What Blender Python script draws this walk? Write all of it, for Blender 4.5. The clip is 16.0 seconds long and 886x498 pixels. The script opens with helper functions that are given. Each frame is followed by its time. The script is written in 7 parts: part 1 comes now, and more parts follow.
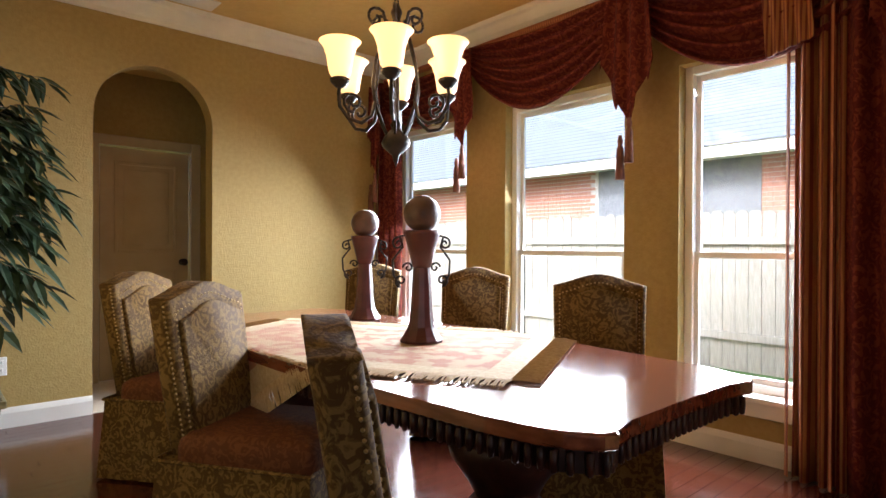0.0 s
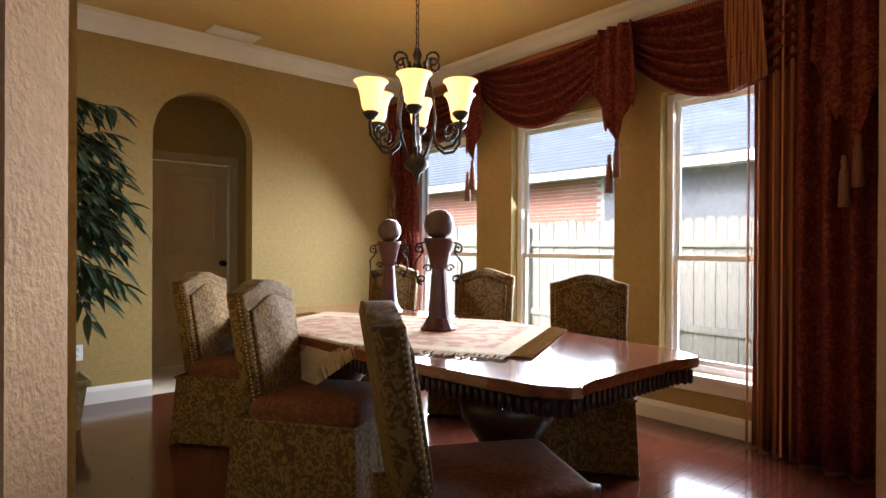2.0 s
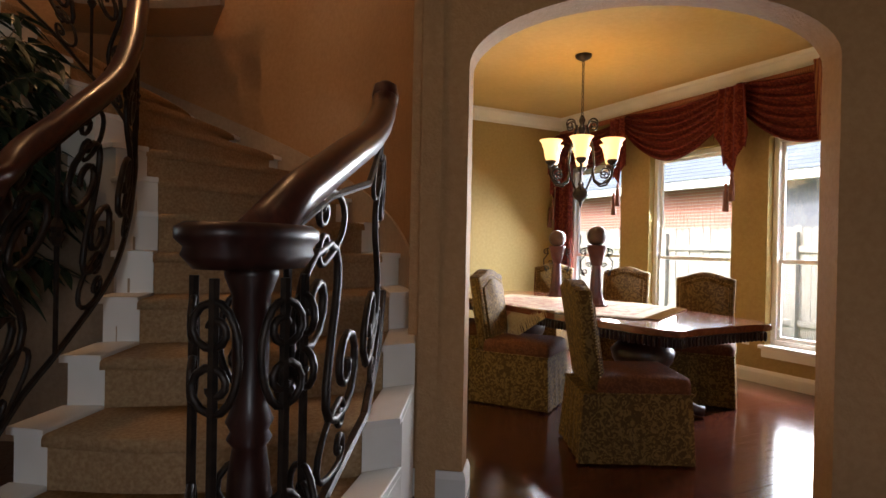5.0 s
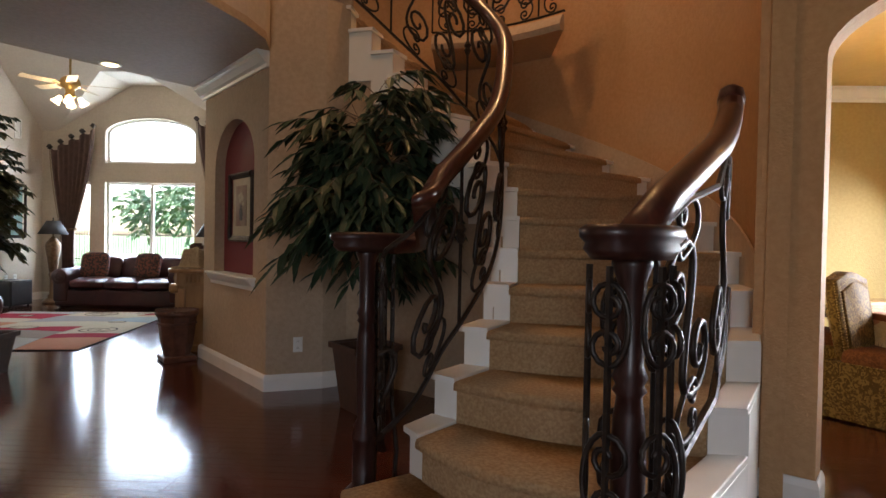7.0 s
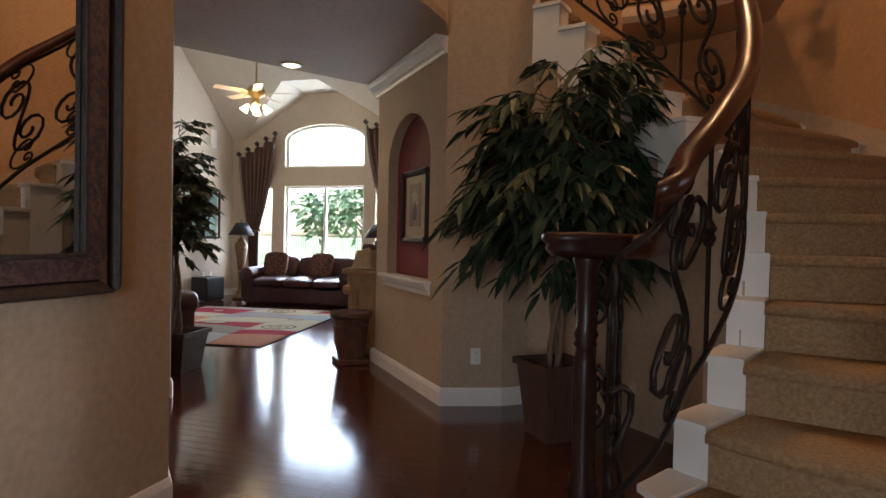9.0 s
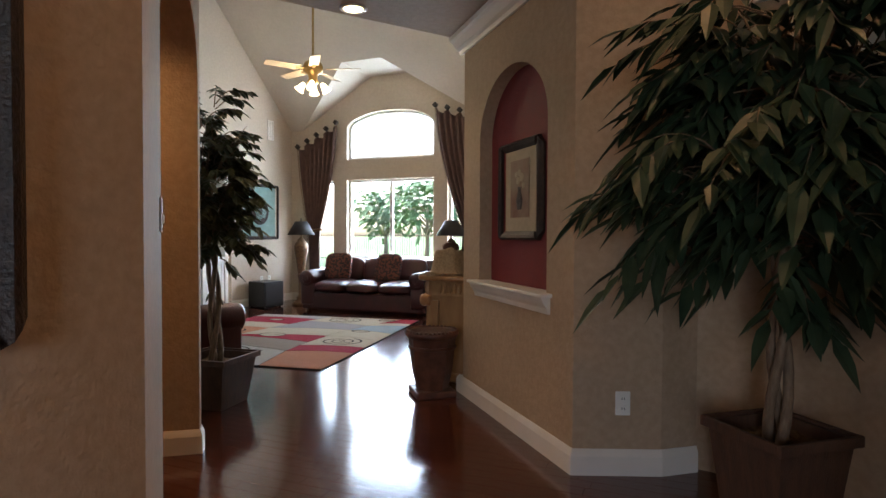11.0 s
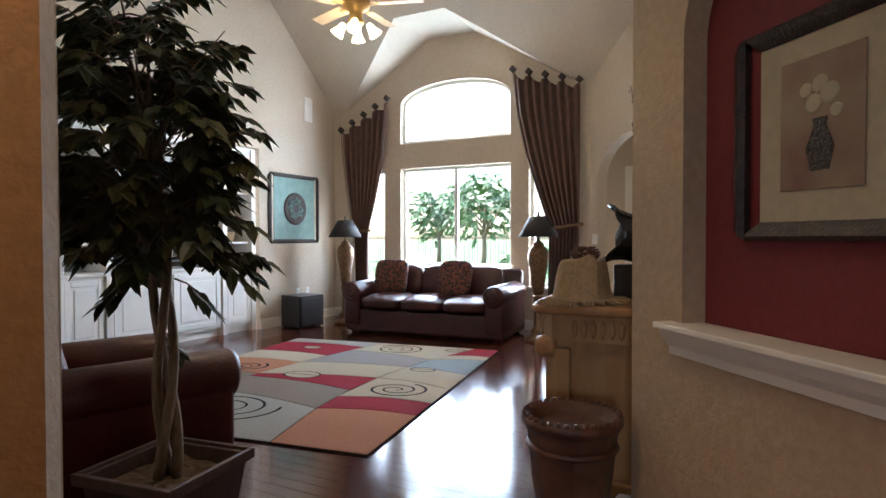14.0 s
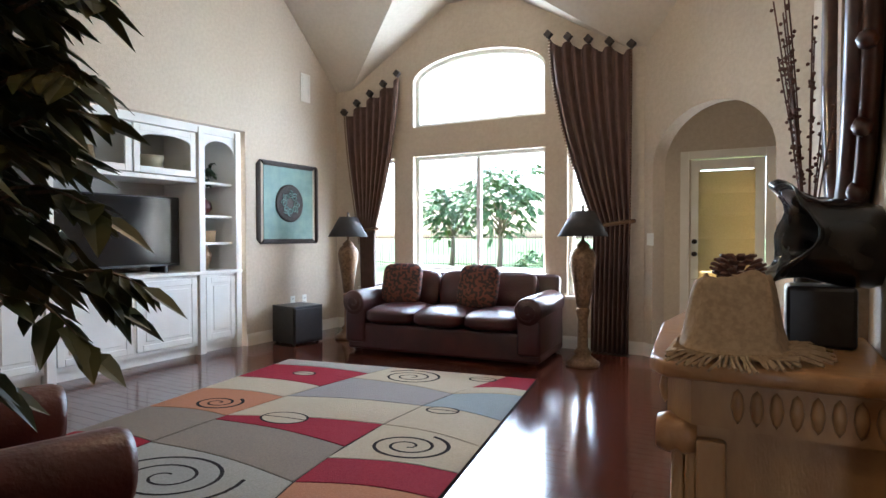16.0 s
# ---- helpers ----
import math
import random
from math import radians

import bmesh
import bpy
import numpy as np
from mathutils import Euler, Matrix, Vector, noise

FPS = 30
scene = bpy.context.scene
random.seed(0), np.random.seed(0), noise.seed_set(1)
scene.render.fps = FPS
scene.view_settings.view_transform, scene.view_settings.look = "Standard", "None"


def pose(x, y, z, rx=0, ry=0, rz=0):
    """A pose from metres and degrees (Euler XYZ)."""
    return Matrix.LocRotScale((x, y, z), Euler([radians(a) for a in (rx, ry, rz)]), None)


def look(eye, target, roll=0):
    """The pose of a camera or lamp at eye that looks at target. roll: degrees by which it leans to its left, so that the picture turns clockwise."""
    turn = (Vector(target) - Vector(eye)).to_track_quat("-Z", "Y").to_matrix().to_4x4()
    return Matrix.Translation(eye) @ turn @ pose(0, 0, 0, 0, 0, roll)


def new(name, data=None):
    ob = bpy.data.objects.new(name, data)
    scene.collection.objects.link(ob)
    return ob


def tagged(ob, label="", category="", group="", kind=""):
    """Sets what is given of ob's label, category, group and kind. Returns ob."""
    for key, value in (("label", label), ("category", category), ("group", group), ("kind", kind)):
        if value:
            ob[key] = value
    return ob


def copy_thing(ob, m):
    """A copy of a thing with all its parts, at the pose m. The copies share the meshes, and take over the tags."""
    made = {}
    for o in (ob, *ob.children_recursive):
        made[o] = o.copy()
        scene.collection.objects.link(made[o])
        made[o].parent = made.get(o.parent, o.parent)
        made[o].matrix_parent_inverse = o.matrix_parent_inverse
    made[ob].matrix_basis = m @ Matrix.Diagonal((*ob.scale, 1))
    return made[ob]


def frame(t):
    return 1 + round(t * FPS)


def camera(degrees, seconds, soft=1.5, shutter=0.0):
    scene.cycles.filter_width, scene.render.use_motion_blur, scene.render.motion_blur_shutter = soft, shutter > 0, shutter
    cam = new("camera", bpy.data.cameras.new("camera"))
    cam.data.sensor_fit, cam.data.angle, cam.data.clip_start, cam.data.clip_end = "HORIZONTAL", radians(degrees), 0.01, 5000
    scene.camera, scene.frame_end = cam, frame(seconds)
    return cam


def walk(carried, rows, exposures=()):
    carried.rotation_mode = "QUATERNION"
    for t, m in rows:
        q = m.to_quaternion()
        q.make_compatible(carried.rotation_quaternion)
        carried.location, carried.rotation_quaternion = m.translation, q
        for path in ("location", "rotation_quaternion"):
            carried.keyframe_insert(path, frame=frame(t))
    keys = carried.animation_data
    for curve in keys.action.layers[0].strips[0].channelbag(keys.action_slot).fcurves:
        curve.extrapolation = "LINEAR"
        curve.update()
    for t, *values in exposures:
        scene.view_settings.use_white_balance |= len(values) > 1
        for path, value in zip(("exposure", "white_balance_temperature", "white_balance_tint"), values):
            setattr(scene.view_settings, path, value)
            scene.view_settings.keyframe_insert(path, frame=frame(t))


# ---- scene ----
cam = camera(74.3, 16.0)
PATH = [
    (0, (0.584, 0.712, 1.183), (1.922, 2.199, 1.176), 0.3),
    (0.5, (0.538, 0.644, 1.192), (1.877, 2.128, 1.185), 0.3),
    (1, (0.442, 0.565, 1.19), (1.779, 2.053, 1.185), 0.2),
    (1.5, (0.285, 0.408, 1.204), (1.611, 1.905, 1.199), 0.2),
    (2, (0.189, 0.284, 1.206), (1.496, 1.798, 1.201), 0.3),
    (2.5, (0.044, 0.072, 1.206), (1.319, 1.613, 1.203), 0.2),
    (3, (-0.144, -0.131, 1.218), (1.091, 1.441, 1.218), 0.2),
    (3.2, (-0.258, -0.22, 1.211), (0.965, 1.362, 1.209), 0.3),
    (5.3, (-1.252, -1.053, 1.233), (-0.446, 0.778, 1.221), 1.0),
    (5.5, (-1.302, -1.078, 1.234), (-0.603, 0.796, 1.222), 0.9),
    (6, (-1.356, -1.152, 1.238), (-0.95, 0.806, 1.217), 1.1),
    (6.5, (-1.359, -1.244, 1.224), (-1.226, 0.752, 1.195), 1.2),
    (7, (-1.373, -1.303, 1.221), (-1.452, 0.695, 1.188), 1.1),
    (7.5, (-1.403, -1.281, 1.22), (-1.65, 0.703, 1.188), 1.2),
    (8, (-1.493, -1.204, 1.229), (-1.882, 0.758, 1.194), 1.2),
    (8.5, (-1.589, -1.07, 1.224), (-2.091, 0.865, 1.185), 1.2),
    (9, (-1.703, -0.819, 1.218), (-2.288, 1.093, 1.178), 1.2),
    (9.5, (-1.855, -0.55, 1.198), (-2.521, 1.336, 1.153), 1.2),
    (9.7, (-1.943, -0.43, 1.194), (-2.632, 1.447, 1.151), 1.3),
    (11.8, (-2.689, 0.781, 1.196), (-3.502, 2.608, 1.145), 0.0),
    (12, (-2.773, 0.921, 1.182), (-3.596, 2.743, 1.138), 0.2),
    (12.5, (-2.943, 1.195, 1.19), (-3.804, 2.999, 1.147), 0.1),
    (13, (-3.14, 1.456, 1.197), (-4.035, 3.244, 1.156), 0.1),
    (13.5, (-3.341, 1.709, 1.184), (-4.254, 3.488, 1.142), 0.0),
    (14, (-3.55, 1.995, 1.177), (-4.48, 3.765, 1.137), -0.1),
    (14.5, (-3.796, 2.217, 1.179), (-4.728, 3.986, 1.14), 0.1),
    (15, (-3.966, 2.491, 1.169), (-4.899, 4.259, 1.128), 0.0),
    (15.5, (-4.062, 2.78, 1.187), (-5.008, 4.542, 1.14), -0.0),
    (16, (-4.203, 3.029, 1.182), (-5.168, 4.78, 1.139), -0.1),
]
walk(cam, [(t, look(eye, target, roll)) for t, eye, target, roll in PATH], [(0, 2.55, 5480, 10), (2, 2.3, 5480, 10), (3, 2.15, 5550, 10), (5.5, 2.8, 5800, 10), (6, 3.1, 5800, 10), (7, 3.2, 5700, 10), (9.5, 3.2, 5650, 10), (12.5, 3.28, 5550, 10), (16, 3.4, 5450, 10)])

# ---- world, sun, exposure ----
world = bpy.data.worlds.new("overcast_sky")
scene.world = world
world.use_nodes = True
wn = world.node_tree.nodes
wl = world.node_tree.links
sky = wn.new("ShaderNodeTexSky")
sky.sky_type = "NISHITA"
sky.sun_disc = False
sky.sun_elevation = radians(40)
sky.sun_rotation = radians(281)
sky.air_density = 1.0
sky.dust_density = 4.0
wn["Background"].inputs["Strength"].default_value = 0.15
wl.new(sky.outputs[0], wn["Background"].inputs["Color"])
sun_data = bpy.data.lights.new("sun", "SUN")
sun_data.energy = 1.3
sun_data.angle = radians(12)
sun_data.color = (1.0, 0.96, 0.9)
sun = new("sun", sun_data)
sun.matrix_world = look((-10, 2, 8.5), (0, 0, 0))


def area_lamp(name, eye, target, w, h, power, color, spread=180):
    d = bpy.data.lights.new(name, "AREA")
    d.spread = radians(spread)
    d.shape, d.size, d.size_y, d.energy, d.color = "RECTANGLE", w, h, power, color
    ob = new(name, d)
    ob.matrix_world = look(eye, target)
    return ob


def point_lamp(name, at, power, color, r=0.04):
    d = bpy.data.lights.new(name, "POINT")
    d.energy, d.color, d.shadow_soft_size = power, color, r
    ob = new(name, d)
    ob.location = at
    return ob


# daylight in the window openings, and an added fill at the entry
area_lamp("dining_daylight", (4.40, 3.3, 1.35), (2.2, 2.7, 0.0), 3.9, 1.9, 84, (1.0, 0.975, 0.94), 125)
area_lamp("living_daylight", (-7.1, 9.42, 1.75), (-7.1, 3, 1.0), 3.1, 2.5, 46, (0.90, 0.96, 1.0))
area_lamp("back_door_daylight", (-4.58, 10.10, 1.1), (-4.58, 8.0, 0.9), 0.5, 1.5, 2.2, (1.0, 0.93, 0.8))
# fill lamp for the foyer; its opening in the south wall is unseen
area_lamp("entry_fill", (-1.9, -3.95, 1.65), (-1.9, 1.0, 1.2), 0.95, 1.45, 5.2, (1.0, 0.95, 0.9))

# ---- materials ----
def mat(name, color, rough=0.6, metal=0.0, color2=None, scale=8.0, bump=0.0, bump_scale=60.0, detail=5.0, spec=0.5, coat=0.0, stretch=(1, 1, 1), emit=None, power=0.0, low=0.35, high=0.65, big=None, warp=0.0):
    m = bpy.data.materials.new(name)
    m.use_nodes = True
    n, l = m.node_tree.nodes, m.node_tree.links
    p = n["Principled BSDF"]
    p.inputs["Base Color"].default_value = (*color, 1)
    p.inputs["Roughness"].default_value = rough
    p.inputs["Metallic"].default_value = metal
    p.inputs["Specular IOR Level"].default_value = spec
    p.inputs["Coat Weight"].default_value = coat
    p.inputs["Coat Roughness"].default_value = 0.08
    tc = n.new("ShaderNodeTexCoord")
    mp = n.new("ShaderNodeMapping")
    mp.inputs["Scale"].default_value = stretch
    l.new(tc.outputs["Object"], mp.inputs["Vector"])
    if color2:
        t = n.new("ShaderNodeTexNoise")
        t.inputs["Scale"].default_value, t.inputs["Detail"].default_value, t.inputs["Distortion"].default_value = scale, detail, warp
        r = n.new("ShaderNodeValToRGB")
        r.color_ramp.elements[0].position, r.color_ramp.elements[1].position = low, high
        r.color_ramp.elements[0].color, r.color_ramp.elements[1].color = (*color, 1), (*color2, 1)
        l.new(mp.outputs[0], t.inputs["Vector"])
        l.new(t.outputs["Fac"], r.inputs["Fac"])
        out = r.outputs[0]
        # slow change over a metre or so
        t2 = n.new("ShaderNodeTexNoise")
        t2.inputs["Scale"].default_value, t2.inputs["Detail"].default_value = big or 1.3, 2.0
        l.new(tc.outputs["Object"], t2.inputs["Vector"])
        mr = n.new("ShaderNodeMapRange")
        mr.inputs["To Min"].default_value, mr.inputs["To Max"].default_value = 0.86, 1.1
        l.new(t2.outputs["Fac"], mr.inputs["Value"])
        mx = n.new("ShaderNodeVectorMath")
        mx.operation = "SCALE"
        l.new(out, mx.inputs[0])
        l.new(mr.outputs[0], mx.inputs["Scale"])
        l.new(mx.outputs[0], p.inputs["Base Color"])
        rr = n.new("ShaderNodeMapRange")
        rr.inputs["To Min"].default_value, rr.inputs["To Max"].default_value = max(0.03, rough * 0.85), min(1.0, rough * 1.15)
        l.new(t.outputs["Fac"], rr.inputs["Value"])
        l.new(rr.outputs[0], p.inputs["Roughness"])
    if bump:
        t3 = n.new("ShaderNodeTexNoise")
        t3.inputs["Scale"].default_value, t3.inputs["Detail"].default_value = bump_scale, 4.0
        l.new(mp.outputs[0], t3.inputs["Vector"])
        b = n.new("ShaderNodeBump")
        b.inputs["Strength"].default_value, b.inputs["Distance"].default_value = bump, 0.01
        l.new(t3.outputs["Fac"], b.inputs["Height"])
        l.new(b.outputs[0], p.inputs["Normal"])
    if emit:
        p.inputs["Emission Color"].default_value = (*emit, 1)
        p.inputs["Emission Strength"].default_value = power
    return m


M = {}
M["ochre"] = mat("ochre_textured_paint", (0.36, 0.25, 0.078), 0.75, color2=(0.41, 0.295, 0.10), scale=30, bump=0.35, bump_scale=70)
M["ochre_ceil"] = mat("ochre_ceiling_paint", (0.62, 0.43, 0.14), 0.8, color2=(0.66, 0.47, 0.17), scale=25, bump=0.3, bump_scale=80)
M["foyer"] = mat("tan_textured_paint", (0.43, 0.32, 0.21), 0.75, color2=(0.49, 0.37, 0.25), scale=30, bump=0.4, bump_scale=70)
# tan wall paint, the stair hall's orange light put in its colour
M["stairwall"] = mat("warm_lit_tan_paint", (0.46, 0.27, 0.125), 0.75, color2=(0.51, 0.31, 0.15), scale=30, bump=0.5, bump_scale=70, spec=0.15)
M["living"] = mat("pale_greige_paint", (0.55, 0.47, 0.37), 0.75, color2=(0.60, 0.52, 0.42), scale=30, bump=0.35, bump_scale=70)
M["lceil"] = mat("pale_ceiling_paint", (0.58, 0.52, 0.44), 0.85, color2=(0.62, 0.56, 0.48), scale=25, bump=0.3, bump_scale=80)
M["white"] = mat("white_trim_paint", (0.78, 0.75, 0.68), 0.4, color2=(0.82, 0.79, 0.73), scale=6, bump=0.03)
M["winwhite"] = mat("white_vinyl", (0.80, 0.80, 0.76), 0.45, color2=(0.84, 0.84, 0.80), scale=6)
M["burgundy"] = mat("burgundy_paint", (0.16, 0.018, 0.022), 0.7, color2=(0.19, 0.024, 0.028), scale=25, bump=0.3, bump_scale=70)
M["floor"] = mat("dark_cherry_planks", (0.052, 0.012, 0.007), 0.13, color2=(0.090, 0.024, 0.012), scale=10, stretch=(1.5, 14, 14), bump=0.06, bump_scale=6, spec=0.5, coat=0.3)
M["cherry"] = mat("polished_cherry", (0.036, 0.008, 0.005), 0.30, color2=(0.068, 0.017, 0.009), scale=6, stretch=(12, 1.5, 6), coat=0.12)
M["darkwood"] = mat("dark_mahogany", (0.018, 0.006, 0.004), 0.38, color2=(0.036, 0.011, 0.008), scale=7, stretch=(6, 6, 1), coat=0.08, spec=0.35)
M["iron"] = mat("bronzed_wrought_iron", (0.014, 0.010, 0.008), 0.45, metal=0.5, color2=(0.034, 0.022, 0.015), scale=30, bump=0.2)
M["fabric"] = mat("gold_brown_damask", (0.080, 0.042, 0.012), 0.75, color2=(0.180, 0.108, 0.030), scale=24, detail=3, low=0.47, high=0.56, bump=0.3, bump_scale=150, spec=0.12, warp=2.2)
M["fabric_red"] = mat("rust_brown_damask", (0.085, 0.028, 0.012), 0.75, color2=(0.125, 0.046, 0.019), scale=24, detail=2.5, low=0.48, high=0.54, bump=0.3, bump_scale=150, spec=0.12, warp=2.2)
M["carpet"] = mat("tan_carpet", (0.44, 0.275, 0.13), 0.95, color2=(0.60, 0.41, 0.22), scale=70, big=5.0, bump=1.0, bump_scale=350, spec=0.1)
M["leather"] = mat("burgundy_leather", (0.034, 0.009, 0.010), 0.3, color2=(0.06, 0.015, 0.014), scale=5, bump=0.25, bump_scale=60)
M["leather2"] = mat("red_brown_leather", (0.052, 0.009, 0.006), 0.36, color2=(0.085, 0.016, 0.010), scale=5, bump=0.25, bump_scale=60, spec=0.3)
M["redcloth"] = mat("burgundy_damask", (0.105, 0.014, 0.012), 0.75, color2=(0.19, 0.042, 0.022), scale=20, detail=2.5, low=0.50, high=0.55, bump=0.3, bump_scale=160, spec=0.15, warp=2.0)
M["browncloth"] = mat("brown_purple_drape", (0.10, 0.055, 0.045), 0.7, color2=(0.14, 0.08, 0.065), scale=12, bump=0.3, bump_scale=160)
M["pine"] = mat("antiqued_tan_wood", (0.33, 0.18, 0.075), 0.42, color2=(0.41, 0.245, 0.105), scale=6, stretch=(3, 3, 1), bump=0.15)
M["black"] = mat("black_plastic", (0.012, 0.012, 0.013), 0.35, color2=(0.02, 0.02, 0.021), scale=20)
M["leaf"] = mat("dark_leaf", (0.020, 0.038, 0.020), 0.42, color2=(0.046, 0.072, 0.036), scale=9, spec=0.35)
M["leaf2"] = mat("olive_leaf", (0.038, 0.058, 0.022), 0.4, color2=(0.105, 0.095, 0.036), scale=9, spec=0.35)
M["bark"] = mat("grey_bark", (0.16, 0.11, 0.07), 0.85, color2=(0.24, 0.17, 0.11), scale=20, stretch=(4, 4, 1), bump=0.6, bump_scale=40)
M["grass"] = mat("lawn_grass", (0.06, 0.12, 0.025), 0.9, color2=(0.11, 0.18, 0.04), scale=30, bump=0.6, bump_scale=60)
M["bulb"] = mat("lit_frosted_glass", (0.9, 0.8, 0.6), 0.4, emit=(1.0, 0.72, 0.34), power=0.85)
M["brass"] = mat("aged_brass", (0.42, 0.28, 0.10), 0.35, metal=0.9, color2=(0.5, 0.34, 0.13), scale=12)
M["table"] = mat("polished_cherry_top", (0.12, 0.032, 0.016), 0.13, color2=(0.20, 0.060, 0.028), scale=5, stretch=(10, 1.2, 6), coat=0.5)
M["mahog"] = mat("dark_red_lacquer", (0.055, 0.012, 0.012), 0.3, color2=(0.09, 0.02, 0.018), scale=10)
M["ball"] = mat("mottled_bronze_ball", (0.03, 0.016, 0.012), 0.35, color2=(0.10, 0.045, 0.03), scale=9, bump=0.2)
M["runner"] = mat("gold_rust_weave", (0.42, 0.28, 0.15), 0.9, color2=(0.34, 0.15, 0.08), scale=11, detail=3, low=0.46, high=0.54, bump=0.5, bump_scale=200)
M["runner2"] = mat("pale_gold_weave", (0.50, 0.38, 0.22), 0.9, color2=(0.42, 0.30, 0.16), scale=60, bump=0.5, bump_scale=200)
M["fringe"] = mat("brown_twist_fringe", (0.32, 0.21, 0.10), 0.9, color2=(0.42, 0.29, 0.15), scale=60)
M["tassel"] = mat("rose_gold_tassel", (0.15, 0.045, 0.032), 0.8, color2=(0.22, 0.10, 0.055), scale=60, stretch=(4, 4, 0.5))
M["shade"] = mat("lit_amber_glass", (0.9, 0.78, 0.55), 0.4, emit=(1.0, 0.50, 0.14), power=0.36)


def striped(name, a, b, freq, axis):
    m = mat(name, a, 0.7)
    n, l = m.node_tree.nodes, m.node_tree.links
    w = n.new("ShaderNodeTexWave")
    w.bands_direction = axis
    w.inputs["Scale"].default_value = freq
    w.inputs["Distortion"].default_value = 0.4
    r = n.new("ShaderNodeValToRGB")
    r.color_ramp.interpolation = "CONSTANT"
    r.color_ramp.elements[0].color, r.color_ramp.elements[1].color = (*a, 1), (*b, 1)
    r.color_ramp.elements[1].position = 0.62
    l.new(n["Texture Coordinate"].outputs["Object"], w.inputs["Vector"])
    l.new(w.outputs["Fac"], r.inputs["Fac"])
    l.new(r.outputs[0], n["Principled BSDF"].inputs["Base Color"])
    return m


M["stripe"] = striped("gold_burgundy_stripe", (0.40, 0.17, 0.06), (0.20, 0.04, 0.026), 16, "Y")


def glass(name, tint=(1, 1, 1)):
    m = bpy.data.materials.new(name)
    m.use_nodes = True
    n, l = m.node_tree.nodes, m.node_tree.links
    n.remove(n["Principled BSDF"])
    t = n.new("ShaderNodeBsdfTransparent")
    t.inputs["Color"].default_value = (*tint, 1)
    g = n.new("ShaderNodeBsdfGlossy")
    g.inputs["Roughness"].default_value = 0.02
    lw = n.new("ShaderNodeLayerWeight")
    lw.inputs["Blend"].default_value = 0.12
    f = n.new("ShaderNodeMath")
    f.operation = "MULTIPLY_ADD"
    f.inputs[1].default_value, f.inputs[2].default_value = 0.5, 0.03
    l.new(lw.outputs["Facing"], f.inputs[0])
    x = n.new("ShaderNodeMixShader")
    l.new(f.outputs[0], x.inputs[0])
    l.new(t.outputs[0], x.inputs[1])
    l.new(g.outputs[0], x.inputs[2])
    l.new(x.outputs[0], n["Material Output"].inputs["Surface"])
    return m


M["glass"] = glass("window_glass", (0.97, 0.98, 0.98))

M["fol_red"] = mat("picture_print", (0.30, 0.24, 0.16), 0.5, color2=(0.20, 0.10, 0.07), scale=5)
M["cream"] = mat("cream_mat_board", (0.42, 0.36, 0.25), 0.8, color2=(0.47, 0.40, 0.28), scale=30)
M["frame"] = mat("dark_carved_frame", (0.014, 0.009, 0.008), 0.4, color2=(0.038, 0.022, 0.016), scale=40, bump=0.6, bump_scale=90)
M["tooled"] = mat("tooled_red_leather", (0.045, 0.018, 0.016), 0.5, color2=(0.11, 0.055, 0.042), scale=45, detail=2, low=0.45, high=0.55, bump=0.9, bump_scale=60)
M["teal"] = mat("aged_teal_panel", (0.16, 0.27, 0.25), 0.5, color2=(0.22, 0.34, 0.31), scale=8, bump=0.15)
M["pot"] = mat("dark_wood_planter", (0.055, 0.028, 0.018), 0.5, color2=(0.10, 0.05, 0.03), scale=8, stretch=(4, 4, 1), bump=0.3)
M["mossy"] = mat("olive_stone_planter", (0.17, 0.15, 0.07), 0.8, color2=(0.28, 0.24, 0.12), scale=18, bump=0.5)
M["soil"] = mat("dry_moss", (0.10, 0.06, 0.03), 0.95, color2=(0.18, 0.11, 0.05), scale=40, bump=1.0)
M["mirror"] = mat("mirror_silver", (0.92, 0.92, 0.92), 0.01, metal=1.0)
M["goldvase"] = mat("bronze_crackle", (0.12, 0.065, 0.032), 0.35, metal=0.4, color2=(0.23, 0.135, 0.07), scale=40, bump=0.4, bump_scale=60)
M["lampshade"] = mat("black_lampshade", (0.025, 0.022, 0.022), 0.6, color2=(0.035, 0.03, 0.03), scale=30)
M["sofacush"] = mat("patchwork_velvet", (0.035, 0.02, 0.018), 0.8, color2=(0.16, 0.055, 0.038), scale=32, detail=0, low=0.48, high=0.52, bump=0.3)
M["cabinet"] = mat("white_cabinet_paint", (0.76, 0.75, 0.72), 0.42, color2=(0.80, 0.79, 0.76), scale=5)
M["screen"] = mat("black_tv_glass", (0.006, 0.006, 0.007), 0.12, color2=(0.008, 0.008, 0.009), scale=3)
M["shadecloth"] = mat("tan_roman_shade", (0.50, 0.42, 0.25), 0.9, color2=(0.58, 0.49, 0.31), scale=80, bump=0.4, bump_scale=160)
M["rope"] = mat("tan_rope_net", (0.27, 0.18, 0.095), 0.9, color2=(0.38, 0.26, 0.145), scale=60)
M["oakcon"] = mat("honey_carved_wood", (0.34, 0.17, 0.065), 0.35, color2=(0.46, 0.25, 0.10), scale=7, stretch=(2, 6, 2), bump=0.15)
M["berry"] = mat("dark_berry_twig", (0.08, 0.03, 0.02), 0.7, color2=(0.13, 0.05, 0.03), scale=30)
M["brick"] = mat("red_brick", (0.30, 0.13, 0.09), 0.9, color2=(0.40, 0.19, 0.13), scale=20, bump=0.4)
M["mortar"] = mat("grey_mortar", (0.45, 0.42, 0.38), 0.95, color2=(0.5, 0.47, 0.43), scale=20)
M["shingle"] = mat("grey_shingle", (0.105, 0.115, 0.13), 0.95, color2=(0.15, 0.16, 0.175), scale=25, bump=0.5)
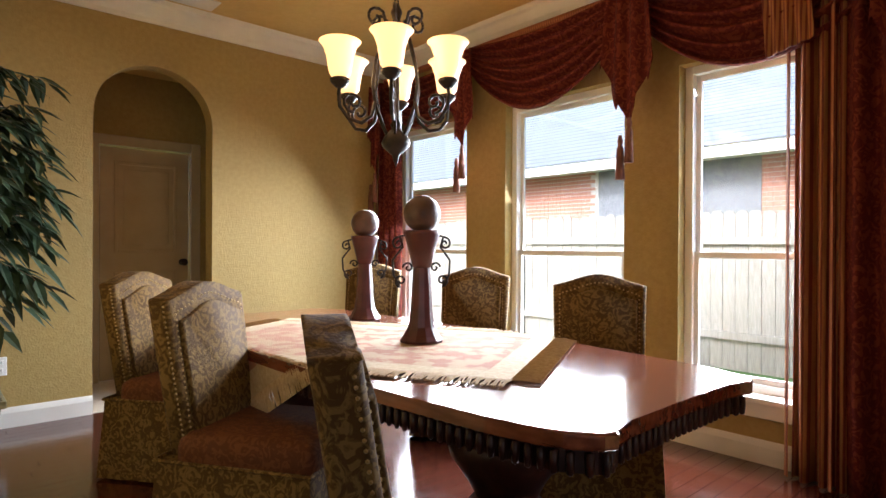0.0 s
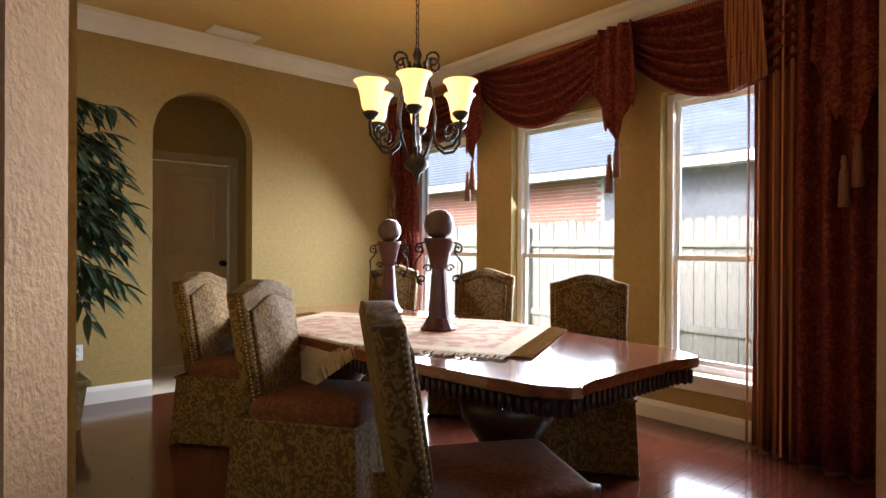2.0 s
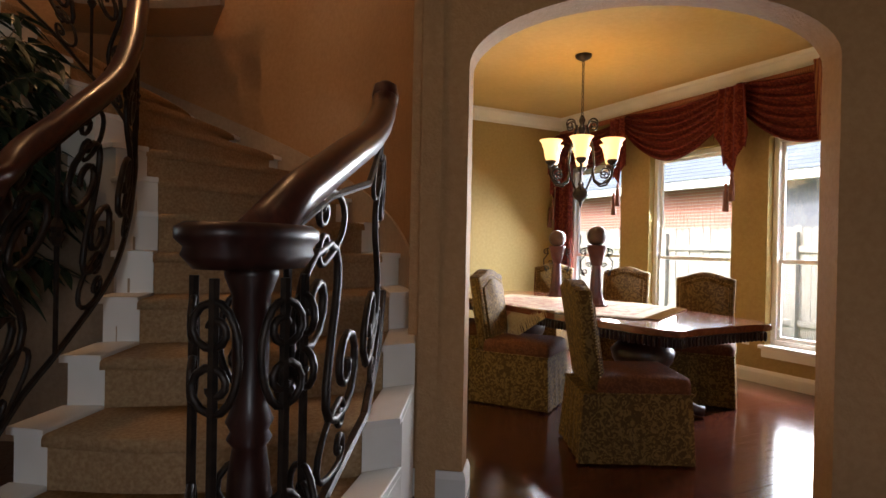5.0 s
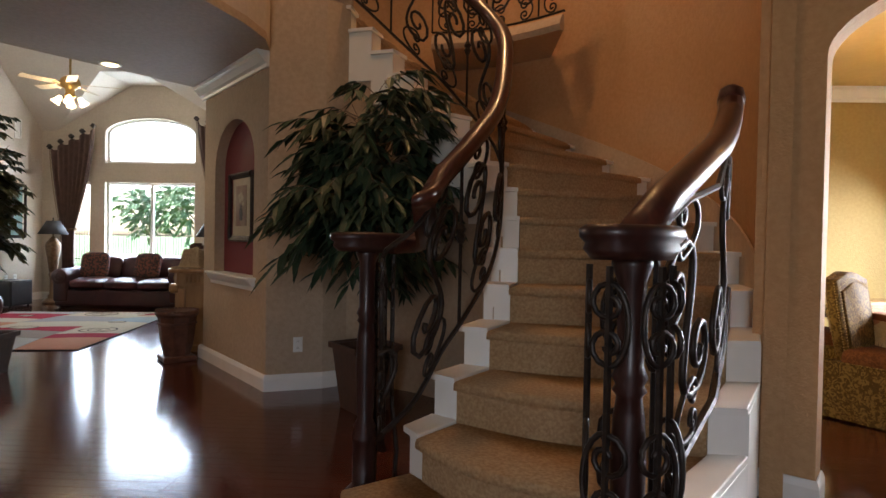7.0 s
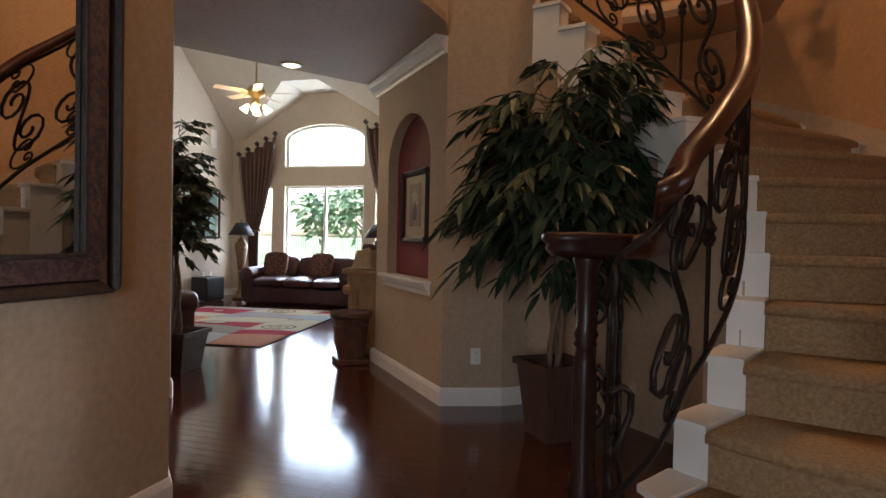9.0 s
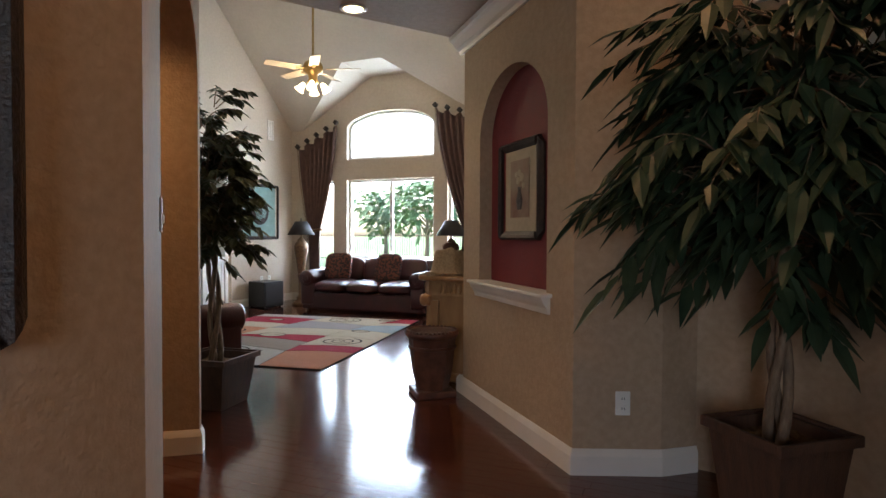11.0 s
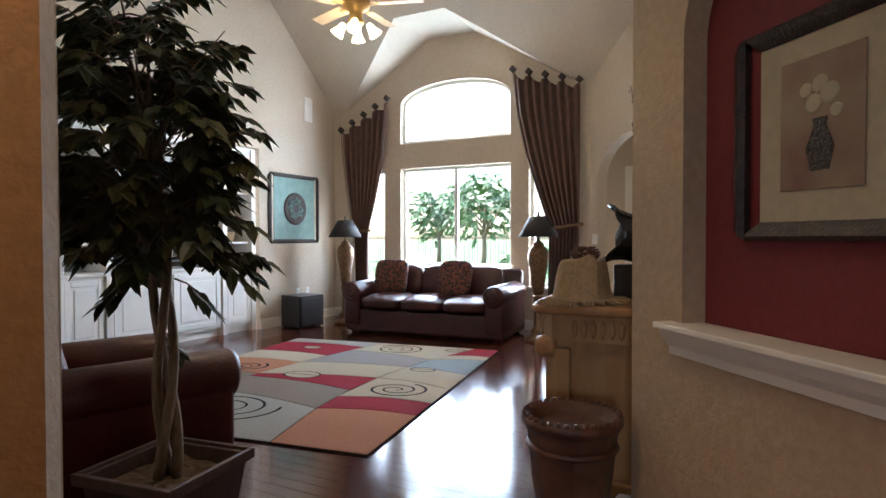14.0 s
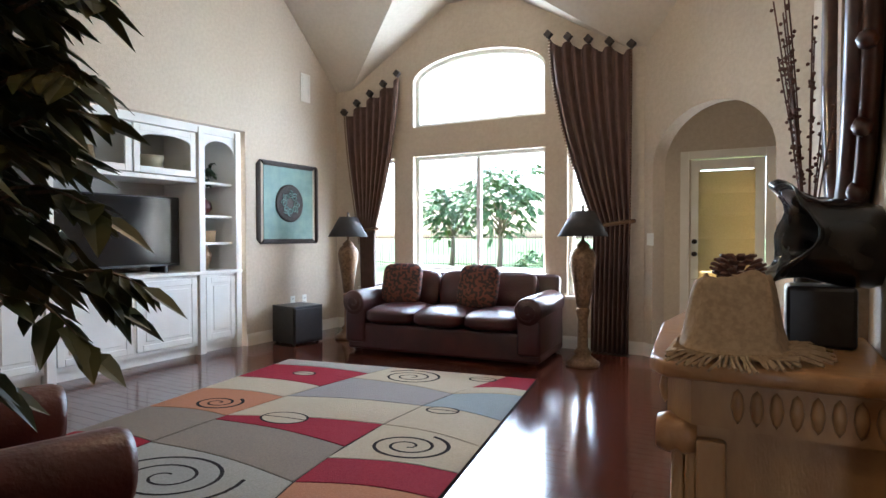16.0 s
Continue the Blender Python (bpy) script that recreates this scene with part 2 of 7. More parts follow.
M["fencewood"] = mat("weathered_fence_wood", (0.27, 0.24, 0.20), 0.9, color2=(0.38, 0.34, 0.29), scale=10, stretch=(6, 6, 0.7), bump=0.4)
M["rugred"] = mat("crimson_wool", (0.26, 0.018, 0.035), 0.95, color2=(0.32, 0.03, 0.05), scale=90, bump=0.8, bump_scale=300, spec=0.1)
M["rugcream"] = mat("cream_wool", (0.43, 0.37, 0.27), 0.95, color2=(0.50, 0.43, 0.32), scale=90, bump=0.8, bump_scale=300, spec=0.1)
M["ruggrey"] = mat("grey_wool", (0.32, 0.31, 0.28), 0.95, color2=(0.38, 0.37, 0.34), scale=90, bump=0.8, bump_scale=300, spec=0.1)
M["rugtaupe"] = mat("taupe_wool", (0.22, 0.19, 0.16), 0.95, color2=(0.27, 0.23, 0.19), scale=90, bump=0.8, bump_scale=300, spec=0.1)
M["rugstone"] = mat("stone_grey_wool", (0.27, 0.255, 0.25), 0.95, color2=(0.32, 0.30, 0.29), scale=90, bump=0.8, bump_scale=300, spec=0.1)
M["rugrust"] = mat("rust_wool", (0.40, 0.18, 0.10), 0.95, color2=(0.46, 0.22, 0.13), scale=90, bump=0.8, bump_scale=300, spec=0.1)
M["rugblue"] = mat("blue_grey_wool", (0.24, 0.29, 0.31), 0.95, color2=(0.29, 0.34, 0.36), scale=90, bump=0.8, bump_scale=300, spec=0.1)
M["rugblack"] = mat("black_wool", (0.015, 0.013, 0.013), 0.95, color2=(0.03, 0.026, 0.026), scale=90, bump=0.8, bump_scale=300, spec=0.1)
M["blade"] = mat("pale_oak_blade", (0.45, 0.36, 0.24), 0.5, color2=(0.52, 0.43, 0.30), scale=8, stretch=(2, 10, 2))
# white cabinet back, darkened to grey for the shade inside the recess
M["cabback"] = mat("shaded_white_panel", (0.50, 0.50, 0.48), 0.6, color2=(0.54, 0.54, 0.52), scale=5)
M["blackgloss"] = mat("black_glaze", (0.012, 0.011, 0.011), 0.15, color2=(0.02, 0.018, 0.017), scale=8)
M["oldwood"] = mat("worn_red_brown_wood", (0.07, 0.026, 0.016), 0.45, color2=(0.15, 0.065, 0.038), scale=10, bump=0.4)
M["gardenleaf"] = mat("sunlit_leaf", (0.07, 0.14, 0.035), 0.6, color2=(0.12, 0.20, 0.06), scale=4)
M["porchshade"] = mat("shaded_porch_panel", (0.11, 0.11, 0.12), 0.5, color2=(0.14, 0.14, 0.15), scale=10)
M["tandoor"] = mat("tan_door_paint", (0.46, 0.36, 0.22), 0.5, color2=(0.50, 0.40, 0.25), scale=6)

# the roman shade lets some daylight through
nt = M["shadecloth"].node_tree
shade_out = next(n for n in nt.nodes if n.type == "OUTPUT_MATERIAL")
shade_bsdf = next(n for n in nt.nodes if n.type == "BSDF_PRINCIPLED")
shade_mix, shade_tl = nt.nodes.new("ShaderNodeMixShader"), nt.nodes.new("ShaderNodeBsdfTranslucent")
shade_tl.inputs["Color"].default_value = (0.6, 0.46, 0.24, 1)
shade_mix.inputs[0].default_value = 0.4
nt.links.new(shade_bsdf.outputs[0], shade_mix.inputs[1])
nt.links.new(shade_tl.outputs[0], shade_mix.inputs[2])
nt.links.new(shade_mix.outputs[0], shade_out.inputs["Surface"])

# ---- building tools ----
def thing(name, label="", category="", group="", kind="", at=(0, 0, 0), turn=0.0):
    ob = new(name)
    ob.empty_display_size = 0.1
    ob.matrix_basis = pose(*at, 0, 0, turn)
    return tagged(ob, label, category, group, kind)


def mesh_of(bm, name, smooth=False):
    bmesh.ops.recalc_face_normals(bm, faces=bm.faces[:])
    me = bpy.data.meshes.new(name)
    bm.to_mesh(me)
    bm.free()
    if smooth:
        me.polygons.foreach_set("use_smooth", [True] * len(me.polygons))
    return me


def part(name, bm, material, parent=None, label="", smooth=False, at=None):
    """Links a bmesh as one mesh object under a thing or part; at: a pose within the parent."""
    me = mesh_of(bm, name, smooth)
    if material:
        me.materials.append(material)
    ob = new(name, me)
    if parent:
        ob.parent = parent
    if at is not None:
        ob.matrix_basis = at
    if label:
        tagged(ob, label)
    return ob


def solo(name, bm, material, label, category, group="", kind="", smooth=False, at=None):
    return tagged(part(name, bm, material, None, "", smooth, at), label, category, group, kind)


def box(bm, x0, x1, y0, y1, z0, z1, bevel=0.0, m=None):
    r = bmesh.ops.create_cube(bm, size=1.0)
    vs = r["verts"]
    t = Matrix.Translation(((x0 + x1) / 2, (y0 + y1) / 2, (z0 + z1) / 2)) @ Matrix.Diagonal((abs(x1 - x0), abs(y1 - y0), abs(z1 - z0), 1))
    bmesh.ops.transform(bm, matrix=t, verts=vs)
    if bevel:
        es = list({e for v in vs for e in v.link_edges})
        rb = bmesh.ops.bevel(bm, geom=es, offset=bevel, segments=2, affect="EDGES", profile=0.5)
        vs = list({v for f in rb["faces"] for v in f.verts} | {v for v in vs if v.is_valid})
    if m is not None:
        bmesh.ops.transform(bm, matrix=m, verts=[v for v in vs if v.is_valid])
    return bm


def boxed(*a, **k):
    return box(bmesh.new(), *a, **k)


def prism(bm, pts, d, m=None):
    """A flat outline (x, z) pushed d along y, from y=0."""
    a = [bm.verts.new((x, 0, z)) for x, z in pts]
    b = [bm.verts.new((x, d, z)) for x, z in pts]
    bm.faces.new(a)
    bm.faces.new(b[::-1])
    n = len(pts)
    for i in range(n):
        bm.faces.new((a[i], b[i], b[(i + 1) % n], a[(i + 1) % n]))
    if m is not None:
        bmesh.ops.transform(bm, matrix=m, verts=a + b)
    return bm


def slab(bm, pts, z0, z1):
    """A plan outline (x, y) between two heights."""
    a = [bm.verts.new((x, y, z0)) for x, y in pts]
    b = [bm.verts.new((x, y, z1)) for x, y in pts]
    bm.faces.new(a)
    bm.faces.new(b)
    n = len(pts)
    for i in range(n):
        bm.faces.new((a[i], b[i], b[(i + 1) % n], a[(i + 1) % n]))
    return bm


def tube(bm, pts, r, seg=8, closed=False, flat=1.0):
    """A round bar along points; r is a number or one radius a point."""
    pts = [Vector(p) for p in pts]
    n = len(pts)
    rs = r if isinstance(r, (list, tuple)) else [r] * n
    rings = []
    up = None
    for i, p in enumerate(pts):
        d = (pts[(i + 1) % n] - pts[i - 1]) if closed else (pts[min(i + 1, n - 1)] - pts[max(i - 1, 0)])
        d = d.normalized() if d.length > 1e-9 else Vector((0, 0, 1))
        if up is None:
            up = Vector((0, 0, 1)) if abs(d.z) < 0.9 else Vector((1, 0, 0))
        side = d.cross(up)
        if side.length < 1e-4:
            side = d.orthogonal()
        side.normalize()
        up = side.cross(d).normalized()
        rings.append([bm.verts.new(p + side * (math.cos(a) * rs[i]) + up * (math.sin(a) * rs[i] * flat)) for a in [2 * math.pi * k / seg for k in range(seg)]])
    for i in range(n if closed else n - 1):
        A, B = rings[i], rings[(i + 1) % n]
        for k in range(seg):
            bm.faces.new((A[k], A[(k + 1) % seg], B[(k + 1) % seg], B[k]))
    if not closed:
        bm.faces.new(rings[0][::-1])
        bm.faces.new(rings[-1])
    return bm


def sweep(bm, path, section, closed=False):
    """An outline (sideways to the right, up) carried along a level or climbing path."""
    path = [Vector(p) for p in path]
    n = len(path)
    rings = []
    for i, p in enumerate(path):
        d1 = (path[i] - path[i - 1]) if (i > 0 or closed) else (path[1] - path[0])
        d2 = (path[(i + 1) % n] - path[i]) if (i < n - 1 or closed) else (path[-1] - path[-2])
        d1 = Vector((d1.x, d1.y, 0)).normalized()
        d2 = Vector((d2.x, d2.y, 0)).normalized()
        d = (d1 + d2).normalized()
        k = 1.0 / max(0.35, d.dot(d1))
        side = Vector((d.y, -d.x, 0)) * k
        rings.append([bm.verts.new(p + side * s + Vector((0, 0, u))) for s, u in section])
    m = len(section)
    for i in range(n if closed else n - 1):
        A, B = rings[i], rings[(i + 1) % n]
        for k in range(m):
            bm.faces.new((A[k], A[(k + 1) % m], B[(k + 1) % m], B[k]))
    if not closed:
        bm.faces.new(rings[0][::-1])
        bm.faces.new(rings[-1])
    return bm


def lathe(bm, prof, seg=24, m=None, sx=1.0, sy=1.0):
    """A turned shape from (radius, height) pairs."""
    rings = []
    made = []
    for r, z in prof:
        if r < 1e-5:
            v = [bm.verts.new((0, 0, z))]
        else:
            v = [bm.verts.new((r * sx * math.cos(2 * math.pi * k / seg), r * sy * math.sin(2 * math.pi * k / seg), z)) for k in range(seg)]
        rings.append(v)
        made += v
    for A, B in zip(rings, rings[1:]):
        for k in range(seg):
            q = [A[k % len(A)], A[(k + 1) % len(A)], B[(k + 1) % len(B)], B[k % len(B)]]
            q = list(dict.fromkeys(q))
            if len(q) > 2:
                bm.faces.new(q)
    for R in (rings[0], rings[-1]):
        if len(R) > 2:
            bm.faces.new(R)
    if m is not None:
        bmesh.ops.transform(bm, matrix=m, verts=made)
    return bm


def wall(name, p0, p1, thick, z0, z1, material, openings=(), label="", parent=None):
    """A wall from p0 to p1 whose face lies on that line and whose body lies to the left of it. openings: (s0, s1, z0, z1, rise): rise is
    the height of an arched head under z1."""
    p0, p1 = Vector((*p0, 0)), Vector((*p1, 0))
    d = (p1 - p0)
    L = d.length
    d.normalize()
    nrm = Vector((-d.y, d.x, 0)) * thick
    cuts = {0.0, L}
    for o in openings:
        cuts |= {o[0], o[1]}
        if o[4] > 0:
            for i in range(1, 32):
                cuts.add((o[0] + o[1]) / 2 - (o[1] - o[0]) / 2 * math.cos(math.pi * i / 32))
    cuts = sorted(c for c in cuts if -1e-6 <= c <= L + 1e-6)
    bm = bmesh.new()

    def head(o, s):
        if o[4] <= 0:
            return o[3]
        u = (s - (o[0] + o[1]) / 2) / ((o[1] - o[0]) / 2)
        return o[3] - o[4] + o[4] * math.sqrt(max(0.0, 1 - u * u))

    def strip(a, b, la, lb, ha, hb):
        if max(ha - la, hb - lb) < 1e-4:
            return
        c = []
        for off in (Vector((0, 0, 0)), nrm):
            for s, z in ((a, la), (b, lb), (b, hb), (a, ha)):
                c.append(bm.verts.new(p0 + d * s + off + Vector((0, 0, z))))
        for f in ((0, 1, 2, 3), (7, 6, 5, 4), (0, 4, 5, 1), (1, 5, 6, 2), (2, 6, 7, 3), (3, 7, 4, 0)):
            bm.faces.new([c[i] for i in f])

    for a, b in zip(cuts, cuts[1:]):
        if b - a < 1e-5:
            continue
        mid = (a + b) / 2
        here = sorted([o for o in openings if o[0] - 1e-6 <= mid <= o[1] + 1e-6], key=lambda o: o[2])
        la = lb = z0
        for o in here:
            strip(a, b, la, lb, o[2], o[2])
            la, lb = head(o, a), head(o, b)
        strip(a, b, la, lb, z1, z1)
    bmesh.ops.remove_doubles(bm, verts=bm.verts[:], dist=1e-5)
    return tagged(part(name, bm, material, parent), label or "textured painted wall", "wall", "", "structure")


CROWN = [(0, 0), (0.0, -0.15), (0.02, -0.15), (0.03, -0.12), (0.06, -0.10), (0.10, -0.05), (0.125, -0.035), (0.13, 0)]
BASE = [(0, 0), (0.018, 0), (0.018, 0.095), (0.012, 0.115), (0.006, 0.13), (0, 0.13)]

# ---- ground and floors ----
bm = bmesh.new()
slab(bm, [(-300, -300), (300, -300), (300, 300), (-300, 300)], -0.5, -0.22)
solo("ground", bm, M["grass"], "green mown lawn around the house", "lawn", kind="structure")
bm = bmesh.new()
slab(bm, [(-9.8, 2.75), (-6.28, 2.75), (-6.28, 0.22), (-3.75, 0.22), (-3.75, -4.12), (3.12, -4.12), (3.12, 0.2), (4.25, 0.2), (4.25, 5.55), (0.6, 5.55), (-3.3, 5.6), (-3.3, 10.27), (-5.6, 10.27), (-5.6, 9.2), (-9.8, 9.2)], -0.2, -0.012)
floor = solo("floor", bm, M["floor"], "dark cherry hardwood floor, polished to a shine", "floor", kind="structure")
bm = bmesh.new()
slab(bm, [(1.40, 5.40), (2.85, 5.40), (2.85, 6.6), (1.40, 6.6)], -0.2, 0.004)
solo("floor_alcove", bm, M["living"], "beige tile floor in the arched vestibule", "floor", kind="structure")

# ---- dining room ----
DZ = 2.98
wall("wall_north_dining", (0.55, 5.4), (4.05, 5.4), 0.14, 0, DZ, M["ochre"], [(0.95, 1.78, 0, 2.52, 0.40)], "ochre textured wall with an arched opening")
WIN = [(4.27, 5.25), (2.78, 3.83), (1.36, 2.41)]
WZ0, WZ1 = 0.36, 2.30
wall("wall_east_dining", (4.05, 5.54), (4.05, 0.3), 0.20, 0, DZ, M["ochre"], [(5.54 - b, 5.54 - a, WZ0, WZ1, 0) for a, b in WIN], "ochre textured wall with three tall windows")
wall("wall_south_dining", (4.25, 0.3), (2.15, 0.3), 0.12, 0, DZ, M["ochre"], label="ochre textured wall")
wall("wall_west_dining", (0.40, 1.66), (0.54, 2.6), 0.03, 0, DZ, M["ochre"], label="ochre textured wall")
wall("wall_west_dining_b", (0.54, 2.6), (0.55, 5.54), 0.03, 0, DZ, M["ochre"], label="ochre textured wall")
wall("wall_dining_arch", (0.046, 1.634), (3.0, -0.58), 0.18, 0, 5.6, M["stairwall"], [(0.28, 1.93, 0, 2.43, 0.33)], "tan textured wall with a wide low arch")
wall("wall_alcove_west", (1.42, 5.54), (1.42, 6.42), 0.08, 0, 2.7, M["ochre"])
wall("wall_alcove_east", (2.85, 6.42), (2.85, 5.54), 0.08, 0, 2.7, M["ochre"])
wall("wall_alcove_back", (1.34, 6.42), (2.93, 6.42), 0.10, 0, 2.7, M["ochre"], [(0.40, 1.16, 0, 2.05, 0)])
solo("ceiling_alcove", boxed(1.34, 2.93, 5.54, 6.52, 2.7, 2.78), M["ochre_ceil"], "ochre vestibule ceiling", "ceiling", kind="structure")
bm = bmesh.new()
slab(bm, [(0.30, 1.78), (2.35, 0.1), (4.3, 0.1), (4.3, 5.6), (0.5, 5.6), (0.47, 2.6)], DZ, DZ + 0.1)
solo("ceiling_dining", bm, M["ochre_ceil"], "golden ochre dining room ceiling", "ceiling", kind="structure")
bm = bmesh.new()
sweep(bm, [(0.40, 1.70, DZ), (0.54, 2.6, DZ), (0.55, 5.4, DZ), (4.05, 5.4, DZ), (4.05, 0.3, DZ), (2.2, 0.3, DZ)], CROWN)
solo("crown_moulding", bm, M["white"], "white stepped crown moulding under the dining ceiling", "moulding", kind="structure")
bm = bmesh.new()
sweep(bm, [(0.40, 1.70, 0), (0.54, 2.6, 0), (0.55, 5.4, 0), (1.50, 5.4, 0)], BASE)
sweep(bm, [(2.33, 5.4, 0), (4.05, 5.4, 0), (4.05, 0.3, 0), (2.2, 0.3, 0)], BASE)
solo("baseboard", bm, M["white"], "white moulded baseboard", "baseboard", kind="structure")

# ---- foyer and stair hall ----
FZ = 5.6
SC = Vector((-2.25, 2.75, 0))
RO = 2.6


def ring(r, deg, z=0.0):
    return Vector((SC.x + r * math.cos(radians(deg)), SC.y + r * math.sin(radians(deg)), z))


bm = bmesh.new()
n = 40
for i in range(n):
    a0, a1 = -27 + 127 * i / n, -27 + 127 * (i + 1) / n
    P = [ring(RO, a0), ring(RO, a1), ring(RO + 0.10, a1), ring(RO + 0.10, a0)]
    slab(bm, [(p.x, p.y) for p in P], 0, FZ)
bmesh.ops.remove_doubles(bm, verts=bm.verts[:], dist=1e-4)
solo("wall_stair", bm, M["stairwall"], "curved tan textured wall round the stairs, warm light in its colour", "wall", kind="structure", smooth=False)

DV = Vector((-0.64, 0.768, 0)).normalized()
NW0, NW1 = Vector((-2.93, 3.21, 0)), Vector((-3.96, 4.375, 0))
ND = (NW1 - NW0).normalized()
NL = (NW1 - NW0).length
# niche wall: face towards the hall (to the left of its run), so it is laid from its far end
wall("wall_niche", (NW1.x, NW1.y), (NW0.x, NW0.y), 0.16, 0, 2.66, M["foyer"], [(NL - 1.245, NL - 0.28, 0.86, 2.24, 0.40)], "tan textured wall with an arched niche")
pn = Vector((ND.y, -ND.x, 0))
bm = bmesh.new()
a, b = NW0 + ND * 0.12 + pn * 0.092, NW1 - ND * 0.12 + pn * 0.092
slab(bm, [(a.x, a.y), (b.x, b.y), (b.x + pn.x * 0.05, b.y + pn.y * 0.05), (a.x + pn.x * 0.05, a.y + pn.y * 0.05)], 0.5, 2.5)
solo("wall_niche_back", bm, M["burgundy"], "deep burgundy back of the arched niche", "wall", kind="structure")
wall("wall_stair_close", (-2.7, 5.35), (-4.0, 5.35), 0.1, 0, FZ, M["foyer"])
wall("wall_behind_niche", (-3.80, 5.35), (-3.80, 4.42), 0.1, 0, FZ, M["foyer"])
# wall under the upper flight, bending away behind the plant
bm = bmesh.new()
pts = [(-2.93, 3.21), (-2.52, 3.37), (-2.36, 3.52)]
for ((x0, y0), (x1, y1)), zt in zip(zip(pts, pts[1:]), (3.13, 3.13)):
    d = Vector((x1 - x0, y1 - y0, 0)).normalized()
    q = Vector((-d.y, d.x, 0)) * 0.1
    slab(bm, [(x0, y0), (x1, y1), (x1 + q.x, y1 + q.y), (x0 + q.x, y0 + q.y)], 0, zt)
solo("wall_under_stairs", bm, M["foyer"], "tan textured wall under the upper flight", "wall", kind="structure")
# mirror wall and arched passage
LW0, LW1 = Vector((-3.6, 1.29, 0)), Vector((-4.89, 2.735, 0))
LL = (LW1 - LW0).length
LWM = Vector((-4.31, 1.965, 0))
wall("wall_switch", (LW0.x, LW0.y), (LWM.x, LWM.y), 0.22, 0, 5.6, M["foyer"])
wall("wall_passage_arch", (LWM.x, LWM.y), (LW1.x, LW1.y), 0.25, 0, 5.6, M["foyer"], [(0.002, 0.90, 0, 2.42, 0.40)], "tan textured wall with an arched passage")
wall("wall_mirror", (-3.6, -4.0), (-3.6, 1.29), 0.12, 0, FZ, M["foyer"], label="tan textured wall with a large mirror")
# unseen opening, made for the entry fill lamp behind it
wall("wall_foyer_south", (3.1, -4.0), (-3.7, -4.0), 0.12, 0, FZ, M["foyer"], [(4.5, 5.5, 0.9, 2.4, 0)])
wall("wall_foyer_east", (3.0, -0.5), (3.0, -4.1), 0.12, 0, FZ, M["foyer"])
bm = bmesh.new()
slab(bm, [(-4.6, 4.0), (-4.6, -4.2), (3.2, -4.2), (3.2, 1.9), (0.6, 5.6), (-3.8, 5.6)], FZ, FZ + 0.1)
solo("ceiling_foyer", bm, M["lceil"], "high pale foyer ceiling", "ceiling", kind="structure")
# passage behind the arch
wall("wall_passage", (-6.2, 2.05), (-4.35, 0.3), 0.1, 0, 2.7, M["stairwall"], label="orange-lit tan passage wall")

wall("wall_passage_end", (-6.2, 1.9), (-6.2, 2.88), 0.1, 0, 2.72, M["stairwall"])
wall("wall_passage_south", (-3.72, 0.30), (-4.45, 0.30), 0.1, 0, 2.72, M["stairwall"])
solo("ceiling_side_passage", boxed(-6.3, -3.75, 0.2, 2.85, 2.72, 2.80), M["foyer"], "tan passage ceiling", "ceiling", kind="structure")

# ---- lowered hall ceiling with its curved front ----
SZ = 2.66
soff = [(-4.0, 4.42), (-2.93, 3.21), (-2.87, 2.95), (-2.90, 2.65), (-3.0, 2.28), (-3.22, 1.82), (-3.6, 1.42), (-3.6, 1.29), (-4.31, 1.965), (-5.06, 2.92)]
bm = bmesh.new()
slab(bm, soff, SZ, SZ + 0.06)
solo("ceiling_hall", bm, M["foyer"], "tan lowered hall ceiling with a curved edge", "ceiling", kind="structure")
bm = bmesh.new()
front = soff[1:7]
for (x0, y0), (x1, y1) in zip(front, front[1:]):
    d = Vector((x1 - x0, y1 - y0, 0)).normalized()
    q = Vector((d.y, -d.x, 0)) * 0.08
    slab(bm, [(x0, y0), (x1, y1), (x1 + q.x, y1 + q.y), (x0 + q.x, y0 + q.y)], SZ + 0.06, FZ)
solo("wall_gallery_front", bm, M["living"], "curved pale upper wall above the hall", "wall", kind="structure")

# ---- living room ----
LX, LY = -9.1, 9.05
wall("wall_south_living", (-5.0, 2.80), (LX, 2.80), 0.14, 0, 5.2, M["living"])
wall("wall_west_living", (LX, 2.7), (LX, LY + 0.2), 0.12, 0, 5.2, M["living"], [(2.35, 4.82, 0, 2.31, 0)], "pale greige textured wall with a built-in recess")
LWIN = [(-8.68, -8.20, 0.55, 2.14), (-7.93, -6.27, 0.78, 2.14), (-6.03, -5.55, 0.55, 2.14)]
ops = [(a - LX, b - LX, z0, z1, 0) for a, b, z0, z1 in LWIN] + [(-7.93 - LX, -6.27 - LX, 2.49, 3.30, 0.28)]
wall("wall_north_living", (LX, LY), (-5.25, LY), 0.16, 0, 5.2, M["living"], ops, "pale greige wall with tall windows and an arched transom")
wall("wall_door_arch", (-5.25, LY), (-3.92, 7.85), 0.14, 0, 5.2, M["living"], [(0.12, 1.50, 0, 2.33, 0.5)], "pale greige wall with an arched doorway")
wall("wall_east_living", (-3.92, 7.85), (-3.92, 4.42), 0.12, 0, 5.2, M["living"], label="pale greige textured wall")
wall("wall_over_hall", (-4.0, 4.42), (-5.06, 2.92), 0.12, SZ + 0.06, 5.2, M["living"])
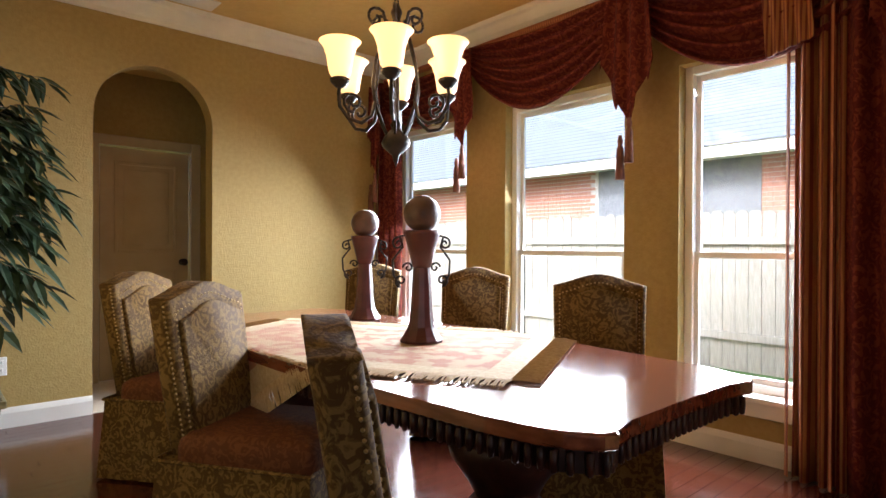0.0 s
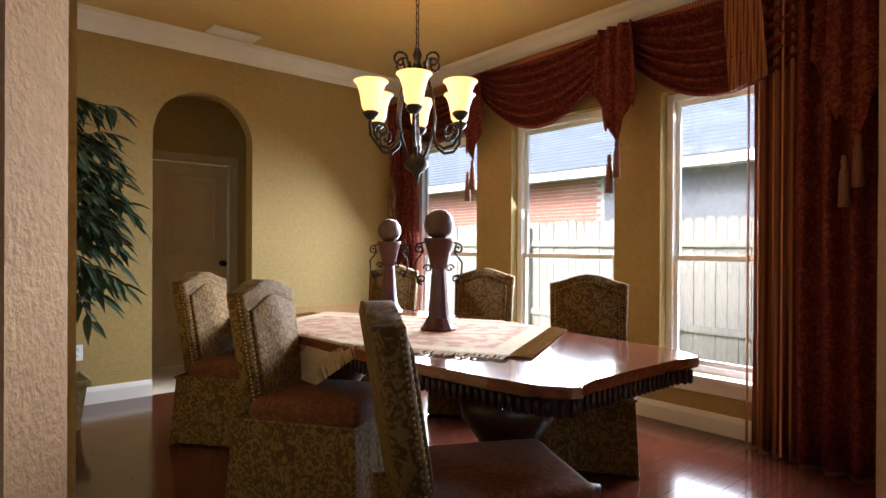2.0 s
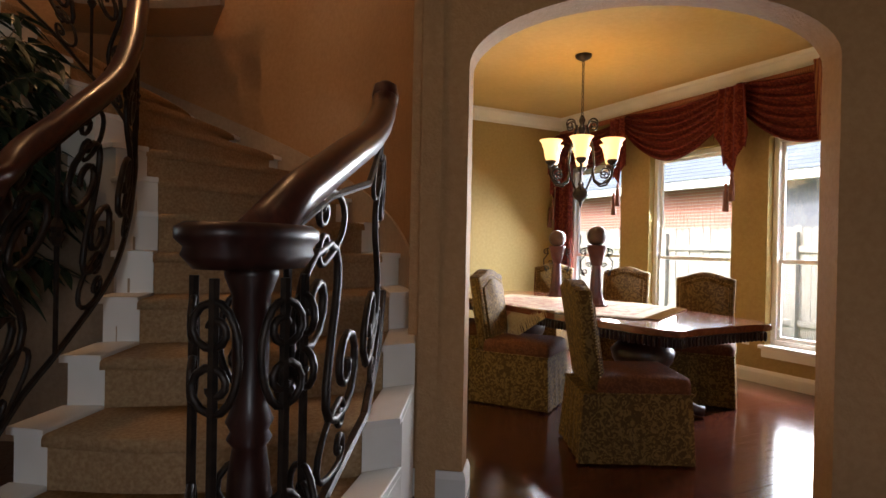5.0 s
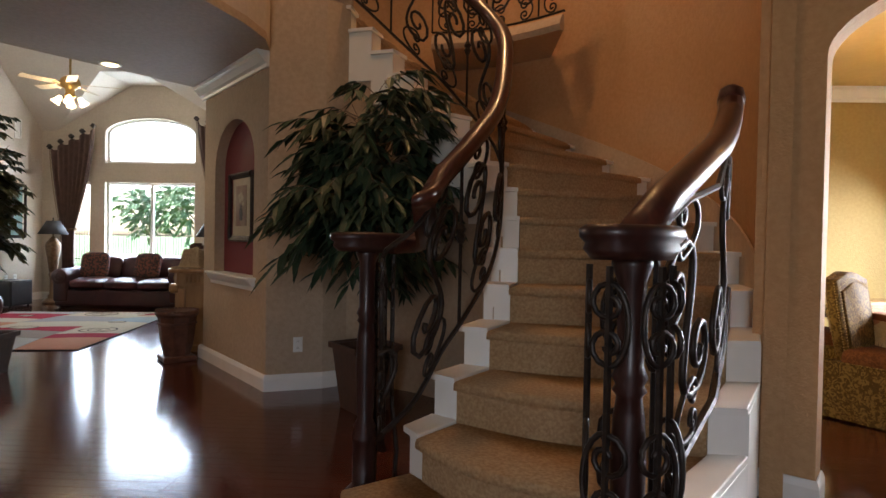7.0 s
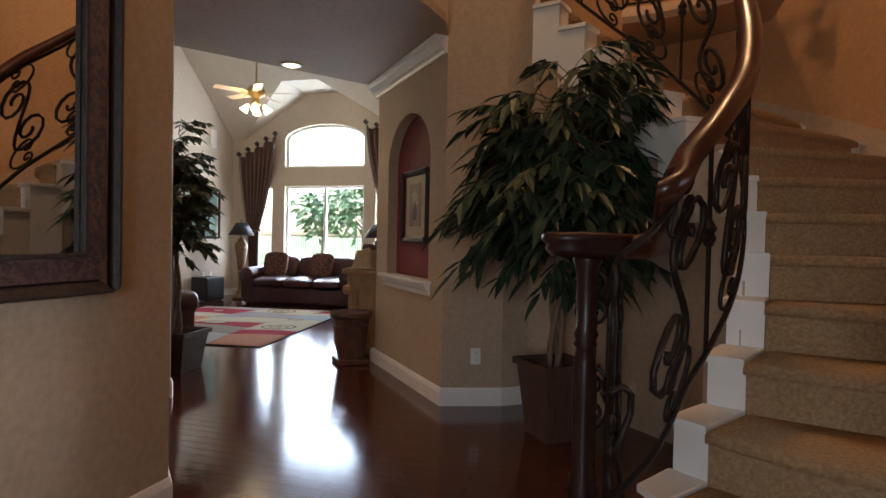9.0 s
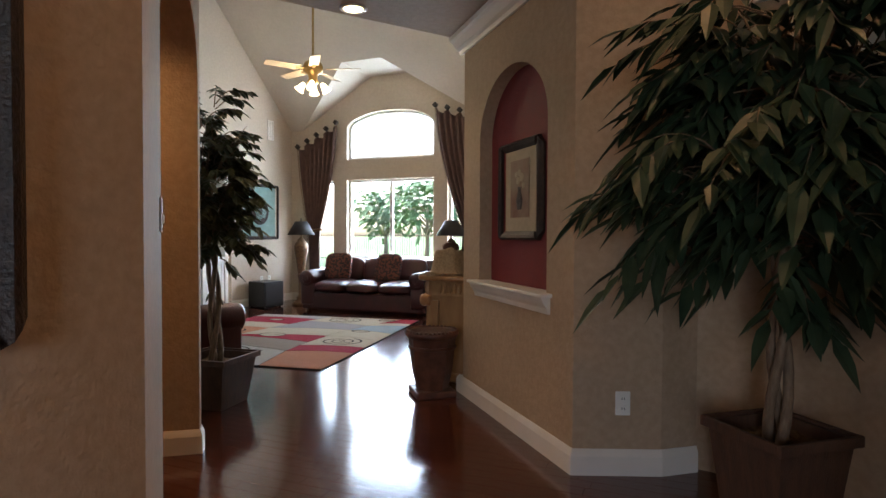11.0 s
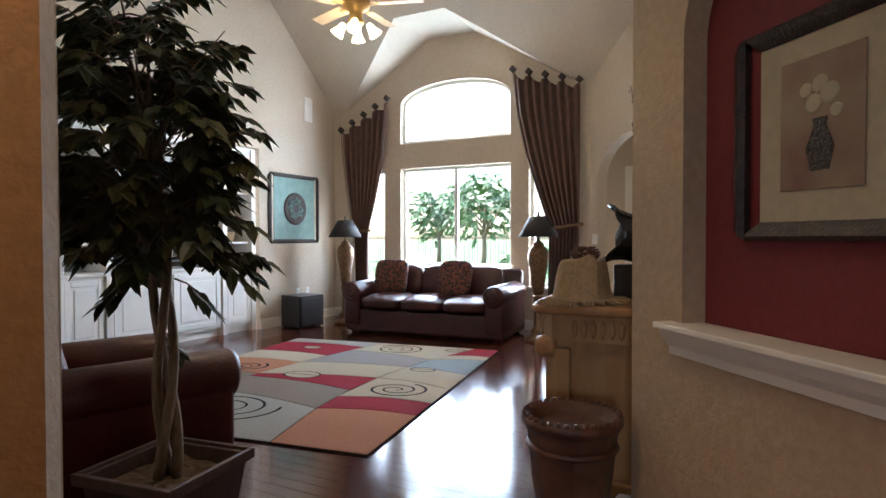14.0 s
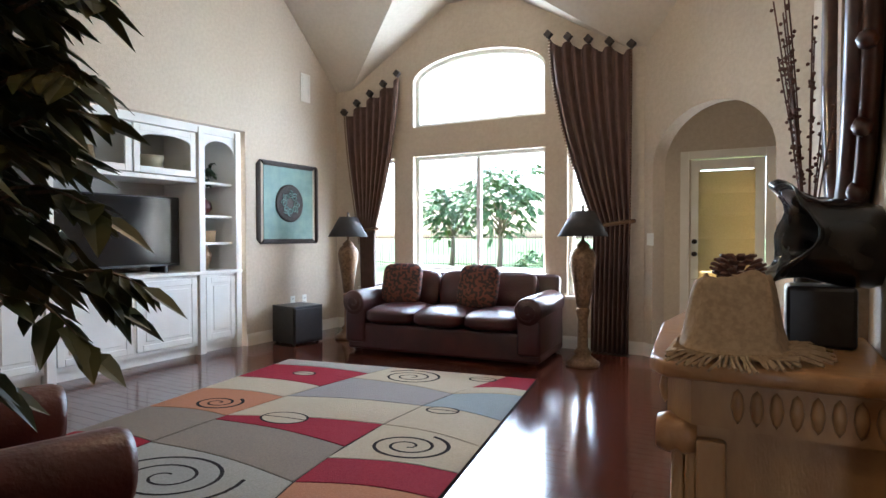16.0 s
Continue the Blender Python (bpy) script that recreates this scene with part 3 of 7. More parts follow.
# sloped and gabled ceiling
bm = bmesh.new()
def face(*ps):
    bm.faces.new([bm.verts.new(p) for p in ps])
E0, ZT = 3.05, 4.95
YT = LY - (ZT - E0) / 0.92
vy = LY - (3.88 - E0) / 0.92
A, B, C, D = (-8.85, LY, E0), (-7.46, LY, 3.88), (-6.76, LY, 3.88), (-5.40, LY, E0)
B2, C2 = (-7.46, vy, 3.88), (-6.76, vy, 3.88)
face(A, B, B2)
face(B, C, C2, B2)
face(C, D, C2)
face((LX, LY, E0), A, B2, (-7.46, YT, ZT), (LX, YT, ZT))
face(B2, C2, (-6.76, YT, ZT), (-7.46, YT, ZT))
face(D, (-3.8, LY, E0), (-3.8, YT, ZT), (-6.76, YT, ZT), C2)
face((LX - 0.2, YT, ZT), (-3.8, YT, ZT), (-3.8, 2.6, ZT), (LX - 0.2, 2.6, ZT))
r = bmesh.ops.extrude_face_region(bm, geom=bm.faces[:])
bmesh.ops.translate(bm, verts=[v for v in r["geom"] if isinstance(v, bmesh.types.BMVert)], vec=(0, 0.02, 0.12))
solo("ceiling_living", bm, M["lceil"], "pale vaulted ceiling with a gable over the window", "ceiling", kind="structure")
bm = bmesh.new()
sweep(bm, [(-5.0, 2.80, 0), (LX, 2.80, 0), (LX, 5.05, 0)], [(-s, z) for s, z in BASE])
sweep(bm, [(LX, 7.52, 0), (LX, LY, 0), (-5.25, LY, 0), (-5.1, 8.92, 0)], BASE)
sweep(bm, [(-3.92, 7.85, 0), (-3.92, 4.42, 0), (-4.0, 4.42, 0), (NW0.x, NW0.y, 0), (-2.52, 3.37, 0), (-2.36, 3.50, 0)], [(s, z) for s, z in BASE])
solo("baseboard", bm, M["white"], "white moulded baseboard", "baseboard", kind="structure")

# ---- curved staircase ----
RISE = 0.195
NSTEP = 16


# inner edge of the flight, step by step: angle and radius round SC
IN_A = (-85, -76, -66.5, -60.5, -51.5, -40.5, -32.5, -24, -14, -2, 9, 21, 35, 52, 68.5, 84, 99, 112, 125)
IN_R = (1.80, 1.72, 1.62, 1.51, 1.41, 1.29, 1.215, 1.14, 1.08, 1.00, 0.90, 0.80, 0.74, 0.712, 0.705, 0.712, 0.77, 0.85, 0.93)


def inner(k, r=0.0):
    i = max(0, min(17, int(math.floor(k))))
    f = k - i
    return ring(IN_R[i] * (1 - f) + IN_R[i + 1] * f + r, IN_A[i] * (1 - f) + IN_A[i + 1] * f)


def outer(k, r=0.0):
    return ring(RO + 0.23 * max(0.0, (4.0 - k) / 3.0) ** 1.5 + r, -62 + 10.5 * (k - 1))


stairs = thing("staircase", "curved staircase with tan carpet and white painted stringers", "staircase")


def across(k, f):
    """A point over step edge k, f of the way from the inner to the outer side."""
    a, b = inner(k), outer(k)
    p = a.lerp(b, f)
    # the nosing bows towards the foot of the flight on the lowest steps
    bow = math.sin(math.pi * f) * (0.10 + 0.12 * max(0, 4 - k) / 3)
    d = inner(k - 1).lerp(outer(k - 1), 0.5) - inner(k).lerp(outer(k), 0.5)
    d.z = 0
    return p + d.normalized() * bow


def step_mesh(k, f0, f1, z0, z1, lip, bev):
    bm = bmesh.new()
    n = 10
    fr = [across(k - lip, f0 + (f1 - f0) * i / n) for i in range(n + 1)]
    bk = [across(k + 1.0, f0 + (f1 - f0) * i / n) for i in range(n + 1)]
    slab(bm, [(p.x, p.y) for p in fr] + [(p.x, p.y) for p in bk[::-1]], z0, z1)
    es = [e for e in bm.edges if e.verts[0].co.z > z1 - 1e-4 and e.verts[1].co.z > z1 - 1e-4]
    bmesh.ops.bevel(bm, geom=es, offset=bev, segments=3, affect="EDGES", profile=0.5)
    return bm


for k in range(1, NSTEP + 1):
    zt = k * RISE
    low = 0.0 if k < 9 else zt - 0.42
    part("tread", step_mesh(k, 0.105 if k > 1 else 0.01, 0.895, zt - 0.045, zt, 0.14, 0.02), M["carpet"], stairs, "tan carpeted tread" if k == 1 else "", True)
    part("riser", step_mesh(k, 0.106 if k > 1 else 0.015, 0.894, low, zt - 0.040, 0.02, 0.004), M["carpet"], stairs)
    for f0, f1, nm in ((0.0, 0.104, "stringer_block"), (0.896, 1.0, "stringer_block")):
        if k == 1 and f0 == 0.0:
            continue
        st = part(nm, step_mesh(k, f0, f1, low, zt - 0.02, 0.0, 0.004), M["white"], stairs, "white painted stringer block" if k == 1 else "")
        part("cap", step_mesh(k, f0 - (0.015 if f0 == 0 else 0), f1, zt - 0.02, zt + 0.008, 0.10, 0.006), M["white"], st)

# skirt board along the outer wall
bm = bmesh.new()
pts = [(ring(RO - 0.012, -20 + 4 * i), (0.35 + (-20 + 4 * i + 62) / 10.5 + 1.0) * RISE) for i in range(25)]
for (a, za), (b, zb) in zip(pts, pts[1:]):
    va = [bm.verts.new((p.x, p.y, z)) for p, z in ((a, za - 0.35), (b, zb - 0.35), (b, zb + 0.08), (a, za + 0.08))]
    bm.faces.new(va)
bmesh.ops.remove_doubles(bm, verts=bm.verts[:], dist=1e-4)
r = bmesh.ops.extrude_face_region(bm, geom=bm.faces[:])
for v in [v for v in r["geom"] if isinstance(v, bmesh.types.BMVert)]:
    d = (SC - v.co)
    d.z = 0
    v.co += d.normalized() * 0.015
part("skirt_board", bm, M["foyer"], stairs)


# closed side under the flight
for k in range(2, NSTEP + 1):
    bm = bmesh.new()
    for h in range(2):
        k0, k1 = k + 0.12 + h * 0.5, k + 0.62 + h * 0.5
        slab(bm, [(p.x, p.y) for p in (inner(k0, 0.02), inner(k1, 0.02), inner(k1, 0.06), inner(k0, 0.06))], 0, k * RISE - 0.12)
    part("side_panel", bm, M["foyer"], stairs, "tan painted side under the steps" if k == 2 else "")


# ---- wrought-iron balustrades ----
def spiral(c, r, a0, turns, way, n=14):
    """Points from the outside of a curl inwards."""
    out = []
    for i in range(n + 1):
        t = i / n
        rr = r * (1 - 0.82 * t)
        a = a0 + way * 2 * math.pi * turns * t
        out.append((c[0] + rr * math.cos(a), c[1] + rr * math.sin(a)))
    return out


def s_scroll(u, v, w, h, flip=1):
    """An S with a curl at each end, in a box of w by h round (u, v)."""
    r = 0.24 * h
    top = spiral((u + flip * (w / 2 - r), v + h / 2 - r), r, math.pi / 2, 1.3, -flip)
    bot = spiral((u - flip * (w / 2 - r), v - h / 2 + r), r, -math.pi / 2, 1.3, -flip)
    a, b = top[0], bot[0]
    mid = []
    for i in range(1, 12):
        t = i / 12
        p = (1 - t) ** 3
        q = 3 * t * (1 - t) ** 2
        s = 3 * t * t * (1 - t)
        e = t ** 3
        c1 = (a[0] - flip * w * 0.95, a[1])
        c2 = (b[0] + flip * w * 0.95, b[1])
        mid.append((p * a[0] + q * c1[0] + s * c2[0] + e * b[0], p * a[1] + q * c1[1] + s * c2[1] + e * b[1]))
    return top[::-1] + mid + bot


def c_scroll(u, v, w, h, flip=1):
    r = 0.25 * h
    top = spiral((u + flip * (w / 2 - r), v + h / 2 - r), r, math.pi / 2, 1.2, -flip)
    bot = spiral((u + flip * (w / 2 - r), v - h / 2 + r), r, -math.pi / 2, 1.2, flip)
    a, b = top[0], bot[0]
    mid = []
    for i in range(1, 10):
        mid.append((a[0] + flip * w * 0.5 * -abs(math.sin(math.pi * i / 10)), v + (h / 2) * math.cos(math.pi * i / 10)))
    return top[::-1] + mid + bot


def balustrade(name, label, path, cells, height, seed, first=0.0, bars=True):
    """Iron infill and a wooden rail over a path of (x, y, z of the lower bar)."""
    rnd = random.Random(seed)
    P = [Vector(p) for p in path]
    L = [0.0]
    for a, b in zip(P, P[1:]):
        L.append(L[-1] + Vector((b.x - a.x, b.y - a.y, 0)).length)
    T = L[-1]

    def at(s, v):
        s = min(max(s, 0.0), T - 1e-6)
        i = max(j for j in range(len(L)) if L[j] <= s)
        i = min(i, len(P) - 2)
        q = P[i].lerp(P[i + 1], (s - L[i]) / max(1e-6, L[i + 1] - L[i]))
        return (q.x, q.y, q.z + v)

    th = thing(name, label, "balustrade")
    part("bottom_bar", tube(bmesh.new(), [at(T * i / 60, 0) for i in range(61)], 0.017, 6, flat=0.6), M["iron"], th, "flat black iron bar")
    part("top_bar", tube(bmesh.new(), [at(T * i / 60, height - 0.035) for i in range(61)], 0.012, 6), M["iron"], th)
    w = (T - first) / cells
    for i in range(cells):
        u = first + (i + 0.5) * w
        f = 1 if i % 2 else -1
        for sc, rad in ((s_scroll(u, height * 0.50, w * 0.88, height * 0.64, f), 0.0125),
                        (c_scroll(u - f * w * 0.10, height * 0.87, w * 0.62, height * 0.22, f), 0.009),
                        (c_scroll(u + f * w * 0.10, height * 0.13, w * 0.62, height * 0.22, -f), 0.009)):
            part("scroll", tube(bmesh.new(), [at(x, y) for x, y in sc], rad, 6), M["iron"], th, smooth=True)
        if bars and i % 2 == 0:
            s = first + i * w
            b = part("bar", tube(bmesh.new(), [at(s, height * t / 6) for t in range(7)], 0.0095, 6), M["iron"], th)
            m = Vector(at(s, height * 0.55))
            part("leaf_collar", lathe(bmesh.new(), [(0.0, -0.05), (0.014, -0.045), (0.026, -0.015), (0.018, 0.0), (0.028, 0.02), (0.012, 0.05), (0.0, 0.055)], 8, Matrix.Translation(m)), M["iron"], b)
    return th, at, T


RAIL = [(-0.048, -0.026), (-0.050, 0.008), (-0.043, 0.028), (-0.024, 0.042), (0.0, 0.047), (0.024, 0.042), (0.043, 0.028), (0.050, 0.008), (0.048, -0.026), (0.038, -0.030), (0.034, -0.044), (-0.034, -0.044), (-0.038, -0.030)]


def newel(at, top, label, turn, bars=range(5)):
    th = thing("newel_post", label, "newel post", "newel posts", at=(at[0], at[1], 0), turn=turn)
    prof = [(0.0, 0.0), (0.10, 0.0), (0.10, 0.05), (0.085, 0.07), (0.055, 0.10), (0.055, 0.30), (0.06, 0.32), (0.046, 0.345), (0.052, 0.36), (0.036, 0.40), (0.043, 0.55), (0.046, 0.66), (0.04, 0.78), (0.032, 0.83), (0.044, 0.845), (0.036, 0.86), (0.046, 0.88), (0.034, 0.91), (0.037, top - 0.14), (0.052, top - 0.10), (0.05, top - 0.08), (0.0, top - 0.08)]
    part("post", lathe(bmesh.new(), prof, 20), M["darkwood"], th, smooth=True)
    bm = bmesh.new()
    lathe(bm, [(0.0, top - 0.085), (0.105, top - 0.085), (0.125, top - 0.06), (0.12, top - 0.045), (0.135, top - 0.03), (0.135, top - 0.01), (0.12, top), (0.0, top + 0.004)], 28, sx=1.35, sy=0.85)
    part("cap", bm, M["darkwood"], th, "polished dark cap", True)
    for i in bars:
        a = math.pi * (0.25 + i * 0.38)
        x, y = 0.13 * math.cos(a), 0.10 * math.sin(a)
        pts = [(x, y, top - 0.10), (x, y, 0.62), (x * 1.05, y * 1.05, 0.45), (x * 1.25, y * 1.25, 0.25), (x * 1.1, y * 1.1, 0.02)]
        b = part("iron_bar", tube(bmesh.new(), pts, 0.010, 6), M["iron"], th)
        c = c_scroll(0, 0, 0.10, 0.2, 1 if i % 2 else -1)
        d = Vector((-y, x, 0)).normalized()
        part("scroll", tube(bmesh.new(), [(x + d.x * u, y + d.y * u, top - 0.24 + v) for u, v in c], 0.008, 6), M["iron"], b, smooth=True)
        c = c_scroll(0, 0, 0.12, 0.24, -1 if i % 2 else 1)
        part("scroll", tube(bmesh.new(), [(x + d.x * u, y + d.y * u, top - 0.62 + v) for u, v in c], 0.008, 6), M["iron"], b, smooth=True)
        if i == 3:
            part("leaf_collar", lathe(bmesh.new(), [(0.0, 0.16), (0.022, 0.18), (0.034, 0.24), (0.022, 0.28), (0.036, 0.31), (0.014, 0.36), (0, 0.37)], 8, Matrix.Translation((x * 1.2, y * 1.2, 0))), M["iron"], b)
    return th


NL_, NR_ = (-1.82, 1.34), (-0.95, 0.20)
newel(NL_, 1.245, "turned dark mahogany newel post with iron scrolls beside it", 40, (0, 4))
newel(NR_, 1.265, "turned dark mahogany newel post ringed with iron scrolls", 50)


def rail(name, label, pts, end_ball=False):
    th = thing(name, label, "handrail")
    part("rail", sweep(bmesh.new(), pts, RAIL), M["cherry"], th, smooth=True)
    if end_ball:
        e = Vector(pts[-1])
        part("scroll_end", lathe(bmesh.new(), [(0, -0.06), (0.05, -0.05), (0.058, 0.0), (0.048, 0.045), (0.02, 0.062), (0, 0.064)], 16, Matrix.Translation(e)), M["cherry"], th, smooth=True)
    return th


RH = 0.80
lp = [(-1.74, 1.38, 0.235)] + [(*inner(1.4 + i * 0.25, 0.05).to_2d(), (1.4 + i * 0.25) * RISE + 0.12) for i in range(60)]
balustrade("inner_balustrade", "black wrought-iron scroll balustrade along the curved stairs", lp, 9, RH, 3)
rp = [(NL_[0], NL_[1], 1.20), (-1.72, 1.385, 1.195), (-1.63, 1.43, 1.20), (-1.55, 1.48, 1.225)] + [(*inner(2.2 + i * 0.25, 0.05).to_2d(), (2.2 + i * 0.25) * RISE + 0.12 + RH + 0.03) for i in range(57)]
rail("inner_handrail", "polished red-brown handrail curving up the stairs", rp)
lo = [Vector((-0.86, 0.29, 0.47)), Vector((-0.70, 0.51, 0.57)), Vector((-0.455, 0.88, 0.65)), Vector((-0.32, 1.12, 0.82)), Vector((-0.215, 1.335, 1.03))]
balustrade("outer_balustrade", "short black wrought-iron scroll balustrade by the arch", lo, 2, 0.82, 5)
rail("outer_handrail", "polished red-brown handrail ending in a scroll", [(NR_[0], NR_[1], 1.235), (-0.83, 0.343, 1.345), (-0.61, 0.64, 1.494), (-0.47, 0.86, 1.58), (-0.37, 1.03, 1.665), (-0.28, 1.20, 1.765), (-0.222, 1.325, 1.86)], True)

# upper gallery edge with its rail
ga = [Vector((-1.75 + 0.2 * i, 4.50 - 0.016 * i * i, 3.08)) for i in range(7)]
bm = bmesh.new()
sweep(bm, ga, [(0, 0), (0.05, 0), (0.07, 0.05), (0.05, 0.10), (0.03, 0.14), (0, 0.14)])
slab(bm, [(p.x, p.y) for p in ga] + [(-0.55, 5.0), (-1.75, 5.3)], 3.10, 3.22)
solo("gallery_edge", bm, M["foyer"], "cream moulded edge of the upper gallery", "gallery", kind="structure")
balustrade("gallery_balustrade", "black wrought-iron scroll balustrade of the upper gallery", [(p.x, p.y, 3.26) for p in ga], 5, 0.85, 9)

# ---- dining room: windows ----
def sash_window(name, y0, y1, x, z0, z1, group):
    th = thing(name, "tall white double-hung window, closed, with bright daylight behind", "window", group, "structure")
    fr = bmesh.new()
    t = 0.05
    for a, b, c, d in ((y0, y0 + t, z0, z1), (y1 - t, y1, z0, z1), (y0 + t, y1 - t, z1 - t, z1), (y0 + t, y1 - t, z0, z0 + t)):
        box(fr, x - 0.04, x + 0.05, a, b, c, d, 0.004)
    part("window_frame", fr, M["winwhite"], th)
    zm = 1.14
    for nm, a, b, xo in (("upper_sash", zm - 0.02, z1 - t, 0.02), ("lower_sash", z0 + t, zm + 0.02, -0.005)):
        s = bmesh.new()
        for p, q, c, d in ((y0 + t, y0 + t + 0.03, a, b), (y1 - t - 0.03, y1 - t, a, b), (y0 + t + 0.03, y1 - t - 0.03, b - 0.035, b), (y0 + t + 0.03, y1 - t - 0.03, a, a + 0.035)):
            box(s, x + xo - 0.012, x + xo + 0.012, p, q, c, d, 0.003)
        sh = part(nm, s, M["winwhite"], th)
        g = part("pane", boxed(x + xo - 0.003, x + xo + 0.003, y0 + t + 0.03, y1 - t - 0.03, a + 0.035, b - 0.035), M["glass"], sh)
        g.visible_shadow = False
    part("window_sill", boxed(4.00, x - 0.04, y0 - 0.04, y1 + 0.04, z0 - 0.03, z0 + 0.004, 0.006), M["white"], th, "white painted sill")
    part("apron", boxed(4.025, 4.049, y0 - 0.02, y1 + 0.02, z0 - 0.11, z0 - 0.03, 0.006), M["white"], th)
    return th


for i, (a, b) in enumerate(WIN):
    sash_window(f"window_{i + 1}", a, b, 4.17, WZ0, WZ1, "dining windows")


# ---- valance, jabots, tassels, side curtains ----
def cloth_from(fn, nu, nv, thick=0.006):
    bm = bmesh.new()
    g = [[bm.verts.new(fn(i / nu, j / nv)) for j in range(nv + 1)] for i in range(nu + 1)]
    for i in range(nu):
        for j in range(nv):
            bm.faces.new((g[i][j], g[i + 1][j], g[i + 1][j + 1], g[i][j + 1]))
    bmesh.ops.recalc_face_normals(bm, faces=bm.faces[:])
    bmesh.ops.solidify(bm, geom=bm.faces[:], thickness=thick)
    return bm


VX = 3.93
val = thing("swag_valance", "burgundy damask swag valance with jabots and tassels over the windows", "valance")


def swag(y0, y1, ztop0, ztop1, drop, seed):
    def f(u, v):
        y = y0 + (y1 - y0) * u
        top = ztop0 + (ztop1 - ztop0) * u - 0.06 * math.sin(math.pi * u)
        sag = drop * math.sin(math.pi * u) ** 0.75
        low = 0.16 + sag
        z = top - low * v
        fold = math.sin(v * 2 * math.pi * 6.5 + 0.7 * math.sin(3 * u + seed)) * 0.046 * math.sin(math.pi * min(max(u, 0.02), 0.98)) ** 0.5
        return (VX - 0.06 * math.sin(math.pi * v * 0.8) - fold, y, z)
    return cloth_from(f, 28, 44)


for y0, y1, za, zb, dr, sd in ((5.28, 4.05, 2.74, 2.76, 0.30, 1), (4.1, 2.62, 2.80, 2.84, 0.42, 2), (2.66, 1.15, 2.84, 2.84, 0.46, 4)):
    part("swag", swag(y0, y1, za, zb, dr, sd), M["redcloth"], val, "burgundy swag with soft folds" if sd == 1 else "", True)


def jabot(y, z, h, w):
    def f(u, v):
        s = (u - 0.5) * 2
        step = 0.55 + 0.45 * (1 - abs(s)) - 0.06 * (int(u * 6) % 2)
        return (VX - 0.125 - 0.02 * math.cos(u * 6 * math.pi), y + s * w / 2 * (0.75 + 0.25 * v), z - h * step * v)
    return cloth_from(f, 36, 10)


for y, z, h, w in ((4.08, 2.74, 0.82, 0.30), (2.62, 2.78, 0.88, 0.36), (1.20, 2.78, 1.05, 0.40), (5.26, 2.7, 0.9, 0.2)):
    j = part("jabot", jabot(y, z, h, w), M["redcloth"], val, smooth=False)
    for dy, dz in ((-0.03, 0.0), (0.03, -0.10)):
        zz = z - h + 0.05 + dz
        part("tassel", lathe(bmesh.new(), [(0, 0.10), (0.012, 0.10), (0.018, 0.06), (0.012, 0.04), (0.022, 0.02), (0.026, -0.08), (0.03, -0.17), (0.0, -0.17)], 10, Matrix.Translation((VX - 0.15, y + dy, zz - 0.08))), M["tassel"], j, "rose and gold tassel", True)
part("striped_jabot", cloth_from(lambda u, v: (VX - 0.10 - 0.012 * math.cos(u * 8 * math.pi), 1.78 + (u - 0.5) * 0.22 - 0.05 * v, 2.84 - 0.62 * v - 0.06 * u * v), 16, 8), M["stripe"], val, "gold and burgundy striped tail")
part("pole", tube(bmesh.new(), [(VX + 0.04, 5.33, 2.78), (VX + 0.04, 3.3, 2.80), (VX + 0.04, 0.9, 2.82)], 0.03, 10), M["stripe"], val)


def drape(y0, y1, z1, folds, material, name, label, x=3.92):
    th = thing(name, label, "curtain", "dining side curtains")
    f = lambda u, v: (x + 0.045 * math.sin(u * folds * 2 * math.pi + 0.5 * math.sin(v * 3)), y0 + (y1 - y0) * u * (1 + 0.05 * v), z1 - (z1 - 0.012) * v)
    part("panel", cloth_from(f, folds * 10, 12, 0.004), material, th, smooth=True)
    part("lining_edge", cloth_from(lambda u, v: (x - 0.02 + 0.02 * u, y0 + 0.01 + 0.02 * u if y0 > y1 else y0 - 0.03 * u, z1 - (z1 - 0.015) * v), 2, 8, 0.004), M["stripe"], th)
    return th


drape(1.74, 1.50, 2.75, 3, M["stripe"], "side_curtain", "burgundy and gold striped floor-length side curtain")
drape(1.53, 0.55, 2.75, 8, M["redcloth"], "side_curtain", "burgundy damask floor-length side curtain", 3.86)
drape(5.36, 5.02, 2.75, 4, M["redcloth"], "side_curtain", "burgundy damask floor-length side curtain in the corner")

# ---- alcove door ----
door = thing("door_1", "closed cream panelled door with a dark knob in the vestibule", "door", kind="structure", at=(1.74, 6.40, 0))
part("leaf", boxed(0.01, 0.75, 0.02, 0.06, 0.01, 2.04, 0.003), M["tandoor"], door)
for a, b in ((0.13, 0.95), (1.12, 1.92)):
    bm = bmesh.new()
    for x0, x1, z0, z1 in ((0.12, 0.15, a, b), (0.61, 0.64, a, b), (0.15, 0.61, a, a + 0.03), (0.15, 0.61, b - 0.03, b)):
        box(bm, x0, x1, 0.006, 0.024, z0, z1, 0.005)
    box(bm, 0.19, 0.57, 0.012, 0.024, a + 0.07, b - 0.07, 0.004)
    part("panel", bm, M["tandoor"], door)
part("knob", lathe(bmesh.new(), [(0, 0), (0.03, 0), (0.03, 0.01), (0.012, 0.02), (0.012, 0.045), (0.03, 0.055), (0.033, 0.07), (0.02, 0.085), (0, 0.087)], 14, pose(0.69, 0.02, 1.03, 90)), M["iron"], door, "dark bronze knob", True)
bm = bmesh.new()
for x0, x1, z0, z1 in ((-0.09, 0.0, 0, 2.14), (0.76, 0.85, 0, 2.14), (0.0, 0.76, 2.05, 2.14)):
    box(bm, x0, x1, -0.012, 0.02, z0, z1, 0.006)
part("door_frame", bm, M["tandoor"], door)

# ---- dining table ----
TZ = 0.735


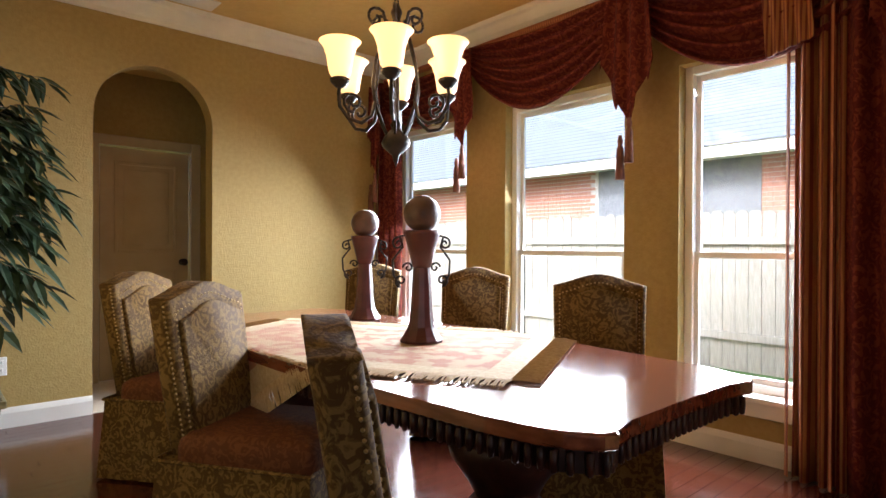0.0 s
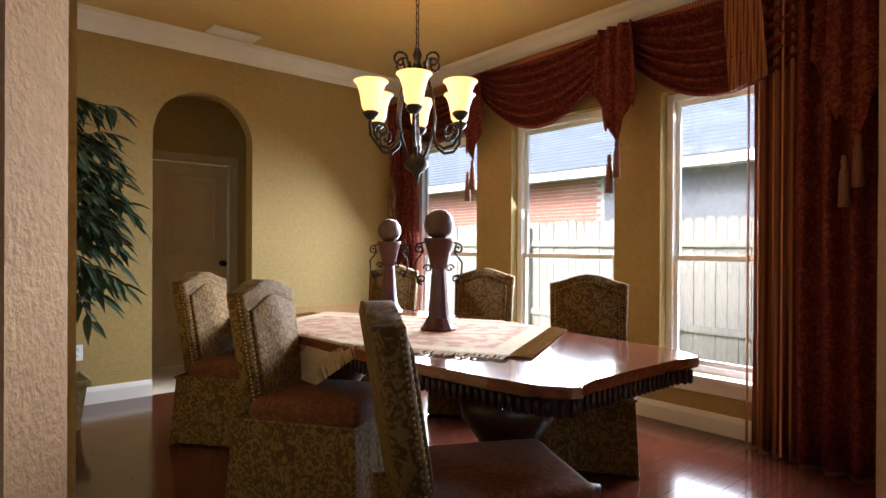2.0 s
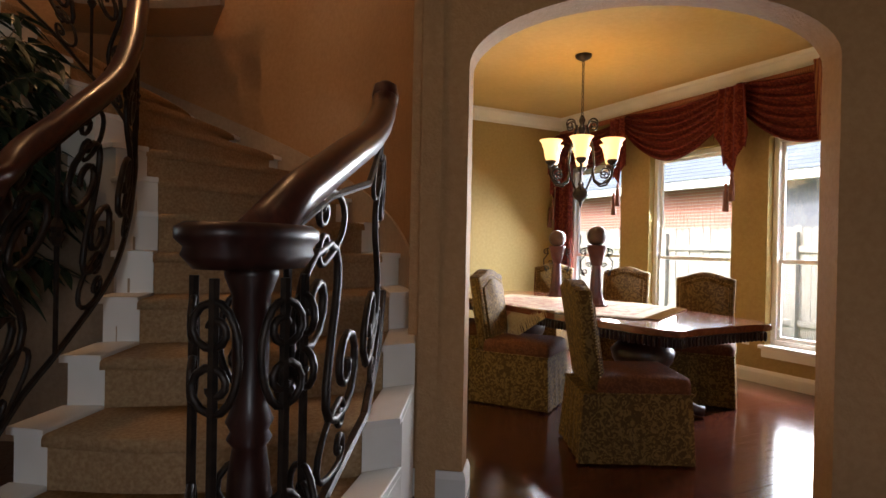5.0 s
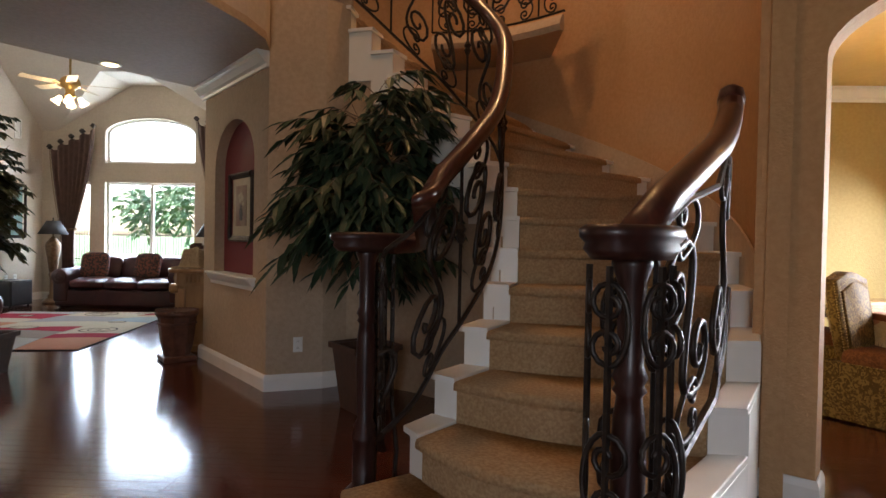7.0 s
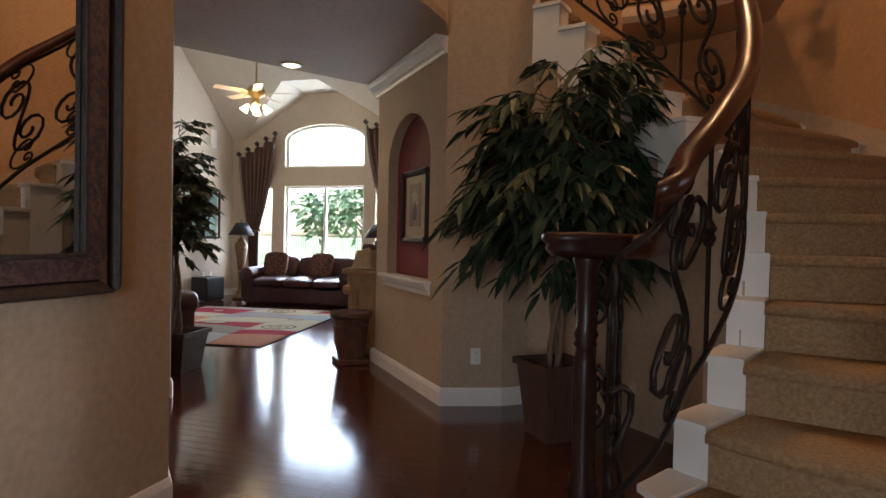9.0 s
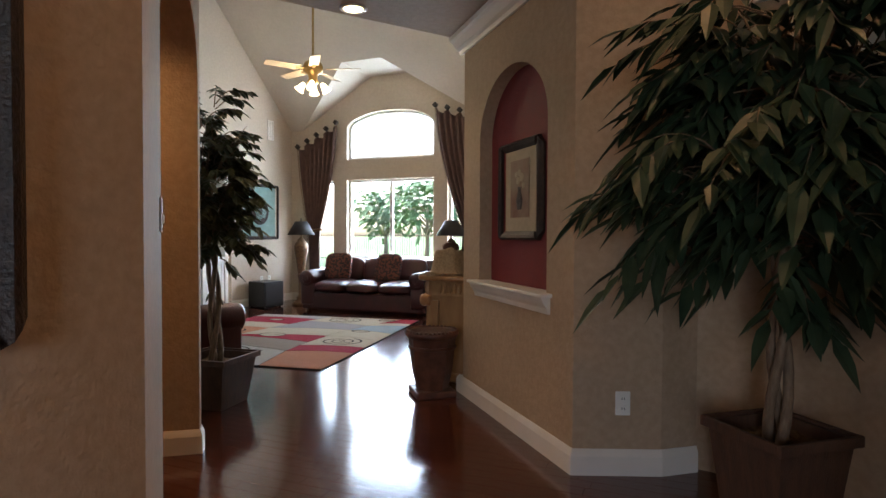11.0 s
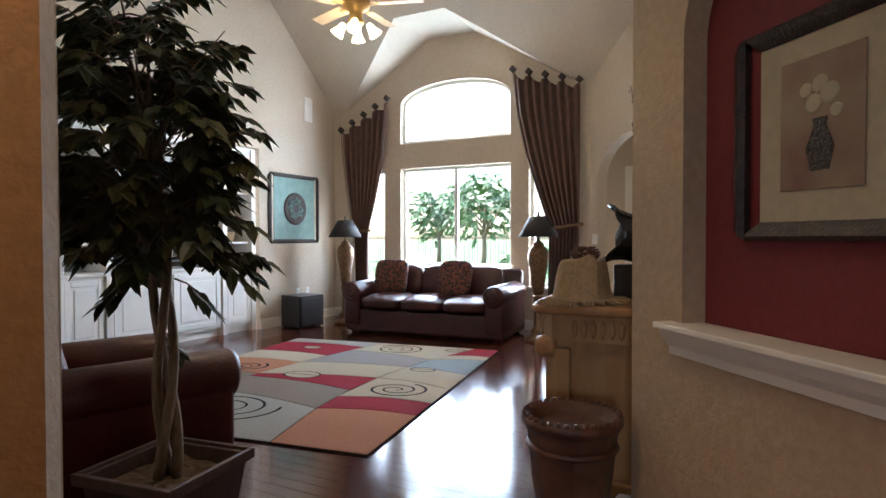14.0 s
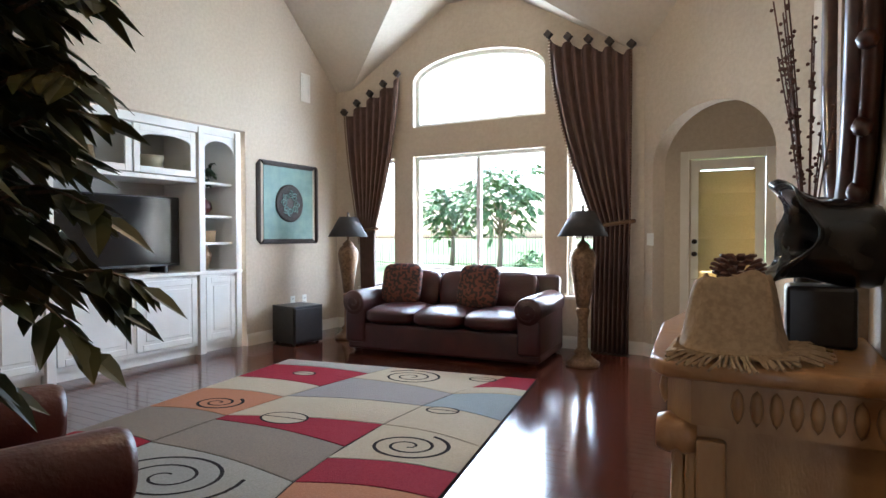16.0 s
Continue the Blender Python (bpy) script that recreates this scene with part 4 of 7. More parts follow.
def table_outline(s=1.0, n=10):
    """Half-width 0.60, half-length 1.53, with stepped, bowed corners."""
    q = [(0.62, 0.0), (0.62, 0.5), (0.59, 0.9), (0.56, 1.2), (0.53, 1.35), (0.512, 1.42), (0.455, 1.50), (0.415, 1.513), (0.385, 1.485), (0.30, 1.478), (0.15, 1.476), (0.0, 1.474)]
    full = q + [(-x, y) for x, y in q[-2::-1]] + [(-x, -y) for x, y in q[1:]] + [(x, -y) for x, y in q[-2:0:-1]]
    return [(x * (1 - (1 - s) * 1.0), y * (1 - (1 - s) * 0.4)) for x, y in full]


table = thing("dining_table", "polished dark cherry dining table with a shaped edge and carved pedestals", "table", at=(2.265, 2.99, 0))
bm = bmesh.new()
slab(bm, table_outline(), TZ - 0.045, TZ)
bmesh.ops.bevel(bm, geom=[e for e in bm.edges if abs(e.verts[0].co.z - e.verts[1].co.z) < 1e-5], offset=0.012, segments=3, affect="EDGES", profile=0.6)
part("tabletop", bm, M["table"], table, "glossy cherry top")
bm = bmesh.new()
slab(bm, table_outline(0.94), TZ - 0.115, TZ - 0.046)
part("apron", bm, M["darkwood"], table, "gadrooned dark apron")
o = table_outline(0.955)
for i in range(len(o)):
    a, b = Vector((*o[i], 0)), Vector((*o[(i + 1) % len(o)], 0))
    m = max(1, int((b - a).length / 0.034))
    for j in range(m):
        p = a.lerp(b, (j + 0.5) / m)
        if p.y < -0.2:
            part("gadroon", lathe(bmesh.new(), [(0, -0.036), (0.009, -0.030), (0.0125, 0.0), (0.011, 0.025), (0, 0.032)], 6, Matrix.Translation((p.x, p.y, TZ - 0.085))), M["darkwood"], table, smooth=True)
for y in (-0.78, 0.78):
    ped = part("pedestal", lathe(bmesh.new(), [(0, 0.08), (0.20, 0.08), (0.22, 0.13), (0.17, 0.18), (0.12, 0.24), (0.15, 0.30), (0.22, 0.40), (0.235, 0.47), (0.17, 0.54), (0.11, 0.57), (0.18, 0.60), (0.0, 0.60)], 24, Matrix.Translation((0, y, 0))), M["darkwood"], table, "carved urn pedestal", True)
    for k in range(4):
        a = math.pi / 4 + k * math.pi / 2
        c, s = math.cos(a), math.sin(a)
        pts = [(c * d, y + s * d, z) for d, z in ((0.10, 0.16), (0.20, 0.15), (0.30, 0.09), (0.38, 0.05), (0.44, 0.045))]
        part("foot", tube(bmesh.new(), pts, [0.06, 0.055, 0.045, 0.04, 0.04], 8), M["darkwood"], ped, smooth=True)

# ---- tablecloth with fringe ----
cloth = thing("tablecloth", "gold and rust woven table runner with a fringed edge, laid askew", "tablecloth", at=(2.28, 2.99, TZ + 0.002))
C0, E1, E2 = Vector((-0.23, -0.99, 0)), Vector((0.88, 0.475, 0)).normalized(), Vector((-0.475, 0.88, 0)).normalized()
CW, CL = 1.04, 1.62


def lay(a, b, lift=0.004):
    """A point of the runner, hung over the table's long edges."""
    p = C0 + E1 * a + E2 * b
    over = abs(p.x) - 0.615
    if over > 0:
        return Vector((math.copysign(0.624 + lift + 0.04 * over, p.x), p.y, lift - over))
    return Vector((p.x, p.y, lift))


def runner_piece(a0, a1, b0, b1, lift, na, nb):
    bm = bmesh.new()
    g = [[bm.verts.new(lay(a0 + (a1 - a0) * i / na, b0 + (b1 - b0) * k / nb, lift)) for k in range(nb + 1)] for i in range(na + 1)]
    for i in range(na):
        for k in range(nb):
            bm.faces.new((g[i][k], g[i + 1][k], g[i + 1][k + 1], g[i][k + 1]))
    return bm


part("cloth", runner_piece(0, CW, 0, CL, 0.004, 40, 60), M["runner"], cloth)
for a0, a1, b0, b1 in ((0, CW, 0, 0.11), (0, CW, CL - 0.11, CL), (0, 0.11, 0.11, CL - 0.11), (CW - 0.11, CW, 0.11, CL - 0.11)):
    part("border", runner_piece(a0, a1, b0, b1, 0.0065, 30, 30), M["runner2"], cloth, "paler woven border" if b1 < 0.2 else "")
rnd = random.Random(4)
bm = bmesh.new()
for i in range(150):
    a = CW * i / 149
    for b, e in ((0.0, -1), (CL, 1)):
        d = rnd.uniform(-0.02, 0.02)
        tube(bm, [lay(a, b, 0.006), lay(a + d * 0.5, b + e * 0.05, 0.010), lay(a + d, b + e * 0.10, 0.006)], 0.0038, 4)
for i in range(220):
    b = CL * i / 219
    for a, e in ((0.0, -1), (CW, 1)):
        d = rnd.uniform(-0.02, 0.02)
        tube(bm, [lay(a, b, 0.006), lay(a + e * 0.05, b + d * 0.5, 0.010), lay(a + e * 0.10, b + d, 0.006)], 0.0038, 4)
tagged(part("fringe", bm, M["fringe"], cloth, "brown twisted fringe"), kind="stuff")


# ---- pillar stands with balls ----
def stand(at, s):
    th = thing("candle_pillar", "dark red-brown pillar stand with iron scrolls and a ball on top", "candle holder", "pillar stands", at=(*at, TZ + 0.008), turn=-25)
    part("base", lathe(bmesh.new(), [(0, 0), (0.115 * s, 0), (0.118 * s, 0.012), (0.10 * s, 0.03), (0.075 * s, 0.07), (0.062 * s, 0.14), (0.055 * s, 0.25), (0.05 * s, 0.36 * s), (0.045 * s, 0.40 * s), (0, 0.40 * s)], 12), M["mahog"], th, "fluted dark base", False)
    part("cup", lathe(bmesh.new(), [(0, 0.40 * s), (0.05 * s, 0.40 * s), (0.075 * s, 0.50 * s), (0.095 * s, 0.57 * s), (0.10 * s, 0.585 * s), (0.10 * s, 0.60 * s), (0, 0.60 * s)], 16), M["mahog"], th, "", True)
    part("ball", lathe(bmesh.new(), [(0.10 * s * math.sin(math.pi * i / 14), 0.69 * s - 0.10 * s * math.cos(math.pi * i / 14)) for i in range(15)], 24), M["ball"], th, "dark mottled ball", True)
    for e in (-1, 1):
        up = spiral((e * 0.13 * s, 0.53 * s), 0.035 * s, math.pi / 2, 1.3, -e)
        low = spiral((e * 0.115 * s, 0.33 * s), 0.035 * s, -math.pi / 2, 1.3, e)
        pts = [(e * 0.09 * s, 0.0, 0.575 * s)] + [(x, 0, z) for x, z in up]
        part("scroll", tube(bmesh.new(), pts, 0.0065 * s, 6), M["iron"], th, smooth=True)
        body = [(e * 0.12 * s, 0.565 * s), (e * 0.105 * s, 0.51 * s), (e * 0.16 * s, 0.44 * s), (e * 0.155 * s, 0.36 * s), (e * 0.12 * s, 0.30 * s)] 
        part("scroll", tube(bmesh.new(), [(x, 0, z) for x, z in body + low], 0.0065 * s, 6), M["iron"], th, smooth=True)
        mid = spiral((e * 0.075 * s, 0.40 * s), 0.03 * s, 0 if e > 0 else math.pi, 1.2, e)
        part("scroll", tube(bmesh.new(), [(x, 0, z) for x, z in mid], 0.006 * s, 6), M["iron"], th, smooth=True)
    return th


stand((2.33, 2.80), 0.86)
stand((2.60, 3.66), 0.84)


# ---- upholstered chairs ----
def make_chair():
    th = thing("dining_chair", "gold-brown damask dining chair with nailhead trim and a floor-length skirt", "chair", "chairs round the table")
    n = 12
    bt = lambda u: 0.985 + 0.055 * math.cos(u * math.pi / 2 * 1.0) ** 2 if abs(u) < 0.72 else 0.985 + 0.055 * math.cos(0.72 * math.pi / 2) ** 2 * (1 - (abs(u) - 0.72) / 0.28 * 1.6)
    # back: local x across, y ahead is the seat's front
    out = [(0.245 * (-1 + 2 * i / 20), bt(-1 + 2 * i / 20)) for i in range(21)]
    pts = [(-0.225, 0.42)] + out + [(0.225, 0.42)]
    bm = prism(bmesh.new(), pts, 0.095)
    bmesh.ops.bevel(bm, geom=[e for e in bm.edges if abs(e.verts[0].co.y - e.verts[1].co.y) < 1e-5], offset=0.028, segments=3, affect="EDGES", profile=0.5)
    for v in bm.verts:
        v.co.y += -0.30 - 0.16 * (v.co.z - 0.42)
    part("backrest", bm, M["fabric"], th, "", True)
    inn = [(x * 0.80, z - 0.075) for x, z in out]
    bm = prism(bmesh.new(), [(-0.185, 0.46)] + inn + [(0.185, 0.46)], 0.03)
    bmesh.ops.bevel(bm, geom=[e for e in bm.edges if abs(e.verts[0].co.y - e.verts[1].co.y) < 1e-5], offset=0.012, segments=3, affect="EDGES", profile=0.5)
    for v in bm.verts:
        v.co.y += -0.30 + 0.082 - 0.16 * (v.co.z - 0.42)
    part("back_cushion", bm, M["fabric"], th, "", True)
    bm = bmesh.new()
    line = [(-0.205, 0.48 + 0.45 * i / 22) for i in range(23)] + [(x * 0.86, z - 0.045) for x, z in out[1:-1]] + [(0.205, 0.93 - 0.45 * i / 22) for i in range(23)]
    for x, z in line:
        bmesh.ops.create_icosphere(bm, subdivisions=1, radius=0.005, matrix=Matrix.Translation((x, -0.30 + 0.094 - 0.16 * (z - 0.42), z)))
    for e in (-1, 1):
        for i in range(28):
            z = 0.46 + 0.50 * i / 27
            bmesh.ops.create_icosphere(bm, subdivisions=1, radius=0.0048, matrix=Matrix.Translation((e * 0.243 * (0.92 + 0.08 * (z - 0.42) / 0.56), -0.30 + 0.075 - 0.16 * (z - 0.42), z)))
    tagged(part("nailhead_trim", bm, M["brass"], th, "brass nailhead trim"), kind="stuff")
    bm = boxed(-0.255, 0.255, -0.26, 0.29, 0.37, 0.50, 0.045)
    for v in bm.verts:
        if v.co.z > 0.46:
            v.co.z += 0.02 * (1 - (v.co.x / 0.26) ** 2)
    part("seat", bm, M["fabric_red"], th, "rust-brown damask seat", True)
    bm = bmesh.new()
    per = []
    for a, b in (((-0.25, -0.34), (0.25, -0.34)), ((0.25, -0.34), (0.26, 0.285)), ((0.26, 0.285), (-0.26, 0.285)), ((-0.26, 0.285), (-0.25, -0.34))):
        for i in range(14):
            t = i / 14
            per.append((a[0] + (b[0] - a[0]) * t, a[1] + (b[1] - a[1]) * t, t))
    top = [bm.verts.new((x * 0.985, y * 0.985, 0.40)) for x, y, t in per]
    lowv = []
    for i, (x, y, t) in enumerate(per):
        k = 1.05 + 0.02 * math.cos(i * 1.9) + (0.02 if t < 0.08 or t > 0.9 else 0.0)
        lowv.append(bm.verts.new((x * k, y * k, 0.012)))
    for i in range(len(per)):
        bm.faces.new((top[i], top[(i + 1) % len(per)], lowv[(i + 1) % len(per)], lowv[i]))
    bm.faces.new(top)
    part("skirt", bm, M["fabric"], th)
    part("piping", tube(bmesh.new(), [(x * 1.0, y * 1.0, 0.405) for x, y, t in per], 0.008, 6, closed=True), M["fabric"], th)
    for e in (-1, 1):
        for y in (-0.28, 0.23):
            part("leg", boxed(e * 0.20 - 0.02, e * 0.20 + 0.02, y - 0.02, y + 0.02, 0.0, 0.36, 0.004), M["darkwood"], th)
    return th


def heading(x, y, deg):
    """A pose on the floor that faces deg degrees clockwise from +y."""
    return pose(x, y, 0, 0, 0, -deg)


chair = make_chair()
# place of the seat's middle: the back stands 0.35 m behind it
spots = [(1.21, 1.79, 118), (1.42, 3.14, 146), (1.47, 4.22, 142), (3.36, 2.52, 236), (3.56, 3.66, 238), (3.50, 4.82, 238)]
for i, (bx, by, h) in enumerate(spots):
    x, y = bx + 0.36 * math.sin(radians(h)), by + 0.36 * math.cos(radians(h))
    m = heading(x, y, h)
    if i == 0:
        chair.matrix_basis = m
    else:
        copy_thing(chair, m)

# ---- chandelier ----
ch = thing("chandelier", "bronze scrolled chandelier with six lit frosted glass shades", "chandelier", at=(2.42, 3.12, 0))
part("canopy", lathe(bmesh.new(), [(0, 2.98), (0.075, 2.98), (0.07, 2.955), (0.04, 2.935), (0.012, 2.925), (0, 2.92)], 20), M["iron"], ch, smooth=True)
for i in range(11):
    z = 2.90 - i * 0.046
    bm = bmesh.new()
    pts = [(0.011 * math.cos(a), 0, z + 0.026 * math.sin(a)) for a in [2 * math.pi * k / 10 for k in range(10)]]
    tube(bm, pts, 0.0035, 5, closed=True)
    if i % 2:
        bmesh.ops.rotate(bm, verts=bm.verts[:], matrix=Matrix.Rotation(math.pi / 2, 3, "Z"))
    part("chain_link", bm, M["iron"], ch)
part("stem", lathe(bmesh.new(), [(0, 2.44), (0.014, 2.43), (0.03, 2.39), (0.018, 2.35), (0.035, 2.31), (0.02, 2.26), (0.014, 2.18), (0.014, 1.84), (0.03, 1.81), (0.02, 1.79), (0.055, 1.76), (0.075, 1.72), (0.07, 1.70), (0.045, 1.675), (0.02, 1.655), (0.014, 1.63), (0.0, 1.59)], 18), M["iron"], ch, smooth=True)
for k in range(6):
    a = radians(48.5 + 60 * k)
    c, s = math.cos(a), math.sin(a)
    R = lambda pts: [(c * r, s * r, z) for r, z in pts]
    arm = [(0.03, 1.72), (0.07, 1.79), (0.115, 1.90), (0.13, 2.00), (0.115, 2.12), (0.08, 2.24), (0.05, 2.34)]
    part("arm", tube(bmesh.new(), R(arm), 0.009, 6), M["iron"], ch, smooth=True)
    low = [(0.10, 1.93), (0.12, 1.84), (0.17, 1.80), (0.23, 1.815), (0.27, 1.87), (0.275, 1.93), (0.27, 1.97)]
    ar = part("scroll_arm", tube(bmesh.new(), R([(r * 1.13, z) for r, z in low]), 0.010, 6), M["iron"], ch, smooth=True)
    cu = spiral((0.205, 1.90), 0.055, -math.pi / 2, 1.3, 1)
    part("curl", tube(bmesh.new(), R([(r * 1.13, z) for r, z in cu]), 0.008, 6), M["iron"], ar, smooth=True)
    up = [(0.05, 2.30)] + spiral((0.115, 2.34), 0.055, math.pi * 0.75, 1.1, -1)
    part("crown_scroll", tube(bmesh.new(), R(up), 0.008, 6), M["iron"], ch, smooth=True)
    T = Matrix.Translation((c * 0.305, s * 0.305, 0))
    part("cup", lathe(bmesh.new(), [(0, 1.955), (0.02, 1.96), (0.045, 1.985), (0.05, 2.0), (0.035, 2.01), (0.0, 2.01)], 14, T), M["iron"], ar, smooth=True)
    sh = part("shade", lathe(bmesh.new(), [(0.036, 2.005), (0.053, 2.03), (0.060, 2.07), (0.067, 2.115), (0.085, 2.165), (0.104, 2.185), (0.100, 2.188), (0.081, 2.169), (0.062, 2.115), (0.055, 2.07), (0.048, 2.033), (0.032, 2.012)], 22, T), M["shade"], ch, "glowing frosted glass bell shade", True)
    sh.visible_shadow = False
    point_lamp("chandelier_bulb", (2.42 + c * 0.305, 3.12 + s * 0.305, 2.10), 0.185, (1.0, 0.58, 0.24), 0.03)


# ---- small fixtures ----
def outlet(at, turn, name="wall_outlet", label="white duplex wall outlet"):
    th = thing(name, label, "outlet", "wall outlets", at=at, turn=turn)
    part("plate", boxed(-0.037, 0.037, -0.007, 0.0, -0.06, 0.06, 0.003), M["winwhite"], th)
    for z in (-0.025, 0.025):
        s = part("socket", boxed(-0.017, 0.017, -0.011, -0.006, z - 0.015, z + 0.015, 0.003), M["winwhite"], th)
        for x in (-0.006, 0.006):
            part("slot", boxed(x - 0.0015, x + 0.0015, -0.0125, -0.0105, z - 0.006, z + 0.006), M["black"], s)
    return th


outlet((0.98, 5.4, 0.40), 0)
outlet((4.05, 2.60, 0.40), -90)


def vent(at, w, h, pose_m, name, label):
    th = thing(name, label, "vent")
    th.matrix_basis = pose_m
    bm = bmesh.new()
    for a in ((-w / 2, w / 2, -h / 2, -h / 2 + 0.025), (-w / 2, w / 2, h / 2 - 0.025, h / 2), (-w / 2, -w / 2 + 0.025, -h / 2 + 0.025, h / 2 - 0.025), (w / 2 - 0.025, w / 2, -h / 2 + 0.025, h / 2 - 0.025)):
        box(bm, a[0], a[1], a[2], a[3], -0.012, 0.0, 0.003)
    part("frame", bm, M["white"], th)
    part("backing", boxed(-w / 2 + 0.025, w / 2 - 0.025, -h / 2 + 0.025, h / 2 - 0.025, -0.003, 0.0), M["black"], th)
    k = max(4, int(h / 0.022))
    for i in range(k):
        y = -h / 2 + 0.03 + (h - 0.06) * (i + 0.5) / k
        part("slat", boxed(-w / 2 + 0.025, w / 2 - 0.025, y - 0.006, y + 0.006, -0.010, -0.006), M["white"], th)
    return th


vent(None, 0.40, 0.20, pose(2.05, 5.12, DZ - 0.001, 0, 0, 0), "ceiling_vent", "white slatted ceiling air vent")

# ---- plants ----
def leaf_cloud(bm, rnd, centre, radii, count, length, width, droop, per=9, curl=0.35, twig=None):
    """Leaves set alternately along short twigs that spring outwards all through an uneven crown; twig: a bmesh that takes the twigs."""
    c0 = Vector(centre)
    for i in range(max(1, count // per)):
        while True:
            p = Vector((rnd.uniform(-1, 1), rnd.uniform(-1, 1), rnd.uniform(-1, 1)))
            if 0.35 < p.length < 1.0 and rnd.random() < 0.2 + 1.1 * max(0.0, 0.5 + noise.noise(p * 2.6 + Vector((9, centre[2], 0)))):
                break
        lump = 0.80 + 0.60 * noise.noise(Vector((p.x * 2.1 + centre[2] * 7, p.y * 2.1, p.z * 2.1)))
        base = c0 + Vector((p.x * radii[0], p.y * radii[1], p.z * radii[2])) * lump
        a = math.atan2(p.y, p.x) + rnd.uniform(-0.6, 0.6)
        run = Vector((math.cos(a), math.sin(a), rnd.uniform(-0.5 * droop, 0.7) + 0.5 * p.z)).normalized()
        tl = length * rnd.uniform(1.0, 1.7)
        axis = [base + run * (tl * t) - Vector((0, 0, 0.5 * tl * t * t * droop)) for t in (-0.5, 0.0, 0.35, 0.7, 1.0)]
        if twig is not None:
            tube(twig, axis, [0.004, 0.0035, 0.003, 0.0025, 0.001], 4)
        flip = rnd.choice((-1, 1))
        for k in range(per):
            t = (k + 1) / per
            at = base + run * (tl * t) - Vector((0, 0, 0.5 * tl * t * t * droop))
            flip = -flip
            spread = flip * rnd.uniform(0.5, 1.15) * (1.0 if k < per - 1 else 0.1)
            d = Vector((run.x * math.cos(spread) - run.y * math.sin(spread), run.x * math.sin(spread) + run.y * math.cos(spread), run.z * 0.4 - droop * rnd.uniform(0.1, 0.9))).normalized()
            L = length * rnd.uniform(0.65, 1.15)
            side = d.cross(Vector((0, 0, 1)))
            if side.length < 1e-3:
                side = Vector((1, 0, 0))
            side = (side.normalized() + Vector((0, 0, rnd.uniform(-0.55, 0.55)))).normalized()
            up = side.cross(d).normalized()
            w = width * rnd.uniform(0.8, 1.2) / 2
            mid = [at + d * (L * q) - Vector((0, 0, curl * L * q * q)) for q in (0, 0.3, 0.62, 1.0)]
            v0 = bm.verts.new(mid[0])
            m1, m2 = bm.verts.new(mid[1] - up * w * 0.3), bm.verts.new(mid[2] - up * w * 0.25)
            l1, r1 = bm.verts.new(mid[1] + side * w), bm.verts.new(mid[1] - side * w)
            l2, r2 = bm.verts.new(mid[2] + side * w * 0.82), bm.verts.new(mid[2] - side * w * 0.82)
            v3 = bm.verts.new(mid[3])
            for f in ((v0, l1, m1), (v0, m1, r1), (l1, l2, m2, m1), (m1, m2, r2, r1), (l2, v3, m2), (m2, v3, r2)):
                bm.faces.new(f)
    return bm


def branches(bm, rnd, top, centre, radii, count, r):
    for i in range(count):
        a = 2 * math.pi * i / count + rnd.uniform(-0.4, 0.4)
        e = Vector((centre[0] + radii[0] * 0.8 * math.cos(a), centre[1] + radii[1] * 0.8 * math.sin(a), centre[2] + radii[2] * rnd.uniform(-0.6, 0.85)))
        s = Vector(top) + Vector((0, 0, rnd.uniform(-0.1, 0.5)))
        m = s.lerp(e, 0.5) + Vector((0, 0, 0.08))
        tube(bm, [s, s.lerp(m, 0.6), m, e], [r, r * 0.7, r * 0.5, r * 0.2], 5)


def square_pot(th, w0, w1, h, m, rim=0.02):
    bm = bmesh.new()
    a = [bm.verts.new((sx * w0, sy * w0, 0.0)) for sx, sy in ((-1, -1), (1, -1), (1, 1), (-1, 1))]
    b = [bm.verts.new((sx * w1, sy * w1, h)) for sx, sy in ((-1, -1), (1, -1), (1, 1), (-1, 1))]
    c = [bm.verts.new((sx * (w1 - 0.02), sy * (w1 - 0.02), h)) for sx, sy in ((-1, -1), (1, -1), (1, 1), (-1, 1))]
    d = [bm.verts.new((sx * (w1 - 0.03), sy * (w1 - 0.03), h - 0.08)) for sx, sy in ((-1, -1), (1, -1), (1, 1), (-1, 1))]
    bm.faces.new(a[::-1])
    bm.faces.new(d)
    for A, B in ((a, b), (b, c), (c, d)):
        for i in range(4):
            bm.faces.new((A[i], A[(i + 1) % 4], B[(i + 1) % 4], B[i]))
    pot = part("planter", bm, m, th)
    bm = bmesh.new()
    for x0, x1, y0, y1 in ((-w1 - rim, w1 + rim, -w1 - rim, -w1), (-w1 - rim, w1 + rim, w1, w1 + rim), (-w1 - rim, -w1, -w1, w1), (w1, w1 + rim, -w1, w1)):
        box(bm, x0, x1, y0, y1, h - 0.03, h + 0.012, 0.004)
    part("rim", bm, m, pot)
    bm = bmesh.new()
    bmesh.ops.create_grid(bm, x_segments=12, y_segments=12, size=w1 - 0.03)
    for v in bm.verts:
        v.co.z = h - 0.05 + 0.025 * noise.noise(v.co * 18)
    part("soil", bm, M["soil"], pot, "dry moss over the soil")


